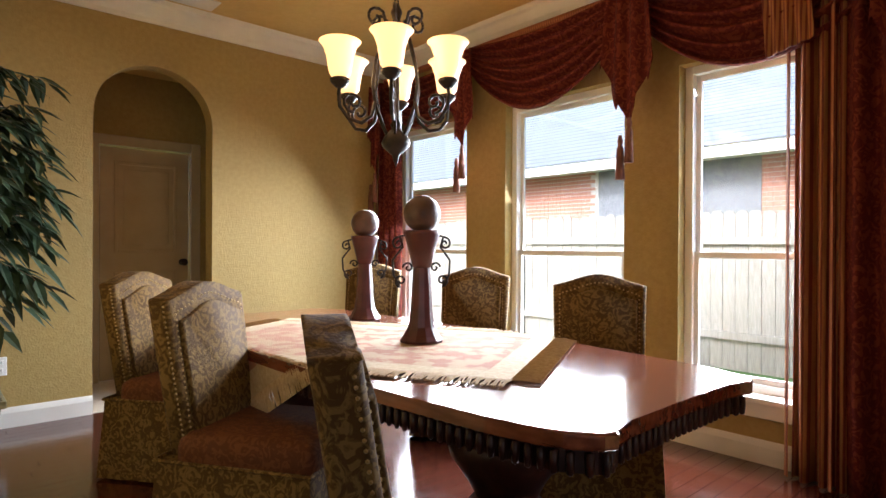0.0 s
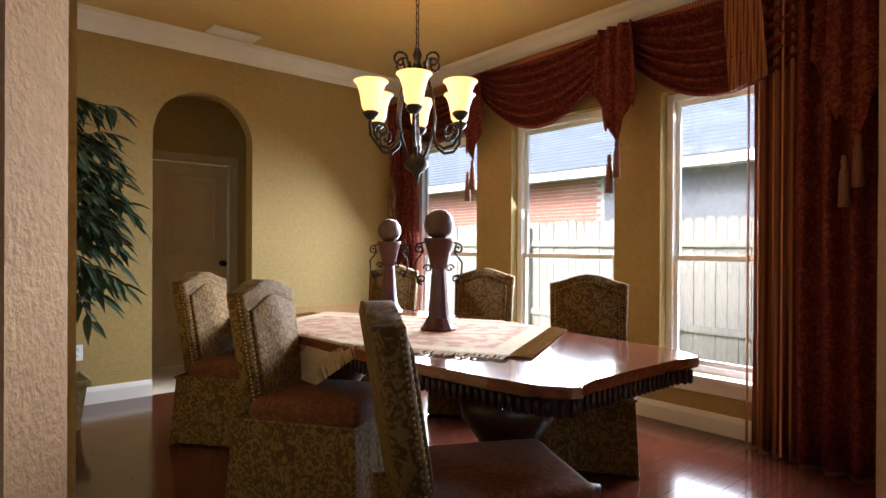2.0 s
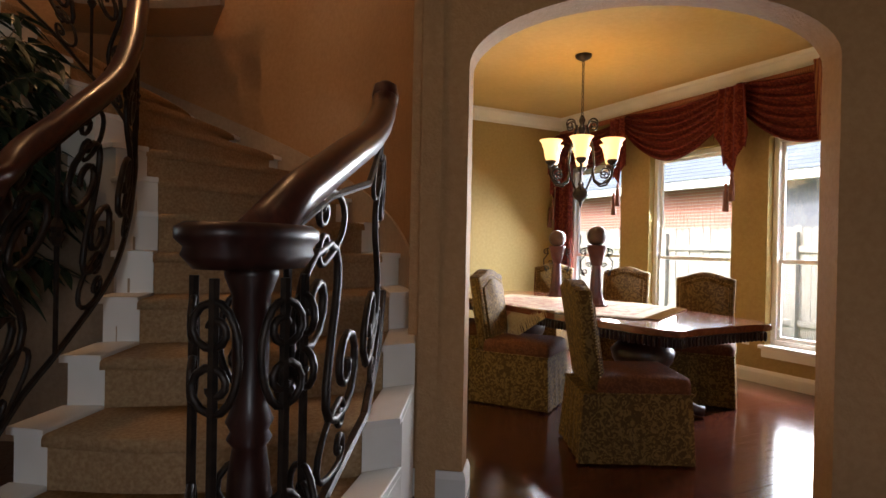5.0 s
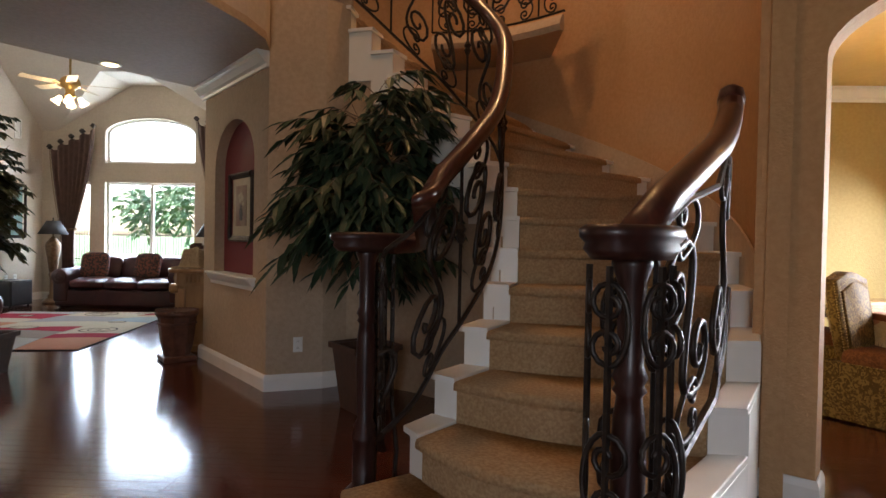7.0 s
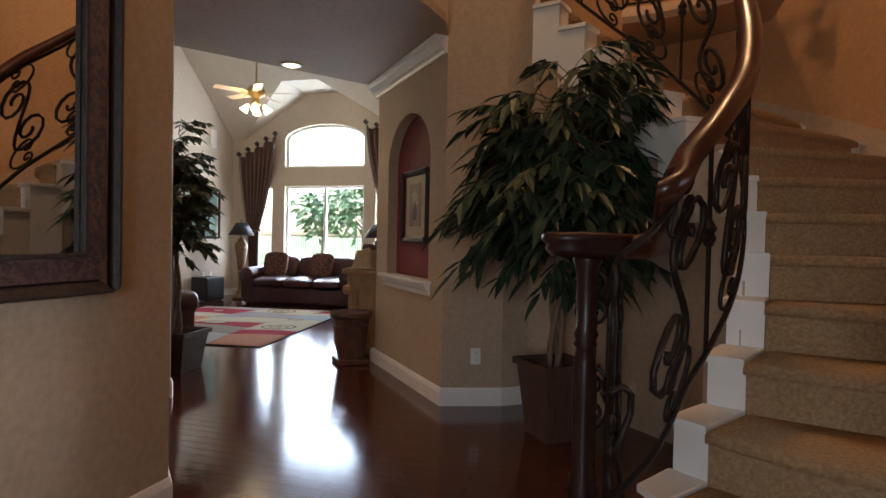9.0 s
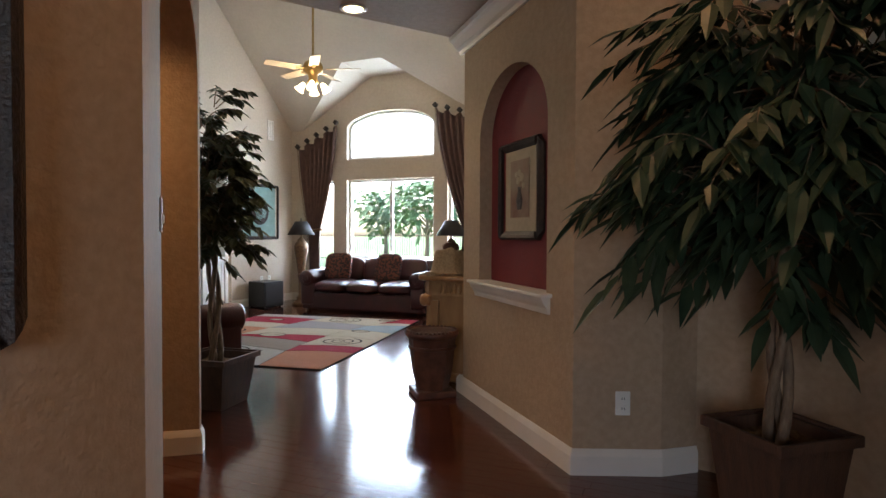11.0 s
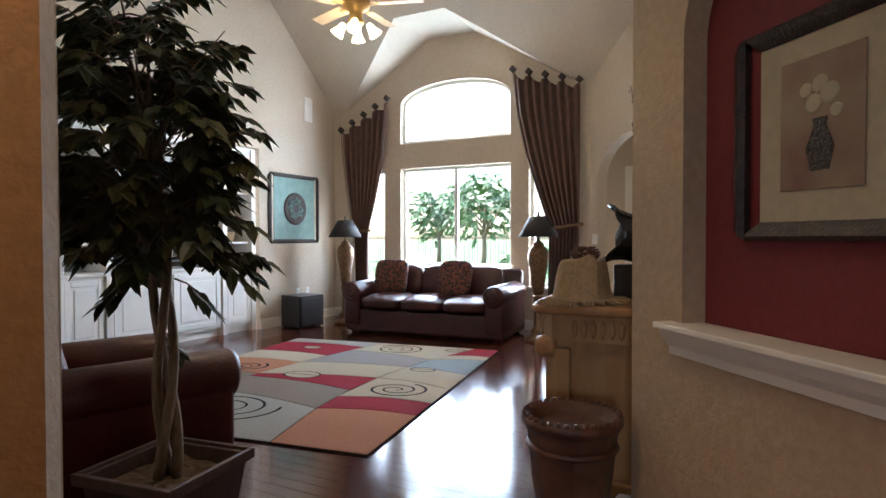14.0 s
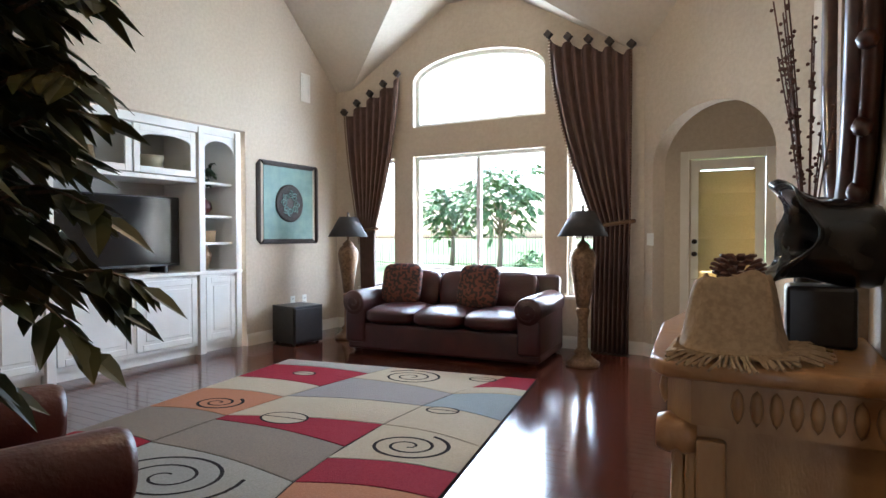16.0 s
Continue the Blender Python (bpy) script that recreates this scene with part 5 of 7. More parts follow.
def potted_tree(at, label, turn, pot, crown, leaf, count, lmat, seed, stems=3, droop=1.0):
    rnd = random.Random(seed)
    th = thing("potted_tree", label, "potted plant", at=(*at, 0), turn=turn)
    square_pot(th, *pot)
    h = pot[2]
    c, radii = crown
    bm = bmesh.new()
    for s in range(stems):
        pts = []
        for i in range(15):
            t = i / 14
            a = s * 2 * math.pi / stems + t * 7
            pts.append(((0.035 - 0.01 * t) * math.cos(a) + c[0] * t * t, (0.035 - 0.01 * t) * math.sin(a) + c[1] * t * t, h - 0.06 + (c[2] + radii[2] * 0.1 - h) * t))
        tube(bm, pts, [0.021 - 0.008 * i / 14 for i in range(15)], 7)
    part("trunk", bm, M["bark"], th, "thin twisted grey-brown trunks", True)
    bm = bmesh.new()
    branches(bm, rnd, (c[0], c[1], c[2] - radii[2] * 0.5), c, radii, 16, 0.010)
    leaves = leaf_cloud(bmesh.new(), rnd, c, radii, count, leaf[0], leaf[1], droop, twig=bm)
    tagged(part("branchwork", bm, M["bark"], th, smooth=True), kind="stuff")
    tagged(part("foliage", leaves, lmat, th), kind="stuff")
    return th


potted_tree((-2.08, 2.84), "tall potted plant with long dark drooping leaves below the stairs", 40, (0.125, 0.175, 0.46, M["pot"]), ((0.08, 0.06, 1.66), (0.54, 0.54, 0.86)), (0.17, 0.052), 2500, M["leaf"], 11)
potted_tree((-5.46, 3.43), "potted ficus tree with dark olive leaves in a woven planter", 8, (0.15, 0.20, 0.34, M["pot"]), ((-0.05, -0.02, 1.52), (0.33, 0.33, 0.76)), (0.085, 0.050), 2900, M["leaf2"], 12, droop=0.8)
potted_tree((0.76, 4.85), "tall potted plant with long drooping green leaves in the dining room", 0, (0.13, 0.17, 0.32, M["mossy"]), ((0.0, 0.0, 1.60), (0.29, 0.29, 0.82)), (0.17, 0.050), 1300, M["leaf"], 13)

# ---- niche sill, picture ----
def niche_pose(s, off=0.0, z=0.0):
    """On the niche wall, s metres from its near corner, off metres in front of its face; x runs back along the wall, -y comes out of it."""
    p = NW0 + ND * s - pn * off
    return pose(p.x, p.y, z, 0, 0, math.degrees(math.atan2(-ND.y, -ND.x)))


sill = thing("niche_sill", "white moulded sill under the arched niche", "sill", kind="structure")
sill.matrix_basis = niche_pose(0.765, 0.0, 0.86)
part("shelf", boxed(-0.55, 0.55, -0.07, 0.088, 0.0, 0.022, 0.005), M["white"], sill)
part("moulding", sweep(bmesh.new(), [(-0.53, 0, 0), (0.53, 0, 0)], [(0.0, -0.09), (0.014, -0.09), (0.02, -0.06), (0.04, -0.035), (0.052, -0.012), (0.056, 0.0), (0.0, 0.0)]), M["white"], sill)


def framed(name, label, m, w, h, fw, depth, fmat, inner_mat, mats=()):
    """A framed picture: x across, z up, -y towards the viewer."""
    th = thing(name, label, "picture")
    th.matrix_basis = m
    sec = [(0, 0), (0, -depth * 0.6), (fw * 0.25, -depth), (fw * 0.6, -depth * 0.8), (fw, -depth * 0.35), (fw, 0)]
    for cx, cz, L, rot in ((0, -h / 2, w, 0), (0, h / 2, w, 180), (-w / 2, 0, h, 90), (w / 2, 0, h, -90)):
        bm = bmesh.new()
        n = len(sec)
        A = [bm.verts.new((-L / 2 + o, d, o)) for o, d in sec]
        B = [bm.verts.new((L / 2 - o, d, o)) for o, d in sec]
        for i in range(n):
            bm.faces.new((A[i], B[i], B[(i + 1) % n], A[(i + 1) % n]))
        bm.faces.new(A)
        bm.faces.new(B[::-1])
        bmesh.ops.transform(bm, matrix=Matrix.Translation((cx, 0, cz)) @ Matrix.Rotation(radians(-rot), 4, "Y"), verts=bm.verts[:])
        part("frame_bar", bm, fmat, th)
    part("panel", boxed(-w / 2 + fw * 0.9, w / 2 - fw * 0.9, -0.008, -0.002, -h / 2 + fw * 0.9, h / 2 - fw * 0.9), inner_mat, th)
    return th


pic = framed("framed_picture", "still-life print with a cream mat in a dark carved frame", niche_pose(0.78, -0.090, 1.475), 0.52, 0.62, 0.055, 0.035, M["frame"], M["cream"])
part("print", boxed(-0.13, 0.13, -0.012, -0.009, -0.17, 0.19), M["fol_red"], pic, "muted floral print")
bm = bmesh.new()
for x, z, r in ((-0.02, 0.06, 0.028), (0.03, 0.08, 0.03), (0.0, 0.11, 0.026), (-0.045, 0.10, 0.022), (0.05, 0.03, 0.02)):
    lathe(bm, [(0, 0), (r, 0), (r * 0.8, 0.003), (0, 0.004)], 10, pose(x, -0.012, z, 90))
part("flowers", bm, M["cream"], pic, "pale painted flowers")
part("vase", lathe(bmesh.new(), [(0, -0.12), (0.03, -0.12), (0.045, -0.06), (0.02, 0.0), (0.025, 0.02), (0, 0.02)], 12, Matrix.Translation((0, -0.0125, 0)), sy=0.04), M["frame"], pic)

outlet((-2.70, 3.301, 0.36), 21.6)


def lw_pose(s, off=0.0, z=0.0):
    """On the mirror wall; x runs along it towards the living room, -y comes out of it."""
    d = (LWM - LW0).normalized()
    n_ = Vector((d.y, -d.x, 0))
    p = LW0 + d * s + n_ * off
    return pose(p.x, p.y, z, 0, 0, math.degrees(math.atan2(d.y, d.x)) )


mir = framed("wall_mirror", "large mirror in a dark frame with a tooled red band", pose(-3.599, 0.458, 1.648, 0, 0, 90), 1.00, 1.34, 0.055, 0.045, M["frame"], M["mirror"])
bm = bmesh.new()
for x0, x1, z0, z1 in ((-0.465, 0.465, -0.615, -0.53), (-0.465, 0.465, 0.53, 0.615), (-0.465, -0.385, -0.53, 0.53), (0.385, 0.465, -0.53, 0.53)):
    box(bm, x0, x1, -0.030, -0.010, z0, z1, 0.004)
part("tooled_band", bm, M["tooled"], mir, "embossed reddish band")
bm = bmesh.new()
for x0, x1, z0, z1 in ((-0.385, 0.385, -0.53, -0.515), (-0.385, 0.385, 0.515, 0.53), (-0.385, -0.37, -0.515, 0.515), (0.37, 0.385, -0.515, 0.515)):
    box(bm, x0, x1, -0.036, -0.010, z0, z1, 0.004)
part("inner_bead", bm, M["frame"], mir)

sw = thing("light_switch", "white rocker light switch on the tan wall", "switch")
sw.matrix_basis = lw_pose(0.865, 0.0, 1.265)
part("plate", boxed(-0.04, 0.04, -0.008, 0, -0.065, 0.065, 0.003), M["winwhite"], sw)
part("rocker", boxed(-0.016, 0.016, -0.016, -0.007, -0.033, 0.000, 0.003), M["winwhite"], sw)
part("night_light", boxed(-0.016, 0.016, -0.010, -0.007, 0.004, 0.033, 0.002), M["winwhite"], sw)
for z in (-0.052, 0.052):
    part("screw", lathe(bmesh.new(), [(0, 0), (0.003, 0), (0.003, 0.002), (0, 0.002)], 8, pose(0, -0.008, z, 90)), M["iron"], sw)


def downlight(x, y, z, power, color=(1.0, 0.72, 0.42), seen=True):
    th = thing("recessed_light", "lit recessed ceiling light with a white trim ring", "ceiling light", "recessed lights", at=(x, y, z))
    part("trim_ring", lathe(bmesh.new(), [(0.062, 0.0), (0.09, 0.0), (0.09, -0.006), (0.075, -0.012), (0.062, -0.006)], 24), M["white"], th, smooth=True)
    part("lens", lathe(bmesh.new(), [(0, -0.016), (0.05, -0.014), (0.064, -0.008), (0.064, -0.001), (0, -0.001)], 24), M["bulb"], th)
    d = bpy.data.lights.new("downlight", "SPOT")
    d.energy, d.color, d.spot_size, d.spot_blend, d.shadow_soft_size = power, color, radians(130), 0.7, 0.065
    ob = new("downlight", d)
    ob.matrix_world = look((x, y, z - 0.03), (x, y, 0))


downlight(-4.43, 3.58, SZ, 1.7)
# passage and foyer fixtures are unseen, added to give the warm light there
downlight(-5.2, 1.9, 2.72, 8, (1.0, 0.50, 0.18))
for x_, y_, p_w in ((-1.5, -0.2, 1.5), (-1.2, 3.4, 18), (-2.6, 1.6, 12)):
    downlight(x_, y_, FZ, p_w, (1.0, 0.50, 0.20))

# crown along the hall's lowered ceiling
bm = bmesh.new()
sweep(bm, [(-4.0, 4.42, SZ), (NW0.x, NW0.y, SZ)], [(s * 0.8, z * 0.8) for s, z in CROWN])
solo("crown_moulding_hall", bm, M["white"], "white crown moulding over the niche wall", "moulding", kind="structure")
bm = bmesh.new()
d_ = (LW1 - LWM).normalized()
b_ = LWM
sweep(bm, [(-3.6, -3.9, 0), tuple(LW0), tuple(b_)], BASE)
sweep(bm, [(-6.2, 2.05, 0), (-4.35, 0.3, 0)], BASE)
p_ = LWM + d_ * 0.90
q_ = Vector((-d_.y, d_.x, 0)) * 0.25
sweep(bm, [tuple(p_ + q_), tuple(p_), tuple(LW1), (-5.0, 2.80, 0)], BASE)
sweep(bm, [(0.27, 1.466, 0), (0.046, 1.634, 0)], [(-s, z) for s, z in BASE])
jl = [(0.046, 1.634, 0), (0.272, 1.464, 0), (0.38, 1.608, 0)]
sweep(bm, jl, BASE)
solo("baseboard_hall", bm, M["white"], "white moulded baseboard", "baseboard", kind="structure")

# ---- living room: windows ----
def lwindow(name, x0, x1, z0, z1, label, mull=False, arch=0.0):
    th = thing(name, label, "window", "living room windows", "structure")
    y = LY + 0.11
    t = 0.045
    bm = bmesh.new()
    if arch:
        n = 24
        zs = z1 - arch
        o = [(x0, z0)] + [((x0 + x1) / 2 - (x1 - x0) / 2 * math.cos(math.pi * i / n), zs + arch * math.sin(math.pi * i / n)) for i in range(n + 1)] + [(x1, z0)]
        i_ = [(x0 + t, z0 + t)] + [((x0 + x1) / 2 - ((x1 - x0) / 2 - t) * math.cos(math.pi * i / n), zs + (arch - t) * math.sin(math.pi * i / n)) for i in range(n + 1)] + [(x1 - t, z0 + t)]
        A = [bm.verts.new((x, y - 0.03, z)) for x, z in o]
        B = [bm.verts.new((x, y - 0.03, z)) for x, z in i_]
        m = len(o)
        for k in range(m):
            bm.faces.new((A[k], A[(k + 1) % m], B[(k + 1) % m], B[k]))
        r = bmesh.ops.extrude_face_region(bm, geom=bm.faces[:])
        bmesh.ops.translate(bm, verts=[v for v in r["geom"] if isinstance(v, bmesh.types.BMVert)], vec=(0, 0.06, 0))
    else:
        for a in ((x0, x0 + t, z0, z1), (x1 - t, x1, z0, z1), (x0 + t, x1 - t, z0, z0 + t), (x0 + t, x1 - t, z1 - t, z1)):
            box(bm, a[0], a[1], y - 0.03, y + 0.03, a[2], a[3], 0.003)
    part("window_frame", bm, M["winwhite"], th)
    if mull:
        c = (x0 + x1) / 2
        part("mullion", boxed(c - 0.025, c + 0.025, y - 0.025, y + 0.025, z0 + t, z1 - t, 0.003), M["winwhite"], th)
        halves = [(x0 + t, c - 0.025), (c + 0.025, x1 - t)]
    else:
        halves = [(x0 + t, x1 - t)]
    for a, b in halves:
        if arch:
            g = part("pane", prism(bmesh.new(), i_, 0.005, Matrix.Translation((0, y, 0))), M["glass"], th)
        else:
            g = part("pane", boxed(a, b, y - 0.003, y + 0.003, z0 + t, z1 - t), M["glass"], th)
        g.visible_shadow = False
    if not arch:
        part("window_sill", boxed(x0 - 0.05, x1 + 0.05, LY - 0.05, y - 0.03, z0 - 0.03, z0 + 0.003, 0.006), M["white"], th)
    return th


for i, (a, b, z0, z1) in enumerate(LWIN):
    lwindow(f"window_{i + 4}", a, b, z0, z1, "white-framed window filled with bright daylight", i == 1)
lwindow("window_7", -7.93, -6.27, 2.49, 3.30, "arched transom window filled with bright sky", False, 0.28)


# ---- drapes ----
def tall_drape(xt0, xt1, zt0, zt1, xb0, xb1, tie_z, tie_x0, tie_x1, seed):
    th = thing("tall_drape", "brown-plum floor-length drape with beaded edge, tied back", "curtain", "living room drapes")
    y = LY - 0.10

    def f(u, v):
        z_top = zt0 + (zt1 - zt0) * u - 0.07 * abs(math.sin(u * 4 * math.pi))
        z = z_top * (1 - v) + 0.012 * v
        t = (z_top - z) / max(1e-6, z_top - tie_z)
        if t < 1:
            k = t ** 1.6
            a = xt0 + (tie_x0 - xt0) * k
            b = xt1 + (tie_x1 - xt1) * k
        else:
            k = min(1.0, (tie_z - z) / tie_z)
            a = tie_x0 + (xb0 - tie_x0) * k ** 0.6
            b = tie_x1 + (xb1 - tie_x1) * k ** 0.6
        return (a + (b - a) * u, y + 0.035 * math.sin(u * 8 * 2 * math.pi + 0.6 * math.sin(4 * v + seed)), z)

    part("panel", cloth_from(f, 80, 26, 0.004), M["browncloth"], th, smooth=True)
    bm = bmesh.new()
    for edge in (0.0, 1.0):
        for i in range(60):
            p = f(edge, i / 59 * 0.6)
            bmesh.ops.create_icosphere(bm, subdivisions=1, radius=0.012, matrix=Matrix.Translation((p[0], p[1] - 0.03, p[2])))
    tagged(part("beaded_trim", bm, M["goldvase"], th, "bronze bead trim"), kind="stuff")
    for i in range(5):
        u = i / 4
        p = f(u, 0)
        z = zt0 + (zt1 - zt0) * u + 0.03
        part("finial", boxed(-0.035, 0.035, -0.03, 0.03, -0.035, 0.035, 0.008, pose(p[0], y - 0.02, z, 0, 45, 0)), M["frame"], th, "dark diamond finial" if i == 0 else "")
    xm = (tie_x0 + tie_x1) / 2
    w = abs(tie_x1 - tie_x0) / 2 + 0.03
    part("tieback", tube(bmesh.new(), [(xm + w * math.cos(a), y + 0.06 * math.sin(a), tie_z + 0.03 * math.cos(a)) for a in [2 * math.pi * k / 20 for k in range(20)]], 0.022, 8, closed=True), M["goldvase"], th, "twisted bronze rope tieback", True)
    return th


tall_drape(-8.88, -8.08, 2.72, 3.10, -8.62, -8.42, 1.25, -8.66, -8.42, 1)
tall_drape(-6.20, -5.36, 3.25, 3.02, -5.75, -5.38, 1.30, -5.72, -5.36, 2)


# ---- sofa ----
def cushion(x0, x1, y0, y1, z0, z1, puff=0.03, m=None, bev=0.05):
    bm = bmesh.new()
    bmesh.ops.create_cube(bm, size=2.0)
    bmesh.ops.subdivide_edges(bm, edges=bm.edges[:], cuts=9, use_grid_fill=True)
    cx, cy, cz, hx, hy, hz = (x0 + x1) / 2, (y0 + y1) / 2, (z0 + z1) / 2, (x1 - x0) / 2, (y1 - y0) / 2, (z1 - z0) / 2
    for v in bm.verts:
        x, y, z = v.co
        px, py, pz = (1 - x ** 4), (1 - y ** 4), (1 - z ** 4)
        r = min(bev / min(hx, hy, hz), 0.6)
        def rnd_(a, b, c):
            e = max(0, abs(b) - (1 - r)) / r
            g = max(0, abs(c) - (1 - r)) / r
            return a * (1 - 0.5 * r * (e * e + g * g) * 0.35)
        nx, ny, nz = rnd_(x, y, z), rnd_(y, x, z), rnd_(z, x, y)
        wob = 0.006 * noise.noise(Vector((cx + x * hx, cy + y * hy, cz + z * hz)) * 7)
        v.co = (cx + nx * hx + x * puff * 0.3 * py * pz, cy + ny * hy + y * puff * px * pz, cz + nz * hz + z * puff * px * py + wob)
    if m is not None:
        bmesh.ops.transform(bm, matrix=m, verts=bm.verts[:])
    return bm


def roll_arm(x0, x1, y0, y1, z, r):
    """An arm with a scrolled top; runs along y, scroll bulges out sideways."""
    bm = bmesh.new()
    box(bm, x0, x1, y0, y1, 0.10, z - r * 0.6, 0.03)
    cx = (x0 + x1) / 2
    pts = []
    tube(bm, [(cx, y0 - 0.02, z - r), (cx, y0, z - r * 0.98), (cx, (y0 + y1) / 2, z - r * 0.94), (cx, y1, z - r * 0.9)], [r * 0.94, r * 1.02, r, r], 20)
    return bm


def leather_seat(name, label, category, width, seats, m, leather, depth=0.95):
    """A leather sofa or chair: x across, front at -y, back at +y."""
    th = thing(name, label, category)
    th.matrix_basis = m
    w, d = width / 2, depth / 2
    part("base", boxed(-w + 0.03, w - 0.03, -d + 0.06, d, 0.03, 0.30, 0.03), leather, th, smooth=False)
    for sx, sy in ((-1, -1), (1, -1), (-1, 1), (1, 1)):
        part("foot", lathe(bmesh.new(), [(0, 0), (0.03, 0), (0.045, 0.03), (0.045, 0.05), (0.03, 0.075), (0, 0.075)], 12, Matrix.Translation((sx * (w - 0.12), sy * (d - 0.10) + 0.03, 0))), M["darkwood"], th, smooth=True)
    for e in (-1, 1):
        a = part("arm", roll_arm(e * (w - 0.13) - 0.11, e * (w - 0.13) + 0.11, -d + 0.03, d - 0.05, 0.63, 0.125), leather, th, "rolled arm" if e < 0 else "", True)
        sp = spiral((0, 0), 0.11, math.pi / 2, 1.6, e, 24)
        part("scroll_welt", tube(bmesh.new(), [(e * (w - 0.13) + x, -d + 0.008, 0.505 + z) for x, z in sp], 0.007, 5), leather, a)
    sw_ = (width - 0.48) / seats
    for i in range(seats):
        x0 = -w + 0.24 + i * sw_
        part("seat_cushion", cushion(x0 + 0.005, x0 + sw_ - 0.005, -d, d - 0.22, 0.30, 0.46, 0.03), leather, th, "", True)
        part("back_cushion", cushion(x0 + 0.005, x0 + sw_ - 0.005, -0.08, 0.08, -0.20, 0.17, 0.018, pose(0, d - 0.20, 0.63, -14)), leather, th, "", True)
    part("back", boxed(-w + 0.05, w - 0.05, -0.07, 0.07, -0.33, 0.29, 0.05, pose(0, d - 0.06, 0.50, -10)), leather, th, "", True)
    return th


SOF = pose(-7.0, 8.33, 0, 0, 0, 4)
leather_seat("sofa", "dark burgundy leather three-seat sofa with rolled arms", "sofa", 2.10, 3, SOF, M["leather"])
for x, t in ((-0.62, 8), (0.26, -5)):
    th = solo("throw_pillow", cushion(-0.21, 0.21, -0.05, 0.05, -0.20, 0.20, 0.022, bev=0.02), M["sofacush"], "dark red and brown patchwork throw pillow on the sofa", "pillow", "sofa pillows", smooth=True, at=SOF @ pose(x, 0.03, 0.675, -18, 0, t))
leather_seat("armchair", "red-brown leather armchair with rolled arms", "armchair", 0.98, 1, pose(-6.3, 3.7, 0, 0, 0, 165), M["leather2"])


# ---- lamps ----
def table_lamp(x, y):
    th = thing("floor_lamp", "tall bronze urn lamp with a black cone shade, unlit", "lamp", "urn lamps", at=(x, y, 0))
    part("base", lathe(bmesh.new(), [(0, 0), (0.15, 0), (0.155, 0.03), (0.11, 0.06), (0.07, 0.10), (0.085, 0.12), (0.05, 0.16), (0.045, 0.42), (0.065, 0.50), (0.055, 0.53), (0.0, 0.53)], 20), M["goldvase"], th, smooth=True)
    part("urn", lathe(bmesh.new(), [(0, 0.53), (0.055, 0.53), (0.065, 0.58), (0.085, 0.75), (0.115, 0.92), (0.12, 0.99), (0.10, 1.05), (0.06, 1.08), (0.065, 1.10), (0.03, 1.13), (0.012, 1.15), (0.012, 1.22), (0, 1.22)], 24), M["goldvase"], th, "crackled bronze urn", True)
    part("shade", lathe(bmesh.new(), [(0.225, 1.18), (0.23, 1.18), (0.10, 1.41), (0.095, 1.41)], 28), M["lampshade"], th, "black coolie shade", True)
    part("finial", lathe(bmesh.new(), [(0, 1.40), (0.02, 1.41), (0.008, 1.43), (0.014, 1.45), (0, 1.475)], 10), M["iron"], th, smooth=True)
    return th


table_lamp(-8.45, 8.45)
table_lamp(-5.66, 8.32)

# ---- rug ----
rug = thing("area_rug", "patchwork area rug in crimson, cream, grey and rust with black swirls", "rug", at=(-6.77, 5.88, 0), turn=9)
RW, RL = 1.19, 1.525
bm = bmesh.new()
slab(bm, [(-RW, -RL), (RW, -RL), (RW, RL), (-RW, RL)], 0.0, 0.010)
part("backing", bm, M["rugblack"], rug)


# two long lines bend gently across the rug and part it into three columns
def line_x(i, y):
    return (-RW, -0.525 + 0.17 * y + 0.07 * y * y, 0.50 + 0.12 * y + 0.11 * y * y, RW)[i]


# each column from the near end: colour of the patch, then where it ends on its two sides
COLUMNS = (
    (("ruggrey", -1.0, -0.98), ("rugred", -0.68, -0.66), ("rugtaupe", -0.13, -0.12), ("rugrust", 0.395, 0.385), ("rugcream", 0.79, 0.74), ("rugred", 1.29, 1.25), ("ruggrey", RL, RL)),
    (("ruggrey", -0.67, -0.86), ("rugtaupe", -0.21, -0.36), ("rugred", -0.11, 0.06), ("rugcream", 0.41, 0.51), ("rugstone", 1.06, 0.87), ("rugcream", RL, RL)),
    (("rugrust", -0.86, -0.80), ("rugred", -0.54, -0.50), ("rugcream", 0.06, -0.11), ("rugcream", 0.51, 0.37), ("rugblue", 0.87, 0.985), ("rugcream", 1.095, 1.145), ("rugred", RL, RL)),
)
for i, rows in enumerate(COLUMNS):
    a0, b0 = -RL, -RL
    for name_, a1, b1 in rows:
        bm = bmesh.new()
        n, g = 10, 0.006
        near, far = [], []
        for k in range(n + 1):
            f = k / n
            belly = 0.05 * math.sin(math.pi * f)
            for L, ya, yb, e in ((near, a0, b0, g), (far, a1, b1, -g)):
                yy = ya + (yb - ya) * f + (belly if abs(ya) < RL - 0.01 else 0) + e
                x0, x1 = line_x(i, yy) + g, line_x(i + 1, yy) - g
                L.append((x0 + (x1 - x0) * f, yy))
        slab(bm, near + far[::-1], 0.004, 0.0135)
        part("patch", bm, M[name_], rug)
        a0, b0 = a1, b1
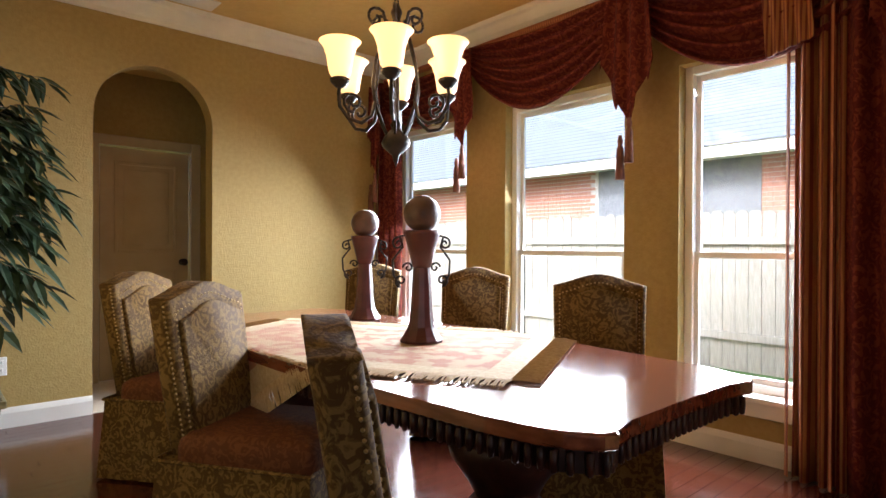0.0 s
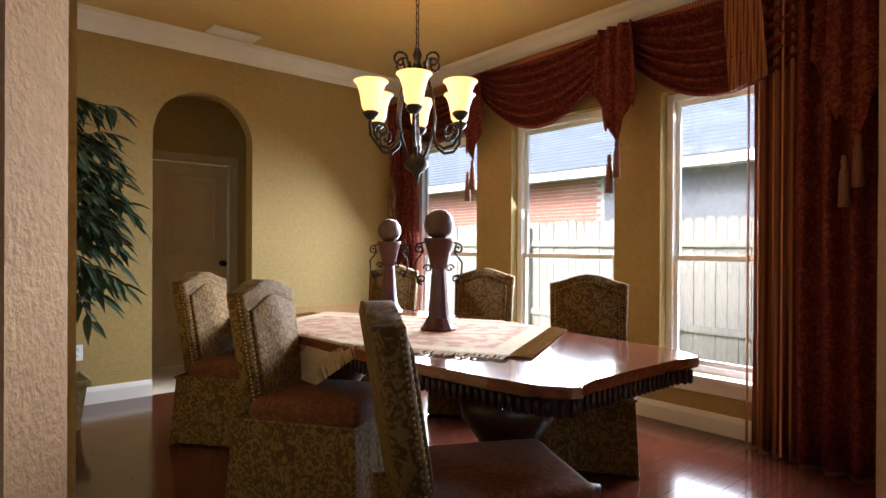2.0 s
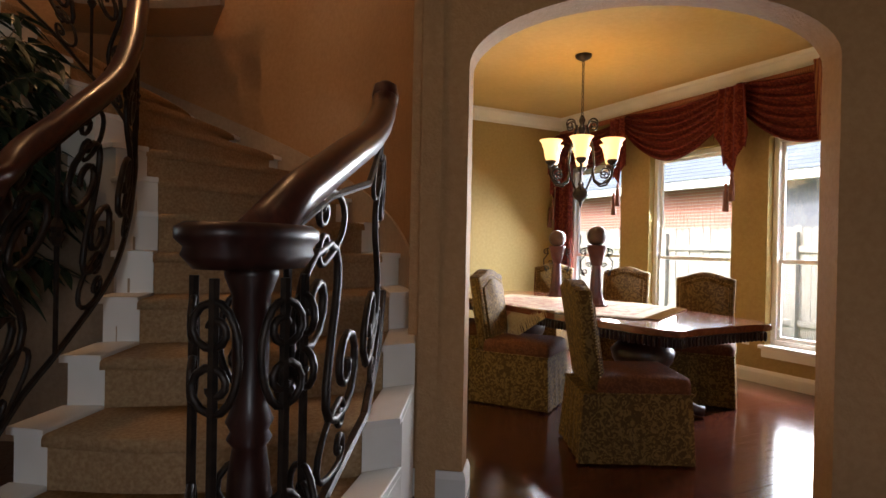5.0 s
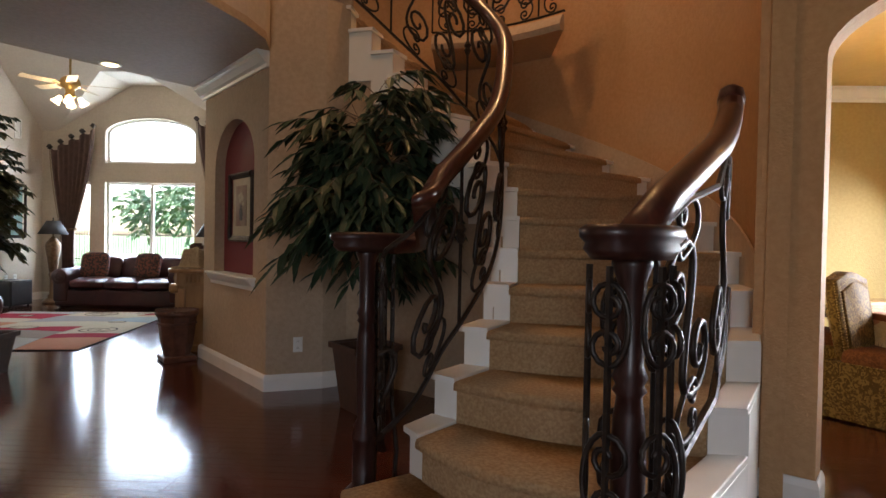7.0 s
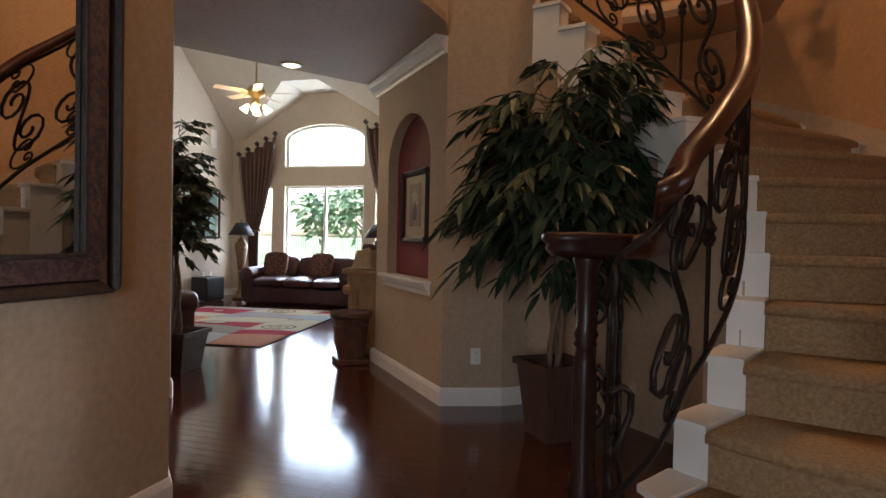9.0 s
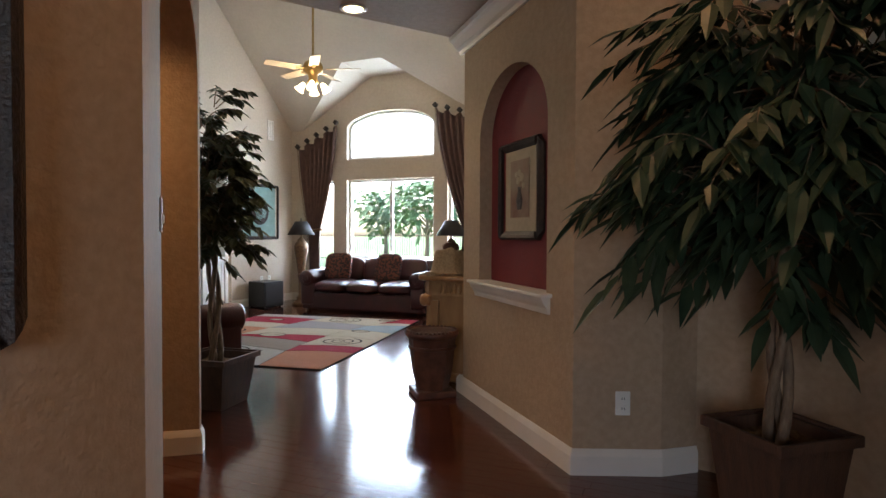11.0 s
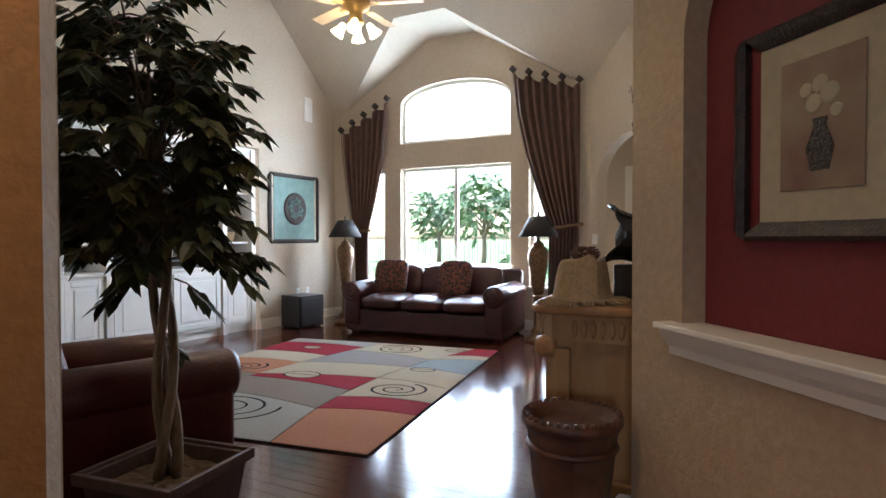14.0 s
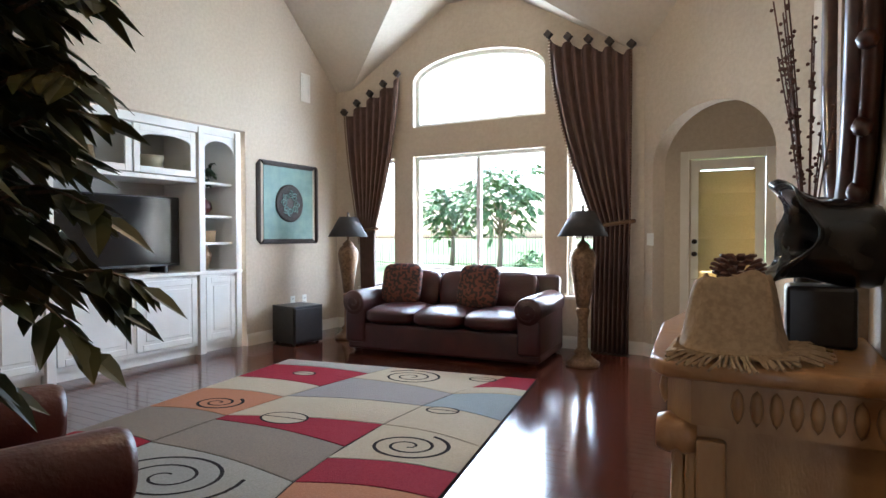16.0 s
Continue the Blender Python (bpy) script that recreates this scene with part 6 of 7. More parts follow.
for x, y, r, w, a0 in ((0.19, 1.25, 0.22, 2.6, 2.6), (0.80, -0.24, 0.20, 2.4, 1.2), (-0.80, 0.10, 0.15, 2.2, 1.0), (-0.14, -1.02, 0.32, 2.8, 0.3)):
    sp = [(x + r * 1.25 * (1 - 0.9 * t) * math.cos(a0 - w * 2 * math.pi * t), y + r * (1 - 0.9 * t) * math.sin(a0 - w * 2 * math.pi * t), 0.0145) for t in [k / 80 for k in range(81)]]
    part("swirl", tube(bmesh.new(), sp, [0.012 - 0.005 * k / 80 for k in range(81)], 4, flat=0.25), M["rugblack"], rug, "black swirl")
for x, y, rx, ry in ((-0.72, 1.06, 0.10, 0.065), (-0.15, -0.04, 0.16, 0.11), (0.76, 0.45, 0.11, 0.07), (0.78, 1.36, 0.11, 0.07)):
    o = part("oval", lathe(bmesh.new(), [(0, 0.0), (1.0, 0.0), (1.0, 0.0015), (0, 0.0015)], 28, Matrix.Translation((x, y, 0.0136)) @ Matrix.Diagonal((rx, ry, 1, 1))), M["rugcream"], rug, "cream oval with a dark outline")
    part("outline", tube(bmesh.new(), [(x + rx * math.cos(a), y + ry * math.sin(a), 0.0145) for a in [2 * math.pi * k / 30 for k in range(30)]], 0.009, 4, closed=True, flat=0.25), M["rugblack"], o)
    part("stripe", tube(bmesh.new(), [(x - rx, y, 0.0153), (x, y + 0.008, 0.0153), (x + rx, y, 0.0153)], 0.006, 4, flat=0.25), M["rugblack"], o)

# ---- ceiling fan ----
fan = thing("ceiling_fan", "brass ceiling fan with five pale blades and four lit bell shades", "ceiling fan", at=(-6.445, 5.97, -0.15))
part("rod", tube(bmesh.new(), [(0, 0, 5.10), (0, 0, 3.35)], 0.013, 8), M["brass"], fan)
part("motor", lathe(bmesh.new(), [(0, 3.36), (0.05, 3.35), (0.10, 3.32), (0.12, 3.27), (0.11, 3.22), (0.06, 3.19), (0.05, 3.14), (0.07, 3.10), (0.04, 3.07), (0, 3.06)], 24), M["brass"], fan, smooth=True)
for k in range(5):
    a = 72 * k + 20
    bm = boxed(0.16, 0.56, -0.060, 0.060, -0.004, 0.004, 0.003)
    bmesh.ops.transform(bm, matrix=pose(0, 0, 3.25, 0, 0, a) @ pose(0, 0, 0, 12), verts=bm.verts[:])
    bl = part("blade", bm, M["blade"], fan, "pale wood blade" if k == 0 else "")
    bm = boxed(0.08, 0.20, -0.02, 0.02, -0.010, -0.004, 0.002)
    bmesh.ops.transform(bm, matrix=pose(0, 0, 3.25, 0, 0, a) @ pose(0, 0, 0, 12), verts=bm.verts[:])
    part("bracket", bm, M["brass"], bl)
for k in range(4):
    a = radians(90 * k + 30)
    c, s = math.cos(a), math.sin(a)
    T = Matrix.Translation((c * 0.10, s * 0.10, 3.09)) @ Matrix.Rotation(radians(35), 4, Vector((-s, c, 0))) 
    sh = part("shade", lathe(bmesh.new(), [(0.018, 0.0), (0.028, -0.02), (0.036, -0.06), (0.058, -0.11), (0.054, -0.11), (0.032, -0.06), (0.024, -0.02), (0.014, -0.002)], 18, Matrix.Translation((c * 0.10, s * 0.10, 3.09)) @ Matrix.Rotation(radians(-35), 4, Vector((-s, c, 0)))), M["bulb"], fan, "lit frosted bell shade" if k == 0 else "", True)
    sh.visible_shadow = False
point_lamp("fan_bulb", (-6.445, 5.97, 2.83), 3.6, (1.0, 0.70, 0.38), 0.10)

# ---- built-in media wall ----
cab = thing("media_cabinet", "white built-in media cabinet with raised-panel doors and open shelves", "cabinet", at=(LX, 0, 0))
Y0, Y1 = 5.06, 7.50
part("back", boxed(-0.60, -0.58, Y0, Y1, 0, 2.30), M["cabback"], cab, "back panel with the recess's shade in its grey")
def carcass(y0, y1, z0, z1, x0=-0.58, x1=-0.06):
    bm = bmesh.new()
    box(bm, x0, x1, y0, y0 + 0.03, z0, z1, 0.002)
    box(bm, x0, x1, y1 - 0.03, y1, z0, z1, 0.002)
    box(bm, x0, x1, y0 + 0.03, y1 - 0.03, z1 - 0.03, z1, 0.002)
    return bm
part("plinth", boxed(-0.58, -0.12, Y0, Y1, 0, 0.09), M["cabinet"], cab)
part("counter", boxed(-0.58, -0.03, Y0, Y1, 0.80, 0.835, 0.006), M["cabinet"], cab)
part("base_body", boxed(-0.58, -0.075, Y0, Y1, 0.09, 0.80), M["cabinet"], cab)
for y in (Y0 + 0.02, 5.55, 6.98, Y1 - 0.06):
    part("pilaster", boxed(-0.58, -0.035, y - 0.02, y + 0.05, 0.0, 2.28, 0.004), M["cabinet"], cab)
part("head_rail", boxed(-0.58, -0.05, Y0, Y1, 2.22, 2.30, 0.004), M["cabinet"], cab)
part("top_shelf", boxed(-0.58, -0.06, 5.60, 6.96, 1.72, 1.76, 0.004), M["cabinet"], cab)
def panel_door(y0, y1, z0, z1, glass_=False):
    bm = bmesh.new()
    x1 = -0.055
    s = 0.06
    for a in ((y0, y0 + s, z0, z1), (y1 - s, y1, z0, z1), (y0 + s, y1 - s, z0, z0 + s), (y0 + s, y1 - s, z1 - s, z1)):
        box(bm, x1 - 0.02, x1, a[0], a[1], a[2], a[3], 0.004)
    if not glass_:
        box(bm, x1 - 0.016, x1 - 0.008, y0 + s, y1 - s, z0 + s, z1 - s)
        box(bm, x1 - 0.012, x1 - 0.001, y0 + s + 0.03, y1 - s - 0.03, z0 + s + 0.03, z1 - s - 0.03, 0.006)
    d = part("door", bm, M["cabinet"], cab)
    if glass_:
        g = part("pane", boxed(x1 - 0.012, x1 - 0.008, y0 + s, y1 - s, z0 + s, z1 - s), M["glass"], d)
        n = 10
        o = [(y0 + s, z1 - s)] + [((y0 + y1) / 2 - ((y1 - y0) / 2 - s) * math.cos(math.pi * i / n), z1 - s - 0.07 + 0.06 * math.sin(math.pi * i / n)) for i in range(n + 1)] + [(y1 - s, z1 - s)]
        part("arched_rail", prism(bmesh.new(), o, 0.018, Matrix.Translation((x1, 0, 0)) @ Matrix.Rotation(math.pi / 2, 4, "Z")), M["cabinet"], d)
    return d
for a, b in ((Y0 + 0.08, 5.52), (5.62, 6.26), (6.30, 6.94), (7.05, Y1 - 0.08)):
    panel_door(a, b, 0.13, 0.77)
panel_door(5.62, 6.27, 1.77, 2.21, True)
panel_door(6.29, 6.94, 1.77, 2.21, True)
for z in (1.10, 1.38, 1.72):
    part("shelf", boxed(-0.58, -0.10, 7.03, Y1 - 0.08, z, z + 0.025, 0.003), M["cabinet"], cab)
    part("shelf", boxed(-0.58, -0.10, Y0 + 0.07, 5.53, z, z + 0.025, 0.003), M["cabinet"], cab)
for a, b in ((7.03, Y1 - 0.08), (Y0 + 0.07, 5.53)):
    n = 12
    o = [(a, 2.23)] + [((a + b) / 2 - (b - a) / 2 * math.cos(math.pi * i / n), 2.03 + 0.14 * math.sin(math.pi * i / n)) for i in range(n + 1)] + [(b, 2.23)]
    part("arched_head", prism(bmesh.new(), o, 0.02, Matrix.Translation((-0.06, 0, 0)) @ Matrix.Rotation(math.pi / 2, 4, "Z")), M["cabinet"], cab)

tv = thing("television", "large black flat television, switched off, on the white counter", "television", at=(LX - 0.28, 6.28, 0.835))
part("screen_body", boxed(-0.03, 0.02, -0.62, 0.62, 0.06, 0.74, 0.006), M["black"], tv)
part("screen", boxed(0.0205, 0.024, -0.60, 0.60, 0.085, 0.725), M["screen"], tv)
for y in (-0.4, 0.4):
    part("foot", boxed(-0.12, 0.12, y - 0.015, y + 0.015, 0, 0.065, 0.004), M["black"], tv)
def vase(name, label, x, y, z, prof, m):
    return solo(name, lathe(bmesh.new(), prof, 20), m, label, "vase", smooth=True, at=pose(x, y, z))
vase("vase", "tan ceramic two-handled vase on the counter", LX - 0.3, 7.20, 0.836, [(0, 0), (0.055, 0), (0.085, 0.08), (0.10, 0.16), (0.07, 0.22), (0.05, 0.25), (0.065, 0.27), (0.05, 0.27), (0.0, 0.26)], M["goldvase"])
vase("basket", "low tan woven basket on the shelf", LX - 0.3, 7.20, 1.126, [(0, 0), (0.13, 0), (0.14, 0.10), (0.145, 0.12), (0.13, 0.12), (0.12, 0.02), (0, 0.02)], M["rope"])
vase("jug", "squat dark red pottery jug on the shelf", LX - 0.3, 7.18, 1.406, [(0, 0), (0.06, 0), (0.12, 0.07), (0.11, 0.13), (0.05, 0.18), (0.04, 0.23), (0.055, 0.25), (0.0, 0.25)], M["leather2"])
vase("bowl", "cream pottery bowl behind the glass door", LX - 0.3, 6.60, 1.761, [(0, 0), (0.06, 0), (0.12, 0.12), (0.14, 0.20), (0.13, 0.20), (0.10, 0.12), (0, 0.05)], M["cream"])
vase("basket", "brown woven basket behind the glass door", LX - 0.3, 5.95, 1.761, [(0, 0), (0.09, 0), (0.12, 0.12), (0.11, 0.22), (0.10, 0.22), (0, 0.05)], M["rope"])
for y, z in ((7.18, 1.746), (5.30, 1.406), (5.28, 1.126)):
    pl = thing("trailing_plant", "small trailing dark green plant on the shelf", "plant", "shelf plants", at=(LX - 0.28, y, z))
    part("pot", lathe(bmesh.new(), [(0, 0), (0.05, 0), (0.065, 0.09), (0.055, 0.09), (0, 0.07)], 14), M["mossy"], pl, smooth=True)
    tagged(part("foliage", leaf_cloud(bmesh.new(), random.Random(int(y * 100)), (0, 0, 0.13), (0.15, 0.14, 0.10), 120, 0.06, 0.035, 0.8, 6), M["leaf"], pl), kind="stuff")

# ---- wall art, vent, sensor, speaker ----
wp = lambda y, z: pose(LX + 0.001, y, z, 0, 0, 90)
art = framed("medallion_picture", "teal panel with a dark carved round medallion in a black frame", wp(8.17, 1.57), 0.90, 0.94, 0.055, 0.03, M["frame"], M["teal"])
part("disc", lathe(bmesh.new(), [(0, 0), (0.22, 0), (0.22, 0.012), (0.20, 0.02), (0.19, 0.012), (0, 0.012)], 36, pose(0, -0.008, 0, 90)), M["frame"], art, "dark round disc", True)
for k in range(8):
    a = k * math.pi / 4
    sp = spiral((0.10 * math.cos(a), 0.10 * math.sin(a)), 0.05, a, 1.4, 1 if k % 2 else -1)
    part("fretwork", tube(bmesh.new(), [(x, -0.026, z) for x, z in sp], 0.008, 5), M["teal"], art, "teal fretwork" if k == 0 else "")
# slatted air vent high on the west wall
vent(None, 0.34, 0.16, pose(LX + 0.001, 8.46, 2.98, 0, -90, 0), "wall_speaker", "pale slatted wall vent high on the wall")
sp_ = thing("subwoofer", "black cube subwoofer on the floor by the wall", "speaker", at=(-8.80, 7.98, 0), turn=-10)
part("body", boxed(-0.19, 0.19, -0.20, 0.20, 0.015, 0.42, 0.008), M["black"], sp_)
part("grille", boxed(0.191, 0.205, -0.18, 0.18, 0.04, 0.395, 0.005), M["lampshade"], sp_)
for x in (-0.15, 0.15):
    for y in (-0.16, 0.16):
        part("foot", lathe(bmesh.new(), [(0, 0), (0.018, 0), (0.018, 0.016), (0, 0.016)], 10, Matrix.Translation((x, y, 0))), M["black"], sp_)
outlet((LX, 8.42, 0.42), 90)
outlet((LX, 8.22, 0.42), 90)

# ---- arched doorway: passage and door ----
wall("wall_door", (-5.6, 10.15), (-3.4, 10.15), 0.12, 0, 2.8, M["living"], [(0.66, 1.42, 0, 2.04, 0)])
# unseen wall, added to keep sky and sun out of the passage
wall("wall_door_west", (-5.47, 9.2), (-5.47, 10.2), 0.1, 0, 2.8, M["living"])
wall("wall_door_side", (-3.45, 10.2), (-3.45, 7.6), 0.1, 0, 2.8, M["living"])
solo("ceiling_passage", slab(bmesh.new(), [(-5.25, 9.20), (-3.92, 8.02), (-3.3, 8.02), (-3.3, 10.4), (-5.7, 10.4), (-5.7, 9.22)], 2.8, 2.88), M["lceil"], "pale passage ceiling", "ceiling", kind="structure")
dr = thing("door_2", "cream half-glass back door with a tan roman shade, closed", "door", kind="structure", at=(-4.96, 10.16, 0))
bm = bmesh.new()
for a in ((0.005, 0.115, 0.01, 2.03), (0.645, 0.755, 0.01, 2.03), (0.115, 0.645, 0.01, 0.30), (0.115, 0.645, 1.92, 2.03)):
    box(bm, a[0], a[1], 0.0, 0.045, a[2], a[3], 0.003)
part("leaf", bm, M["white"], dr)
g = part("pane", boxed(0.115, 0.645, 0.02, 0.026, 0.30, 1.92), M["glass"], dr)
g.visible_shadow = False
for i in range(5):
    z = 1.90 - 0.25 * i
    part("shade_fold", cloth_from(lambda u, v, z=z: (0.10 + 0.56 * u, -0.012 - 0.03 * math.sin(math.pi * v) * (0.4 + 0.6 * v), z - 0.25 * v), 2, 8, 0.004), M["shadecloth"], dr, "tan fabric roman shade" if i == 0 else "")
bm = bmesh.new()
for a in ((-0.09, 0.0, 0, 2.13), (0.76, 0.85, 0, 2.13), (0.0, 0.76, 2.04, 2.13)):
    box(bm, a[0], a[1], -0.03, -0.008, a[2], a[3], 0.005)
part("door_frame", bm, M["white"], dr)
for z in (0.98, 1.12):
    part("knob", lathe(bmesh.new(), [(0, 0), (0.028, 0), (0.028, 0.01), (0.012, 0.02), (0.014, 0.04), (0.028, 0.05), (0.02, 0.065), (0, 0.066)], 12, pose(0.06, 0.0, z, 90)), M["iron"], dr, "black knob", True)
sb = thing("roman_shade", "tan roman shade on the side window by the door", "shade", at=(-3.46, 9.5, 0), turn=-90)
for i in range(5):
    z = 2.1 - 0.27 * i
    part("fold", cloth_from(lambda u, v, z=z: (-0.1 + 0.5 * u, -0.02 - 0.03 * math.sin(math.pi * v), z - 0.27 * v), 2, 8, 0.004), M["shadecloth"], sb)
sw2 = thing("light_switch", "white double light switch by the arch", "switch")
sw2.matrix_basis = pose(-5.18, 8.986, 1.15, 0, 0, -42)
part("plate", boxed(-0.05, 0.05, -0.008, 0, -0.06, 0.06, 0.003), M["winwhite"], sw2)

# ---- console and what stands on it ----
con = thing("console_table", "honey-coloured carved wooden console cabinet against the wall", "console", at=(-3.925, 5.32, 0))
cw, cd = 0.72, 0.56
bm = bmesh.new()
slab(bm, [(0, -cw), (-cd + 0.06, -cw), (-cd + 0.012, -cw + 0.07), (-cd, -cw + 0.22), (-cd - 0.05, 0), (-cd, cw - 0.22), (-cd + 0.012, cw - 0.07), (-cd + 0.06, cw), (0, cw)], 0.82, 0.865)
bmesh.ops.bevel(bm, geom=[e for e in bm.edges if abs(e.verts[0].co.z - e.verts[1].co.z) < 1e-5], offset=0.014, segments=3, affect="EDGES", profile=0.5)
part("top", bm, M["oakcon"], con, "polished honey top", True)
bm = bmesh.new()
slab(bm, [(0, -cw + 0.04), (-cd + 0.12, -cw + 0.04), (-cd + 0.05, -cw + 0.13), (-cd + 0.03, 0), (-cd + 0.05, cw - 0.13), (-cd + 0.12, cw - 0.04), (0, cw - 0.04)], 0.70, 0.82)
part("frieze", bm, M["pine"], con, "carved leaf frieze")
rnd = random.Random(8)
for i in range(16):
    y = -cw + 0.16 + i * (2 * cw - 0.32) / 15
    part("carved_leaf", lathe(bmesh.new(), [(0, -0.045), (0.010, -0.03), (0.016, 0.0), (0.011, 0.03), (0, 0.045)], 8, Matrix.Translation((-cd + 0.040, y, 0.76))), M["pine"], con, smooth=True)
for i in range(8):
    part("carved_leaf", lathe(bmesh.new(), [(0, -0.045), (0.010, -0.03), (0.016, 0.0), (0.011, 0.03), (0, 0.045)], 8, Matrix.Translation((-0.04 - 0.042 * i, -cw + 0.040, 0.76))), M["pine"], con, smooth=True)
part("body", boxed(-cd + 0.10, 0, -cw + 0.08, cw - 0.08, 0.06, 0.70, 0.01), M["pine"], con)
part("plinth", boxed(-cd + 0.06, 0, -cw + 0.05, cw - 0.05, 0.0, 0.07, 0.012), M["pine"], con)
for e in (-1, 1):
    part("scroll_bracket", lathe(bmesh.new(), [(0, -0.05), (0.045, -0.05), (0.055, -0.02), (0.045, 0.0), (0.055, 0.02), (0.045, 0.05), (0, 0.05)], 16, pose(-cd + 0.08, e * (cw - 0.10), 0.655, 0, 90)), M["oakcon"], con, "turned honey scroll", True)
    part("pilaster", boxed(-cd + 0.06, -cd + 0.10, e * (cw - 0.16) - 0.04, e * (cw - 0.16) + 0.04, 0.07, 0.62, 0.008), M["pine"], con)
    part("pilaster", boxed(-cd + 0.13, -cd + 0.20, e * (cw - 0.065) - 0.02, e * (cw - 0.065) + 0.02, 0.07, 0.66, 0.008), M["pine"], con)
part("front_panel", boxed(-cd + 0.085, -cd + 0.10, -cw + 0.28, cw - 0.28, 0.14, 0.62, 0.008), M["pine"], con)

urn = thing("black_urn", "large black glazed jar lying tilted on the console", "jar")
urn.matrix_basis = pose(-4.065, 5.04, 0.868) @ Matrix.Scale(0.78, 4)
part("stand", boxed(-0.11, 0.11, -0.11, 0.11, 0, 0.22, 0.015), M["black"], urn)
jar = lathe(bmesh.new(), [(0.0, -0.16), (0.06, -0.16), (0.12, -0.13), (0.15, -0.07), (0.16, 0.0), (0.155, 0.07), (0.15, 0.14), (0.17, 0.20), (0.195, 0.235), (0.19, 0.24), (0.16, 0.20), (0.135, 0.13), (0.14, 0.0), (0.10, -0.10), (0, -0.12)], 36)
for v in jar.verts:
    # the lip is pulled into uneven points and the body is ribbed
    a = math.atan2(v.co.y, v.co.x)
    k = max(0.0, (v.co.z - 0.10) / 0.14)
    v.co.z += 0.05 * k * math.cos(2 * a) + 0.02 * k * math.sin(5 * a)
    if v.co.z > -0.12:
        v.co.x *= 1 + 0.02 * math.cos(9 * a)
        v.co.y *= 1 + 0.02 * math.cos(9 * a)
bmesh.ops.transform(jar, matrix=pose(0.10, 0, 0.37, 0, -80, 14), verts=jar.verts[:])
part("jar", jar, M["blackgloss"], urn, "black jar with a flared, pulled lip", True)
sc_ = thing("draped_cloth", "tan cloth with a knotted net fringe draped over a block", "cloth")
sc_.matrix_basis = pose(-4.28, 4.86, 0.867)


def draped(u, v):
    """Cloth over a block: a flat top, steep crumpled sides and a skirt lying on the console."""
    x, y = (u - 0.5) * 0.30, (v - 0.5) * 0.42
    d = (abs(x / 0.095) ** 4 + abs(y / 0.115) ** 4) ** 0.25
    k = min(1.0, max(0.0, (1.45 - d) / 0.55))
    h = 0.185 * k * k * (3 - 2 * k)
    crumple = (noise.noise(Vector((x * 14, y * 14, 3.1))) * 0.045 + noise.noise(Vector((x * 34, y * 34, 1.7))) * 0.014) * (0.35 + k)
    return (x + crumple * 0.5, y + crumple * 0.5, 0.014 + h + max(-0.008, crumple * 0.6))


part("cloth", cloth_from(draped, 36, 40, 0.004), M["rope"], sc_, "crumpled tan cloth", True)
bm = bmesh.new()
rnd = random.Random(21)
for i in range(110):
    a = 2 * math.pi * i / 110
    p = Vector((0.13 * math.cos(a), 0.20 * math.sin(a), 0.012))
    e = Vector((0.24 * math.cos(a) * rnd.uniform(0.8, 1.05), 0.36 * math.sin(a) * rnd.uniform(0.8, 1.05), 0.006))
    e.x = max(e.x, -0.145)
    tube(bm, [p, p.lerp(e, 0.5) + Vector((rnd.uniform(-0.01, 0.01), 0, 0.006)), e], 0.0045, 4)
tagged(part("fringe", bm, M["rope"], sc_, "knotted rope fringe"), kind="stuff")
pc = thing("pine_cone", "large dark pine cone on the draped cloth", "pine cone")
pc.matrix_basis = pose(-4.27, 4.88, 1.068)
for j in range(7):
    for i in range(9):
        a = 2 * math.pi * (i + 0.5 * (j % 2)) / 9
        r = 0.055 * math.sin(math.pi * (j + 1) / 8.5)
        if r > 0.012:
            bm = boxed(-0.012, 0.02, -0.010, 0.010, -0.004, 0.004, 0.002)
            bmesh.ops.transform(bm, matrix=pose(r * math.cos(a), r * math.sin(a), 0.012 * j - 0.02, 0, -25, math.degrees(a)), verts=bm.verts[:])
            part("scale", bm, M["berry"], pc)
vs = thing("twig_vase", "slim dark vase holding tall berry twigs on the console", "vase", at=(-4.06, 5.66, 0.866))
part("vase", lathe(bmesh.new(), [(0, 0), (0.045, 0), (0.05, 0.08), (0.042, 0.25), (0.055, 0.36), (0.05, 0.36), (0.035, 0.25), (0, 0.02)], 18), M["blackgloss"], vs, smooth=True)
rnd = random.Random(5)
for i in range(13):
    a, l = rnd.uniform(0, 6.28), rnd.uniform(0.55, 0.85)
    sx, sy = 0.13 * math.cos(a), 0.20 * math.sin(a)
    pts = [(0, 0, 0.2), (sx * 0.15, sy * 0.15, 0.36), (sx * 0.6, sy * 0.6, 0.36 + l * 0.6), (sx, sy, 0.36 + l)]
    tw = part("twig", tube(bmesh.new(), pts, 0.003, 5), M["berry"], vs)
    bm = bmesh.new()
    for k in range(16):
        t = rnd.uniform(0.2, 1.0)
        p = Vector(pts[1]).lerp(Vector(pts[2]), t * 2) if t < 0.5 else Vector(pts[2]).lerp(Vector(pts[3]), (t - 0.5) * 2)
        bmesh.ops.create_icosphere(bm, subdivisions=1, radius=0.0075, matrix=Matrix.Translation(p + Vector((rnd.uniform(-0.012, 0.012), rnd.uniform(-0.012, 0.012), 0))))
    tagged(part("berry_cluster", bm, M["berry"], tw), kind="stuff")

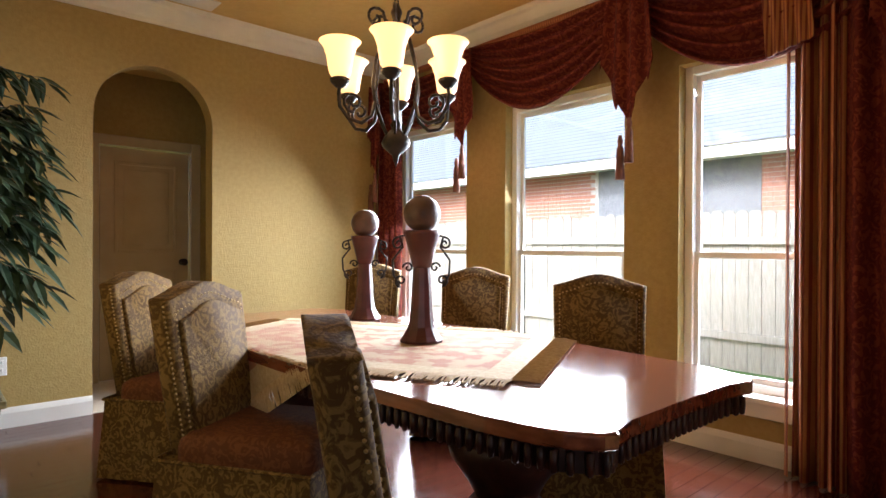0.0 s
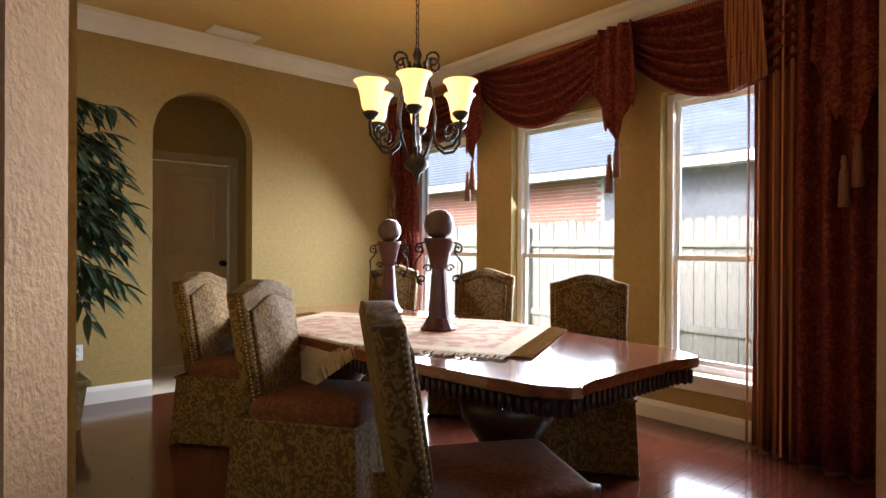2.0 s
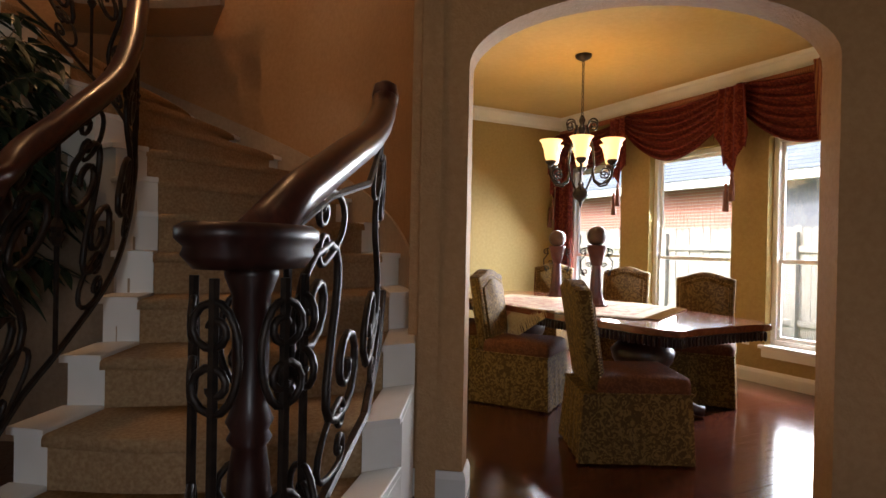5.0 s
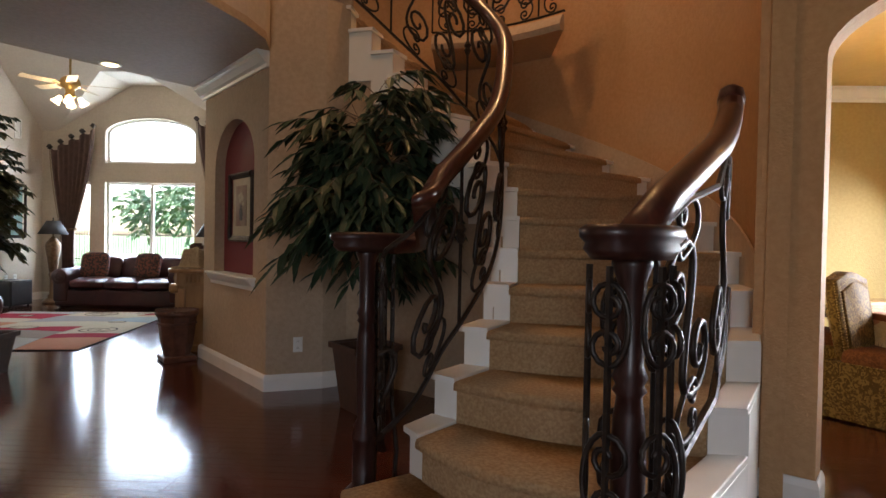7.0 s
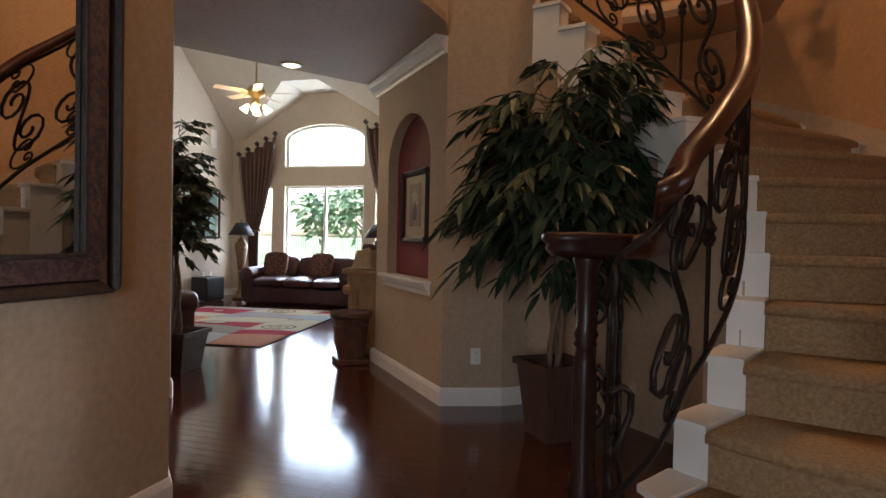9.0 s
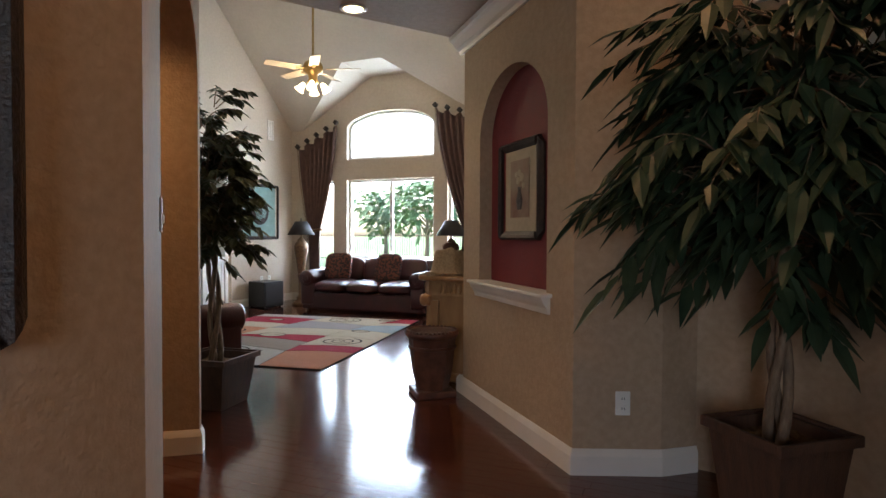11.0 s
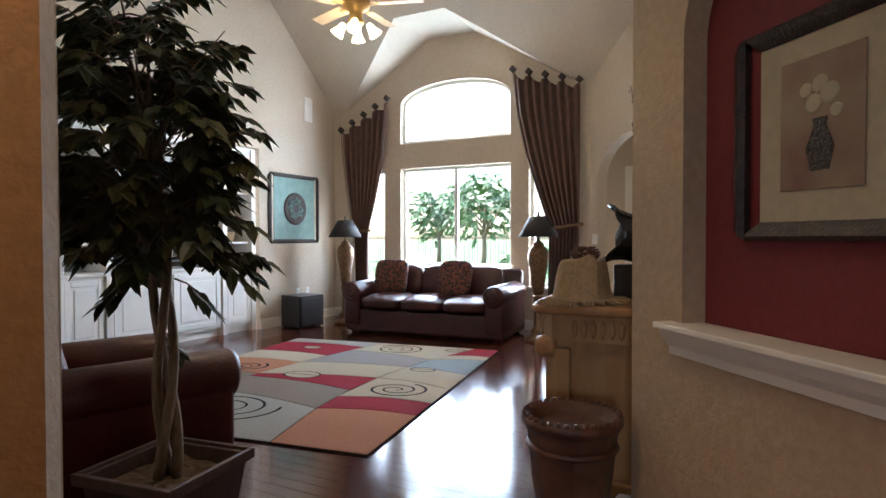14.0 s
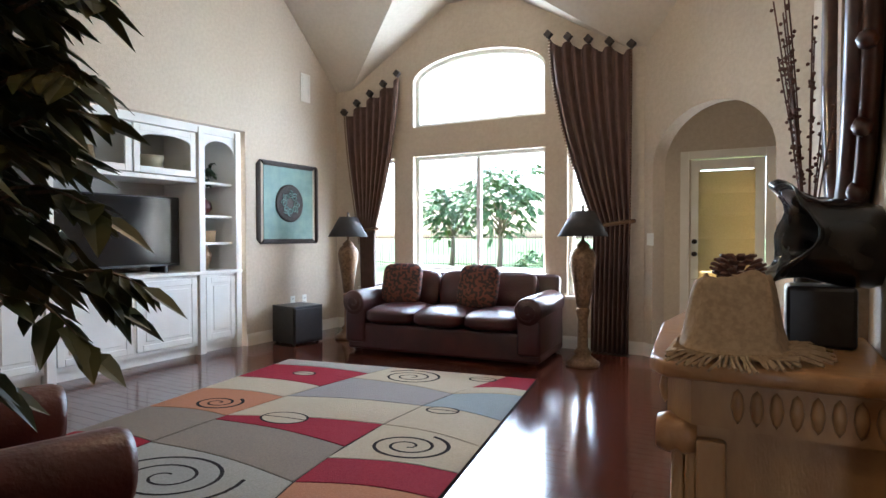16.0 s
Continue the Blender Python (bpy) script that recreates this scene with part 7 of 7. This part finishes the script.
om = thing("ornate_mirror", "tall oval mirror in a carved reddish wooden frame", "mirror")
om.matrix_basis = pose(-3.925, 5.40, 1.95, 0, 0, -90)
el = lambda rx, rz, d: [(rx * math.cos(a), d, rz * math.sin(a)) for a in [2 * math.pi * k / 48 for k in range(48)]]
part("glass", lathe(bmesh.new(), [(0, 0), (1, 0), (1, 0.01), (0, 0.01)], 48, Matrix.Diagonal((0.36, 1, 0.66, 1)) @ pose(0, -0.02, 0, 90)), M["mirror"], om)
part("frame", tube(bmesh.new(), el(0.40, 0.71, -0.04), 0.05, 10, closed=True), M["cherry"], om, "carved reddish frame", True)
part("outer_moulding", tube(bmesh.new(), el(0.455, 0.77, -0.03), 0.025, 8, closed=True), M["cherry"], om, "", True)
for k in range(20):
    a = 2 * math.pi * k / 20
    part("carved_leaf", lathe(bmesh.new(), [(0, -0.05), (0.022, -0.02), (0.028, 0.01), (0, 0.06)], 8, pose(0.475 * math.cos(a), -0.045, 0.79 * math.sin(a), 0, 90 - math.degrees(a))), M["cherry"], om, smooth=True)

ped = thing("carved_pedestal", "squat carved red-brown wooden pedestal stand by the wall", "pedestal", at=(-4.17, 4.27, 0), turn=40)
part("base", boxed(-0.15, 0.15, -0.15, 0.15, 0, 0.05, 0.012), M["oldwood"], ped)
part("body", lathe(bmesh.new(), [(0, 0.05), (0.12, 0.05), (0.13, 0.09), (0.15, 0.17), (0.165, 0.30), (0.175, 0.40), (0.18, 0.43), (0, 0.43)], 8, Matrix.Rotation(radians(22.5), 4, "Z")), M["oldwood"], ped)
part("rope_band", tube(bmesh.new(), [(0.17 * math.cos(a), 0.17 * math.sin(a), 0.36) for a in [2 * math.pi * k / 24 for k in range(24)]], 0.014, 6, closed=True), M["oldwood"], ped, "carved band", True)
part("top", lathe(bmesh.new(), [(0, 0.40), (0.15, 0.42), (0.165, 0.47), (0.18, 0.482), (0.196, 0.475), (0.20, 0.455), (0.185, 0.43), (0.17, 0.425), (0, 0.39)], 24), M["oldwood"], ped, "worn dished rim", True)
for k in range(36):
    a = 2 * math.pi * k / 36
    part("rim_bead", lathe(bmesh.new(), [(0, -0.012), (0.011, -0.006), (0.011, 0.006), (0, 0.012)], 6, pose(0.186 * math.cos(a), 0.186 * math.sin(a), 0.483, 0, 30, math.degrees(a))), M["oldwood"], ped)

# ---- neighbour's house and fence beyond the dining windows ----
house = thing("brick_house", "neighbouring red brick house with a grey shingle roof", "house", at=(10.6, 0, -0.22))
part("wall", boxed(0.012, 0.3, -6, 18, 0, 3.0), M["mortar"], house)
verts, faces = [], []
for r in range(39):
    y = -6 + (0.105 if r % 2 else 0.0)
    while y < 17.9:
        z = r * 0.077
        if not (4.2 < y < 7.3 and 0.0 < z < 2.9):
            k = len(verts)
            for dx in (0.012, 0.0):
                for a, b in ((y, z), (y + 0.2, z), (y + 0.2, z + 0.066), (y, z + 0.066)):
                    verts.append((dx, a, b))
            faces += [(k + 4, k + 5, k + 6, k + 7), (k, k + 4, k + 7, k + 3), (k + 1, k + 2, k + 6, k + 5), (k, k + 1, k + 5, k + 4), (k + 3, k + 7, k + 6, k + 2)]
        y += 0.21
me = bpy.data.meshes.new("bricks")
me.from_pydata(verts, [], faces)
me.materials.append(M["brick"])
ob = new("bricks", me)
ob.parent = house
tagged(ob, "red brick courses", kind="stuff")
# flat dark panel in place of the porch, its shade put in the colour
part("recessed_wall", boxed(-0.01, 0.013, 4.25, 7.25, 0.0, 2.9), M["porchshade"], house, "dark panel with the porch's shade in its colour")
part("fascia", boxed(-0.55, -0.50, -6.4, 18.4, 2.86, 3.06, 0.005), M["winwhite"], house, "white fascia board")
part("soffit", boxed(-0.50, 0.3, -6.4, 18.4, 2.90, 2.93), M["winwhite"], house)
bm = bmesh.new()
slope = 0.62
for r in range(34):
    x0, x1 = -0.58 + r * 0.17, -0.58 + (r + 1) * 0.17 + 0.02
    z0 = 3.05 + r * 0.17 * slope
    z1 = z0 + 0.19 * slope
    v = [bm.verts.new(p) for p in ((x0, -6.6, z0 + 0.014), (x0, 18.6, z0 + 0.014), (x1, 18.6, z1), (x1, -6.6, z1), (x0, -6.6, z0), (x0, 18.6, z0))]
    bm.faces.new((v[0], v[1], v[2], v[3]))
    bm.faces.new((v[4], v[5], v[1], v[0]))
part("roof", bm, M["shingle"], house, "grey shingle roof in courses")

fence = thing("wood_fence", "weathered grey wooden privacy fence on the lawn", "fence", at=(7.6, 0, -0.22))
pk = prism(bmesh.new(), [(-0.068, 0), (0.068, 0), (0.068, 1.80), (0.035, 1.84), (-0.035, 1.84), (-0.068, 1.80)], 0.018, Matrix.Rotation(math.pi / 2, 4, "Z"))
pme = mesh_of(pk, "picket")
pme.materials.append(M["fencewood"])
rnd = random.Random(3)
for i in range(125):
    ob = new("picket", pme)
    ob.parent = fence
    ob.matrix_basis = pose(rnd.uniform(-0.004, 0.004), -3 + i * 0.142, rnd.uniform(-0.02, 0.02), 0, rnd.uniform(-0.4, 0.4), 0)
for z in (0.35, 1.45):
    part("rail", boxed(-0.06, -0.02, -3.1, 14.8, z, z + 0.09, 0.004), M["fencewood"], fence)
for i in range(8):
    part("post", boxed(-0.11, -0.02, -3 + i * 2.4, -2.91 + i * 2.4, 0, 1.75, 0.005), M["fencewood"], fence)

# ---- garden beyond the living room ----
def garden_tree(x, y, h, r, seed):
    rnd = random.Random(seed)
    th = thing("garden_tree", "leafy green garden tree in bright light", "tree", "garden trees", at=(x, y, -0.22))
    tube_pts = [(0, 0, 0), (0.05, 0, h * 0.2), (0.0, 0.08, h * 0.4), (0.05, 0.05, h * 0.62)]
    bm = tube(bmesh.new(), tube_pts, [0.14, 0.11, 0.09, 0.05], 8)
    for k in range(9):
        a = 2 * math.pi * k / 9
        e = (r * 0.8 * math.cos(a), r * 0.8 * math.sin(a), h * rnd.uniform(0.55, 0.95))
        tube(bm, [(0.02, 0.04, h * rnd.uniform(0.3, 0.5)), (e[0] * 0.5, e[1] * 0.5, h * 0.6), e], [0.05, 0.03, 0.01], 5)
    part("trunk", bm, M["bark"], th, smooth=True)
    tagged(part("crown", leaf_cloud(bmesh.new(), rnd, (0, 0, h * 0.68), (r, r, h * 0.36), 2600, 0.24, 0.13, 0.8), M["gardenleaf"], th), kind="stuff")


garden_tree(-13.9, 25.5, 4.4, 2.1, 31)
garden_tree(-17.2, 27.5, 4.0, 1.9, 32)
garden_tree(-22.5, 24.0, 4.2, 2.0, 33)
hedge = leaf_cloud(bmesh.new(), random.Random(6), (-11.6, 24.5, 0.2), (1.6, 0.7, 0.6), 1200, 0.16, 0.08, 0.6)
solo("hedge", hedge, M["gardenleaf"], "low clipped green hedge in the garden", "hedge", kind="stuff")
rf = thing("iron_fence", "black iron picket fence across the garden", "fence", at=(-24, 26.5, -0.22))
bm = bmesh.new()
for i in range(180):
    box(bm, i * 0.13 - 0.008, i * 0.13 + 0.008, -0.008, 0.008, 0, 1.5)
tagged(part("pickets", bm, M["iron"], rf), kind="stuff")
for z in (0.15, 1.35):
    part("rail", boxed(0, 23.4, -0.012, 0.012, z, z + 0.03), M["iron"], rf)

# ---- floor boards, last ----
boards = {}
rnd = random.Random(77)
BW = 0.083


def board_mesh(L):
    if L not in boards:
        bm = bmesh.new()
        w, l, e = BW - 0.0008, L - 0.0008, 0.0009
        a = [bm.verts.new(p) for p in ((0, 0, -0.010), (l, 0, -0.010), (l, w, -0.010), (0, w, -0.010))]
        b = [bm.verts.new(p) for p in ((0, 0, -e), (l, 0, -e), (l, w, -e), (0, w, -e))]
        c = [bm.verts.new(p) for p in ((e, e, 0), (l - e, e, 0), (l - e, w - e, 0), (e, w - e, 0))]
        bm.faces.new(c)
        for A, B in ((a, b), (b, c)):
            for i in range(4):
                bm.faces.new((A[i], A[(i + 1) % 4], B[(i + 1) % 4], B[i]))
        me = mesh_of(bm, "board")
        me.materials.append(M["floor"])
        boards[L] = me
    return boards[L]


verts, faces = [], []
count = 0
row = 0
y = -4.15
while y < 9.2:
    x = -9.65 + rnd.uniform(-0.6, 0.0)
    while x < 4.05:
        L = rnd.choice((0.6, 0.8, 1.0, 1.2))
        step = L
        x_lo = -3.75 if y < 0.2 else -6.28 if y < 2.75 else -9.75
        x_hi = 3.12 if y < 0.2 else 4.25
        x_a, x_b = max(x, x_lo), min(x + L, x_hi)
        if x_b - x_a < 0.02:
            x += step
            continue
        x, L = x_a, x_b - x_a
        near = L == step and -4.6 < x < -1.0 and 1.3 < y < 6.6
        if near and count < 300:
            ob = new("board", board_mesh(L))
            ob.parent = floor
            ob.matrix_basis = pose(x, y, 0)
            count += 1
        elif (x < 0.6 or y < 5.35) and not (x > -2.5 and y > 6.0):
            k = len(verts)
            w, l, e = BW - 0.0008, L - 0.0008, 0.0009
            verts += [(x, y, -0.010), (x + l, y, -0.010), (x + l, y + w, -0.010), (x, y + w, -0.010), (x + e, y + e, 0), (x + l - e, y + e, 0), (x + l - e, y + w - e, 0), (x + e, y + w - e, 0)]
            faces += [(k + 4, k + 5, k + 6, k + 7)] + [(k + i, k + (i + 1) % 4, k + 4 + (i + 1) % 4, k + 4 + i) for i in range(4)]
        x = x_b
    y += BW
me = bpy.data.meshes.new("floor_boards")
me.from_pydata(verts, [], faces)
me.materials.append(M["floor"])
ob = new("floor_boards", me)
ob.parent = floor
tagged(ob, "dark cherry floor boards", kind="stuff")
# each board takes its own shade
n_, l_ = M["floor"].node_tree.nodes, M["floor"].node_tree.links
p_n = n_["Principled BSDF"]
src = p_n.inputs["Base Color"].links[0].from_socket
geo, oi, add, mr_ = n_.new("ShaderNodeNewGeometry"), n_.new("ShaderNodeObjectInfo"), n_.new("ShaderNodeMath"), n_.new("ShaderNodeMapRange")
fr_ = n_.new("ShaderNodeMath")
fr_.operation = "FRACT"
l_.new(geo.outputs["Random Per Island"], add.inputs[0])
l_.new(oi.outputs["Random"], add.inputs[1])
l_.new(add.outputs[0], fr_.inputs[0])
l_.new(fr_.outputs[0], mr_.inputs["Value"])
mr_.inputs["To Min"].default_value, mr_.inputs["To Max"].default_value = 0.84, 1.18
sc_n = n_.new("ShaderNodeVectorMath")
sc_n.operation = "SCALE"
l_.new(src, sc_n.inputs[0])
l_.new(mr_.outputs[0], sc_n.inputs["Scale"])
l_.new(sc_n.outputs[0], p_n.inputs["Base Color"])
